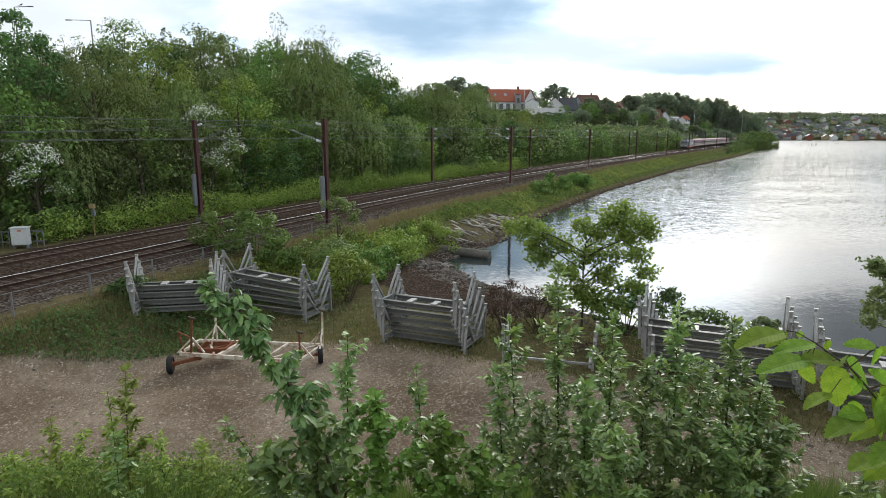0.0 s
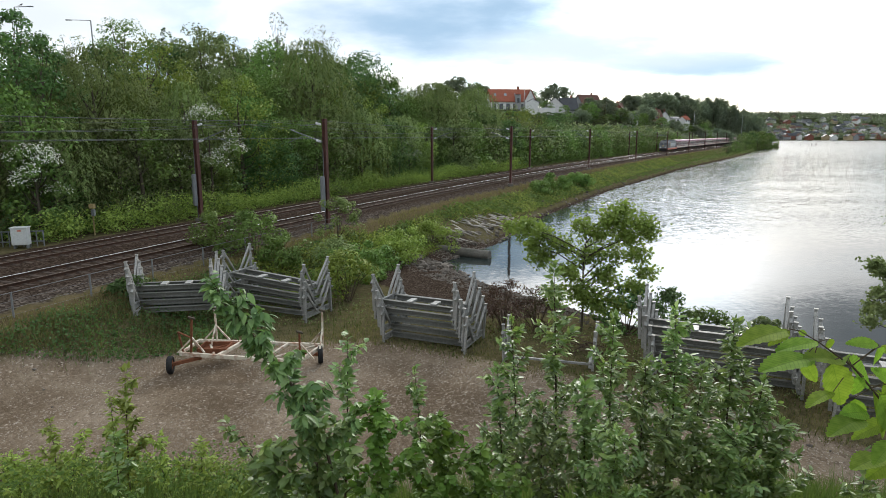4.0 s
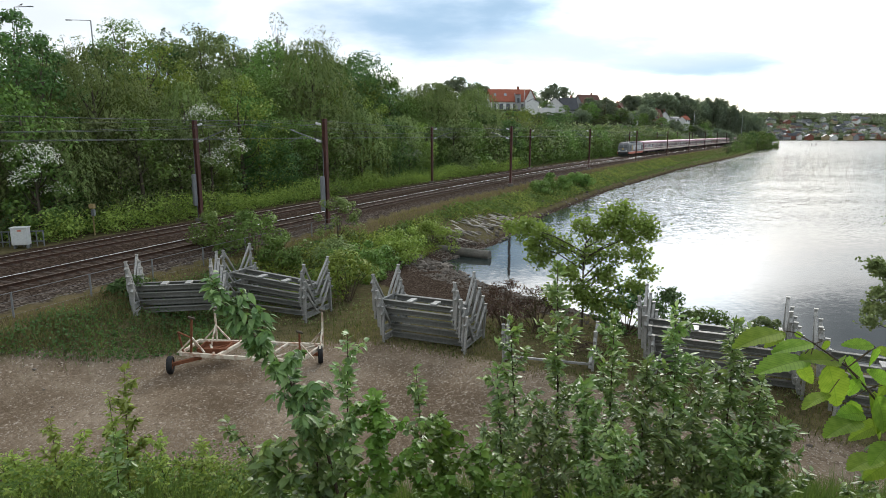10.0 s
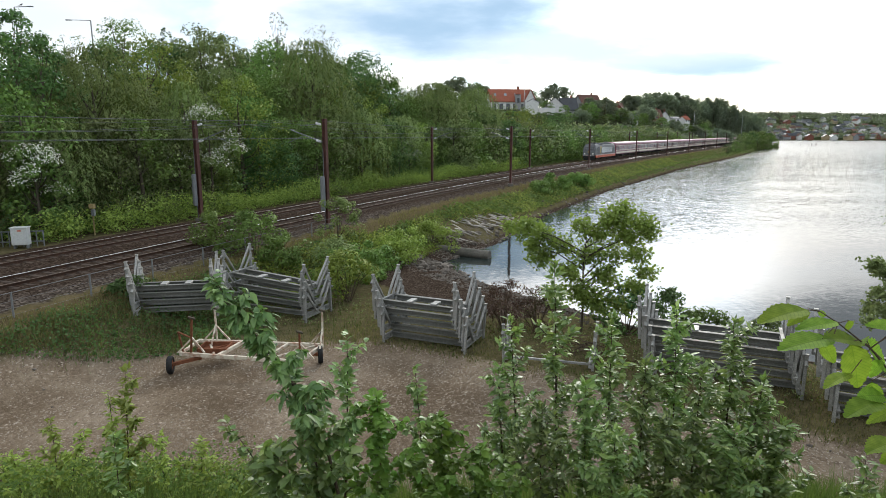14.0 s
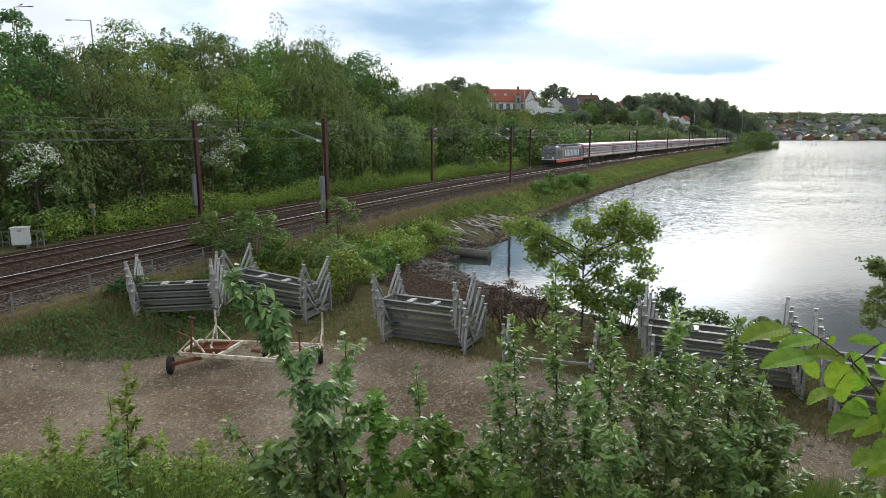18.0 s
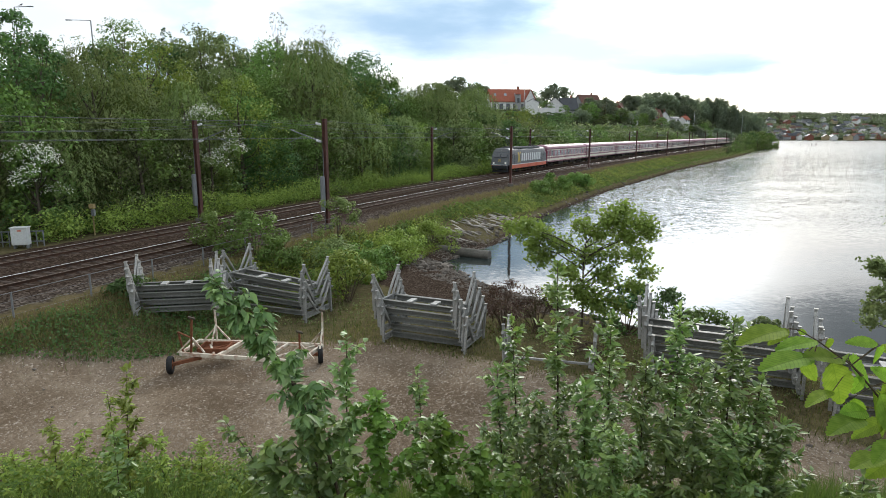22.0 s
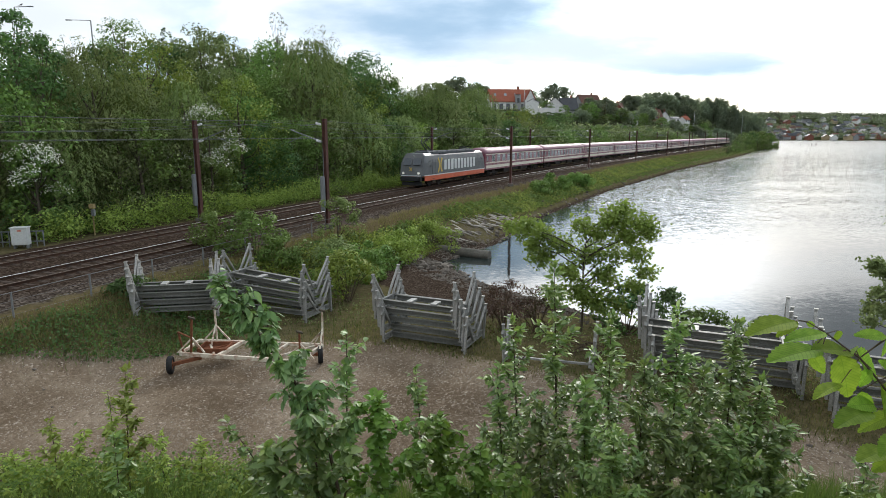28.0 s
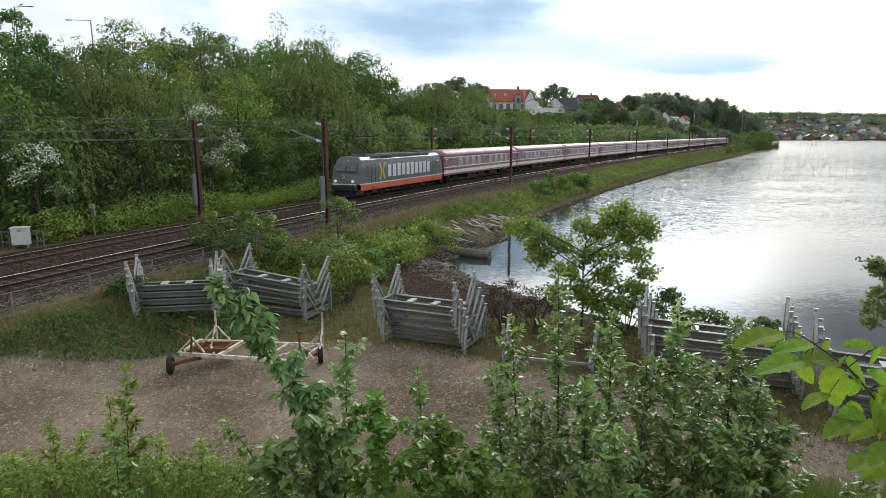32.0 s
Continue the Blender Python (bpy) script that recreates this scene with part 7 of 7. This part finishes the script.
CLUMPS = [(8.94, 12.60, 3.14, 0.17, 1.0), (9.24, 12.70, 3.00, 0.2, 1.0), (9.56, 12.60, 3.08, 0.35, 1), (9.48, 12.60, 2.78, 0.25, 0.7), (9.11, 12.60, 2.51, 0.18, 1.0), (9.29, 13.10, 2.09, 0.18, 1.0), (9.23, 12.60, 2.15, 0.2, 1.1), (8.93, 12.50, 1.96, 0.13, 0.8), (10.00, 13.00, 1.93, 0.35, 1), (10.03, 12.70, 3.60, 0.5, 1), (10.39, 12.60, 3.02, 0.6, 1), (10.13, 12.50, 4.21, 0.6, 1), (10.83, 12.60, 3.97, 0.7, 1), (10.85, 12.60, 2.29, 0.6, 1), (10.67, 12.90, 5.10, 0.7, 1)]
SHORE_CLUMPS = [(6.98, 23.78, 2.89, 0.62, 1), (6.39, 23.57, 2.64, 0.56, 1), (7.74, 24.03, 2.42, 0.56, 1), (7.96, 23.65, 2.10, 0.40, 1), (5.97, 23.51, 2.12, 0.56, 1), (7.22, 24.04, 1.86, 0.67, 1), (6.93, 24.87, 1.03, 0.67, 1), (7.91, 24.68, 1.01, 0.49, 1), (8.23, 24.62, 0.33, 0.36, 1), (7.46, 23.76, -0.07, 0.45, 1), (6.47, 24.26, 0.22, 0.62, 1), (5.96, 23.84, -0.72, 0.67, 1), (6.99, 23.68, -0.79, 0.49, 1), (5.37, 23.57, 2.33, 0.40, 1), (3.18, 23.74, 2.31, 0.56, 1), (4.03, 24.88, 1.91, 0.49, 1), (2.75, 24.73, 2.21, 0.27, 1), (4.70, 24.69, 1.38, 0.62, 1), (4.02, 24.68, 0.94, 0.54, 1), (4.87, 23.71, 0.62, 0.62, 1), (5.39, 23.90, -0.27, 0.62, 1), (4.59, 24.40, -0.51, 0.49, 1), (5.82, 24.57, 1.04, 0.45, 1), (3.68, 24.77, 1.46, 0.40, 1)]
edge_maple(5.6, 24.2, SHORE_CLUMPS, "young maple with airy green crown at the water's edge", 301, 4.3, 0.05, 0.14, 980, LEAF_MAPLE, 0.15)
edge_maple(10.9, 12.9, CLUMPS, "maple beside the yard with dense dark green boughs")
# ======== houses on the hill and the town across the water ========
RED_TILE = plain("red_clay_tile", (0.30, 0.100, 0.062), 0.8, grain=3.0)
BROWN_TILE = plain("brown_roof_tile", (0.14, 0.075, 0.058), 0.8, grain=3.0)
BLACK_TILE = plain("black_roof_tile", (0.035, 0.037, 0.042), 0.6, grain=3.0)
GREY_TILE = plain("grey_roof_slate", (0.11, 0.115, 0.125), 0.7, grain=3.0)
WHITE_WALL = plain("white_rendered_wall", (0.74, 0.73, 0.70), 0.85, grain=2.0)
BRICK_WALL = plain("red_brick_wall", (0.25, 0.105, 0.075), 0.9, grain=5.0)
YELLOW_WALL = plain("yellow_brick_wall", (0.42, 0.33, 0.20), 0.9, grain=5.0)
GREY_WALL = plain("grey_rendered_wall", (0.30, 0.30, 0.30), 0.9, grain=3.0)


def house(x, y, w, d, eaves, ridge, rz, wall, roof, label, cols=3, floors=2, z=None, chimney=True, group="houses on the hill", sink=3.0, dormers=0, balcony=False):
    """A house with a gable roof; ridge along its width w; its front faces -y."""
    z = gz(x, y) if z is None else z
    root = thing("house", pose(x, y, z, 0, 0, rz), label, "house", group)
    g = Geo()
    g.add([(-w / 2, -d / 2, -sink), (w / 2, -d / 2, -sink), (w / 2, d / 2, -sink), (-w / 2, d / 2, -sink), (-w / 2, -d / 2, eaves), (w / 2, -d / 2, eaves), (w / 2, d / 2, eaves), (-w / 2, d / 2, eaves),
           (-w / 2, 0, ridge - 0.15), (w / 2, 0, ridge - 0.15)],
          [(0, 1, 5, 4), (2, 3, 7, 6), (1, 2, 6, 9, 5), (3, 0, 4, 8, 7), (0, 3, 2, 1)])
    part("wall", g, wall, root)
    o, th = 0.4, 0.22
    sl = (ridge - eaves) / (d / 2)
    g = Geo()
    for sg in (-1, 1):
        a, b = (sg * (d / 2 + o), eaves - o * sl), (0.0, ridge)
        g.add([(-w / 2 - o, a[0], a[1]), (w / 2 + o, a[0], a[1]), (w / 2 + o, b[0], b[1]), (-w / 2 - o, b[0], b[1]),
               (-w / 2 - o, a[0], a[1] + th), (w / 2 + o, a[0], a[1] + th), (w / 2 + o, b[0], b[1] + th), (-w / 2 - o, b[0], b[1] + th)],
              [(0, 1, 2, 3), (4, 7, 6, 5), (0, 4, 5, 1), (1, 5, 6, 2), (3, 2, 6, 7), (0, 3, 7, 4)])
    rf = part("roof", g, roof, root)
    if chimney:
        part("chimney", Geo().box(w * 0.22, 0.3, ridge + 0.3, 0.8, 0.7, 1.8, bevel=0.05), BRICK_WALL, rf)
    for k in range(dormers):
        xx = (k - (dormers - 1) / 2) * w / max(dormers, 1)
        part("skylight", Geo().box(0, 0, 0, 0.9, 1.3, 0.1, Matrix.Translation((xx, -d / 4, (eaves + ridge) / 2 + th + 0.04)) @ Matrix.Rotation(math.atan(sl), 4, "X")), GLASS_HAZY, rf)
    step = (eaves - 0.6) / floors
    for f in range(floors):
        for c in range(cols):
            xx = (c - (cols - 1) / 2) * w / cols
            zz = 0.9 + step * f + step * 0.42
            win = part("window", Geo().box(xx, -d / 2 - 0.03, zz, min(1.4, w / cols * 0.6) + 0.2, 0.1, step * 0.52 + 0.2), WHITE_PAINT, root)
            part("pane", Geo().box(xx, -d / 2 - 0.06, zz, min(1.4, w / cols * 0.6), 0.1, step * 0.52), GLASS_DARK, win)
    if balcony:
        part("balcony", Geo().box(0, -d / 2 - 0.9, eaves * 0.5, w * 0.7, 1.8, 1.1, bevel=0.05), WHITE_WALL, root)
    return root


house(24.0, 232, 15.0, 9, 8.2, 12.4, 6, WHITE_WALL, RED_TILE, "large red-roofed brick house with white bays and skylights", 6, 2, 9.5, True, dormers=4)
big = thing("house", pose(30.6, 231.5, 9.5, 0, 0, 96), "white gabled wing with a red roof at the large house's end", "house", "houses on the hill")
part("wall", Geo().add([(-4.5, -1.8, -3), (4.5, -1.8, -3), (4.5, 1.8, -3), (-4.5, 1.8, -3), (-4.5, -1.8, 8.6), (4.5, -1.8, 8.6), (4.5, 1.8, 8.6), (-4.5, 1.8, 8.6), (-4.5, 0, 11.9), (4.5, 0, 11.9)], [(0, 1, 5, 4), (2, 3, 7, 6), (1, 2, 6, 9, 5), (3, 0, 4, 8, 7), (0, 3, 2, 1)]), WHITE_WALL, big)
part("roof", Geo().bar((-4.7, -1.05, 10.4), (4.7, -1.05, 10.4), 0.2, 4.1, up=(0, 0.87, 1.8)).bar((-4.7, 1.05, 10.4), (4.7, 1.05, 10.4), 0.2, 4.1, up=(0, -0.87, 1.8)), RED_TILE, big)
bay = thing("house", pose(26.6, 227.0, 9.5, 0, 0, 6), "narrow grey stair bay with a small pointed red roof", "house", "houses on the hill")
part("wall", Geo().box(0, 0, 4.0, 1.9, 1.6, 13.0, bevel=0.05), GREY_WALL, bay)
part("roof", Geo().tube([(0, 0, 10.4), (0, 0, 11.6)], [1.5, 0.1], 4), RED_TILE, bay)
part("window", Geo().box(0, -0.85, 8.4, 0.9, 0.1, 1.6), GLASS_DARK, bay)
rail_ = thing("balcony", pose(22.0, 226.6, 9.5, 0, 0, 6), "long dark balcony along the large house's front", "balcony")
part("floor", Geo().box(0, 0, 4.1, 10.5, 1.8, 0.25), GREY_WALL, rail_)
part("railing", Geo().box(0, -0.85, 4.75, 10.5, 0.08, 0.9), DARK_METAL, rail_)
for q in range(6):
    part("post", Geo().box(-5.0 + q * 2.0, -0.8, 1.0, 0.2, 0.2, 6.2), WHITE_PAINT, rail_)
gw = thing("garden_wall", pose(39.2, 240.0, gz(39.2, 240.0), 0, 0, 12), "low white garden wall between the houses", "wall")
part("wall", Geo().box(0, 0, 1.2, 6.5, 0.4, 2.4, bevel=0.05), WHITE_WALL, gw)
part("coping", Geo().box(0, 0, 2.46, 6.7, 0.55, 0.12, bevel=0.03), WHITE_PAINT, gw)
house(32.0, 229, 3.4, 4.2, 9.3, 10.4, 90, WHITE_WALL, GREY_TILE, "white stair tower beside the red-roofed house", 1, 3, 8.0, False)
house(46.2, 262, 5.0, 9, 5.4, 9.6, 78, WHITE_WALL, BLACK_TILE, "white gabled house with a black roof", 1, 2, 11.2, False)
house(52.2, 267, 6.5, 8, 4.8, 9.4, 5, GREY_WALL, BLACK_TILE, "long house with a steep black roof", 3, 1, 11.4)
house(69.0, 305, 10.5, 9, 8.0, 12.5, 20, GREY_WALL, BROWN_TILE, "dark house with a brown hipped-looking roof among trees", 3, 2, 12.0)
house(82, 322, 9, 8, 5.2, 9.0, 5, BRICK_WALL, RED_TILE, "brick house with a red tiled roof", 3, 2, 12.0)
house(91, 330, 9, 8, 6.0, 10.0, 70, BRICK_WALL, BROWN_TILE, "brick house with white bay and brown roof", 2, 2, 11.6, balcony=True)
house(97, 328, 5, 6, 5.0, 7.5, 20, WHITE_WALL, GREY_TILE, "small white house on the slope", 1, 2, 9.0)
house(95, 355, 9, 8, 5.0, 8.5, 4, YELLOW_WALL, BROWN_TILE, "yellow house with a brown roof", 3, 2, 14.6)
house(126, 380, 7.5, 7, 5.0, 9.0, 12, BRICK_WALL, BROWN_TILE, "tall brick house with a brown tiled roof", 3, 2, 11.6, sink=5.0)
house(134.0, 384, 4.6, 5, 4.6, 7.8, 75, WHITE_WALL, GREY_TILE, "white house with a grey slate roof and chimney", 2, 3, 12.0, balcony=True, sink=8.0)
house(141, 388, 4.5, 6, 3.2, 4.2, 10, WHITE_WALL, GREY_TILE, "white flat house with a terrace", 2, 1, 12.4, False, sink=4.0)
house(149, 392, 4.2, 5, 2.6, 4.6, 30, WHITE_WALL, RED_TILE, "small white house with a red roof", 2, 1, 12.6, sink=8.0)
house(122, 392, 9, 8, 5.0, 9.0, 20, BRICK_WALL, BROWN_TILE, "brick house with a brown roof", 3, 1, 13.0, sink=8.0)

rng = np.random.default_rng(23)
MUTED_TILE = plain("muted_red_tile", (0.20, 0.105, 0.080), 0.85, grain=3.0)
town_walls = [WHITE_WALL, WHITE_WALL, GREY_WALL, YELLOW_WALL, GREY_WALL, BRICK_WALL]
town_roofs = [MUTED_TILE, BROWN_TILE, BLACK_TILE, GREY_TILE, GREY_TILE, BLACK_TILE]
wall_word = ["white", "white", "grey", "yellow", "grey", "brick"]
roof_word = ["red", "brown", "black", "grey", "grey", "black"]
for k in range(150):
    yy = 1003 + 330 * rng.uniform(0, 1) ** 1.25
    xx = rng.uniform(0.455, 0.80) * yy
    i, j = rng.integers(0, 6), rng.integers(0, 6)
    e = rng.uniform(3.2, 6.5)
    house(xx, yy, rng.uniform(8, 17), rng.uniform(7, 10), e, e + rng.uniform(2.6, 4.6), rng.choice([0, 10, -15, 80, 95]) + rng.uniform(-6, 6), town_walls[i], town_roofs[j],
          f"{wall_word[i]} town house with a {roof_word[j]} roof across the water", 2, 1, None, False, "houses of the town across the water", 4.0)


def far_wood(name, seed, blobs, per, place, rad, leaf, material, label):
    """A far wood as one mass of leaf clumps."""
    rg = np.random.default_rng(seed)
    x, y = place(rg, blobs)
    z = land_z(x, y)
    r = rg.uniform(rad[0], rad[1], len(x))
    n = len(x) * per
    w = np.repeat(np.arange(len(x)), per)
    dirs = rg.normal(0, 1, (n, 3))
    dirs[:, 2] = np.abs(dirs[:, 2]) * 1.1
    dirs /= np.linalg.norm(dirs, axis=1)[:, None]
    k = (1 + 0.25 * np.sin(dirs[:, 0] * 5 + w) * np.cos(dirs[:, 1] * 4 + w * 2)) * rg.uniform(0.75, 1.05, n)
    pos = np.stack([x[w], y[w], z[w] + r[w] * 0.35], 1) + dirs * (r[w] * k)[:, None] * np.array([1, 1, 1.15])
    me = soft_normals(quads_mesh(name, leaf_quads(rg, pos, dirs, leaf, 0.75), 4, material, LEAF_FACES), dirs + np.array([0, 0, 0.2]) + rg.normal(0, 0.2, (n, 3)))
    return whole(name, me, None, label, "woodland", kind="stuff")


def town_place(y0, y1, a0, a1, power):
    def f(rg, n):
        y = y0 + (y1 - y0) * rg.uniform(0, 1, n) ** power
        return rg.uniform(a0, a1, n) * y, y
    return f


far_wood("town_trees", 31, 560, 40, town_place(1000, 1420, 0.40, 0.82, 0.8), (4, 8), 2.4, LEAF_HAZY, "dark trees between the houses across the water")
far_wood("town_ridge_trees", 32, 520, 56, town_place(1380, 1500, 0.36, 0.84, 1.0), (6, 10), 2.6, LEAF_HAZY, "wooded ridge behind the town")


def hill_place(rg, n):
    s = 150 + 730 * rg.uniform(0, 1, n) ** 1.3
    d = 9 + rg.uniform(0, 1, n) * np.interp(s, [150, 420, 520, 880], [17, 17, 60, 120])
    yy = np.interp(s, TR_S, TR_Y)
    sl_ = (track_x(yy + 1) - track_x(yy - 1)) / 2
    c = 1 / np.sqrt(1 + sl_ ** 2)
    return np.interp(yy, TR_Y, TR_X) - c * d, yy + sl_ * c * d


# Leaves greyer than the near trees': distance haze put into their colour.
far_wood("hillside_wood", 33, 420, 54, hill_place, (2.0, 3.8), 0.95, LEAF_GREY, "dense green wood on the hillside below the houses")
far_wood("hillside_wood", 34, 260, 54, hill_place, (2.0, 3.8), 0.95, LEAF_HAZY, "dark green wood on the hillside below the houses")
def wall_place(s0, s1, d0, d1):
    def f(rg, n):
        s = s0 + (s1 - s0) * rg.uniform(0, 1, n)
        d = rg.uniform(d0, d1, n)
        yy = np.interp(s, TR_S, TR_Y)
        sl_ = (track_x(yy + 1) - track_x(yy - 1)) / 2
        c = 1 / np.sqrt(1 + sl_ ** 2)
        return np.interp(yy, TR_Y, TR_X) - c * d, yy + sl_ * c * d
    return f


far_wood("lineside_wood", 35, 130, 110, wall_place(112, 340, 6.8, 9.5), (2.0, 3.4), 0.55, LEAF_MID, "dense wall of green trees beside the far track")
# The back row takes the greyer leaf colour to stand for haze.
far_wood("lineside_wood", 36, 120, 130, wall_place(112, 340, 9.5, 15), (3.2, 5.0), 0.6, LEAF_GREY, "dense wall of trees greyed for haze beside the far track")
# the tall trees on the skyline of the hill; tops by direction from the shore path
for k, r in enumerate((0.280, 0.292, 0.303, 0.314, 0.327, 0.340, 0.352, 0.364, 0.377, 0.390, 0.402, 0.414, 0.426, 0.437, 0.448, 0.459, 0.470, 0.482, 0.494)):
    y = 396 + 90 * (r - 0.28) / 0.2 + (k % 3) * 6
    top = CAM_Z + y * np.interp(r, [0.275, 0.30, 0.32, 0.37, 0.388, 0.40, 0.415, 0.44, 0.455, 0.475, 0.51], [0.048, 0.058, 0.064, 0.063, 0.054, 0.053, 0.055, 0.052, 0.045, 0.033, 0.027])
    h = top - gz(r * y, y)
    tree("full", r * y, y, min(max(h / 10.0, 0.7), 1.35), k * 83, "large dark deciduous tree on the hill by the houses", "trees on the hill", sz=h / 10.0 / min(max(h / 10.0, 0.7), 1.35))
BIG = [(36, 262, 8, "full"), (51, 287, 12, "full"), (58, 262, 6.5, "broad_far"), (62, 268, 8, "broad_far"), (40, 246, 5, "broad_far"), (48, 250, 5, "broad_far"), (55, 252, 5.5, "full"), (66, 284, 8, "full"), (76, 300, 9, "full"), (86, 308, 7, "broad_far"), (104, 330, 8, "broad_far"), (98, 318, 6, "broad_far"),
       (112, 352, 10, "full"), (172, 418, 9, "broad_far"), (182, 424, 9, "full"), (190, 431, 9, "full"), (198, 446, 10, "full"), (204, 452, 9, "full"), (160, 418, 11, "full"),
       (10, 215, 9, "broad_far"), (4, 205, 10, "full"), (14, 244, 10, "full"), (-2, 190, 8, "broad_far"), (108, 372, 11, "full"), (126, 366, 6, "broad_far"), (137, 370, 6, "broad_far"), (150, 376, 7, "broad_far"), (166, 395, 8, "full"), (180, 405, 9, "full"), (117, 360, 6, "broad_far"), (124, 358, 8, "broad_far"), (132, 362, 9, "full"), (141, 367, 10, "broad_far"), (148, 371, 10.5, "full"), (156, 378, 10, "broad_far"), (88, 312, 7, "full"), (80, 303, 7, "broad_far"), (95, 320, 7, "broad_far")]
for k, (x, y, h, key) in enumerate(BIG):
    tree(key, x, y, h / TREE_KINDS[key][2] * 1.15, k * 71, "large dark deciduous tree on the hill by the houses" if key == "full" else "green deciduous tree on the hill by the houses", "trees on the hill", sz=0.82)
for x, y, zt in ((28.2, 222, 22.0), (77, 300, 20), (152, 384, 20), (185, 392, 18)):
    z = gz(x, y)
    rt = thing("flagpole", pose(x, y, z), "slender white flagpole in a hillside garden", "flagpole", "flagpoles")
    part("pole", Geo().tube([(0, 0, 0), (0, 0, zt - z)], [0.12, 0.07], 6), WHITE_PAINT, rt)
    part("knob", Geo().tube([(0, 0, zt - z), (0, 0, zt - z + 0.15), (0, 0, zt - z + 0.3)], [0.05, 0.15, 0.04], 6), YELLOW_PAINT, rt)
# ======== small things ========
for k, (x, y, s_) in enumerate(((-12.9, 18.6, 0.16), (-12.2, 17.9, 0.10), (-11.4, 17.0, 0.09), (9.3, 14.6, 0.18), (9.7, 14.4, 0.10), (2.7, 19.7, 0.14), (-7.6, 24.1, 0.12), (-3.0, 17.5, 0.08), (5.9, 17.2, 0.09))):
    ob = whole("pale_stone", STONE_MESHES[k % 6], None, "small pale stone lying on the gravel yard", "stone", "loose stones on the yard", m=pose(x, y, gz(x, y) + 0.1 * s_, 8 * k, 0, 57 * k))
    ob.scale = (s_, s_, s_)
# a heap of dead branches behind the single cradle
rg = np.random.default_rng(91)
heap = thing("branch_heap", pose(5.1, 21.6, gz(5.1, 21.6)), "heap of dead grey branches in the rough grass", "branches")
for k in range(16):
    a = rg.uniform(0, 6.28)
    L = rg.uniform(0.7, 1.6)
    o = Vector((rg.normal(0, 0.3), rg.normal(0, 0.25), 0.05 + 0.03 * k))
    d = Vector((math.cos(a), math.sin(a) * 0.6, rg.uniform(-0.05, 0.35))) * L * 0.5
    part("branch", Geo().tube([o - d, o + Vector((0, 0, 0.06)), o + d], [0.022, 0.018, 0.006], 5), TWIG, heap)
# mooring posts far out by the point
for k in range(8):
    x, y = 300 + 3.4 * k + rg.uniform(-0.8, 0.8), 532 + rg.uniform(-5, 5)
    rt = thing("mooring_post", pose(x, y, WATER_Z - 1.0), "dark wooden mooring post standing in the water", "post", "mooring posts")
    part("shaft", Geo().tube([(0, 0, 0), (0, 0, 2.1 + rg.uniform(0, 0.5))], [0.2, 0.17], 7), BARK, rt)
    part("cap", Geo().tube([(0, 0, 2.6), (0, 0, 2.72)], [0.22, 0.05], 7), DARK_METAL, rt)


# ======== what moves ========
def sway_rows(root, amount, phase):
    """A slow lean to and fro about the plant's foot."""
    m0 = root.matrix_basis.copy()
    rows = []
    for k in range(33):
        t = float(k)
        a = amount * (0.6 * math.sin(t * 1.9 + phase) + 0.4 * math.sin(t * 0.83 + phase * 2.1))
        b = amount * 0.5 * math.sin(t * 1.4 + phase * 1.3)
        rows.append((t, m0 @ pose(0, 0, 0, b, a, 0)))
    return rows


def motions():
    for ob, bogie, tail in TRAIN:
        walk(ob, train_rows(bogie, tail, 18.9 if bogie < 12 else 26.4))
    for i, (root, amount, phase) in enumerate(SWAYING):
        if i == 0:
            m0 = root.matrix_basis.copy()
            lean = [(0, -1.2), (1, -1.3), (2, -0.8), (3, -0.6), (4.5, -0.5), (5.5, -0.6), (6, 0.0), (7, -1.0), (8, -0.6), (9, -0.7), (10, -0.4), (11, -0.3), (12, 0.0), (13, 0.2), (14, 0.0),
                    (14.5, 0.9), (16.5, 4.3), (17, 4.2), (18, 3.4), (19, 2.2), (20, 1.5), (21, 0.0), (22, 0.0), (23, 1.2), (24, 2.7), (25, 1.2), (25.5, 1.6), (27.5, 0.3), (28, 0.8), (29, 2.2), (30, 5.2), (30.5, 5.0), (31, 2.8), (31.5, 0.0), (32, 0.3)]
            walk(root, [(t, m0 @ pose(0, 0, 0, 0, a, 0)) for t, a in lean])
        else:
            walk(root, sway_rows(root, amount, phase))
    m0 = elm.matrix_basis.copy()
    walk(elm, [(t, m0 @ pose(0, 0, 0, 0.12 * math.sin(t * 1.7), a, 0)) for t, a in
               ((0, 0.25), (1, 0.4), (2, 0.5), (3, 0.5), (4.5, 0.4), (5.5, 0.25), (6, 0.0), (7, 0.0), (8, 0.2), (9, 0.25), (10, 0.15), (11, -0.4), (12, 0.9), (13, 1.8), (14, 2.2), (14.5, 2.5), (16.5, 0.8), (17, 0.7), (18, 0.65), (19, 0.5),
                (20, 0.45), (21, 0.5), (22, 0.45), (23, 0.3), (24, 1.2), (24.5, 1.25), (25, 0.5), (25.5, -0.15), (27.5, 0.65), (28, 1.2), (29, 0.9), (30, 0.55), (31, 0.3), (32, 0.15))])


motions()
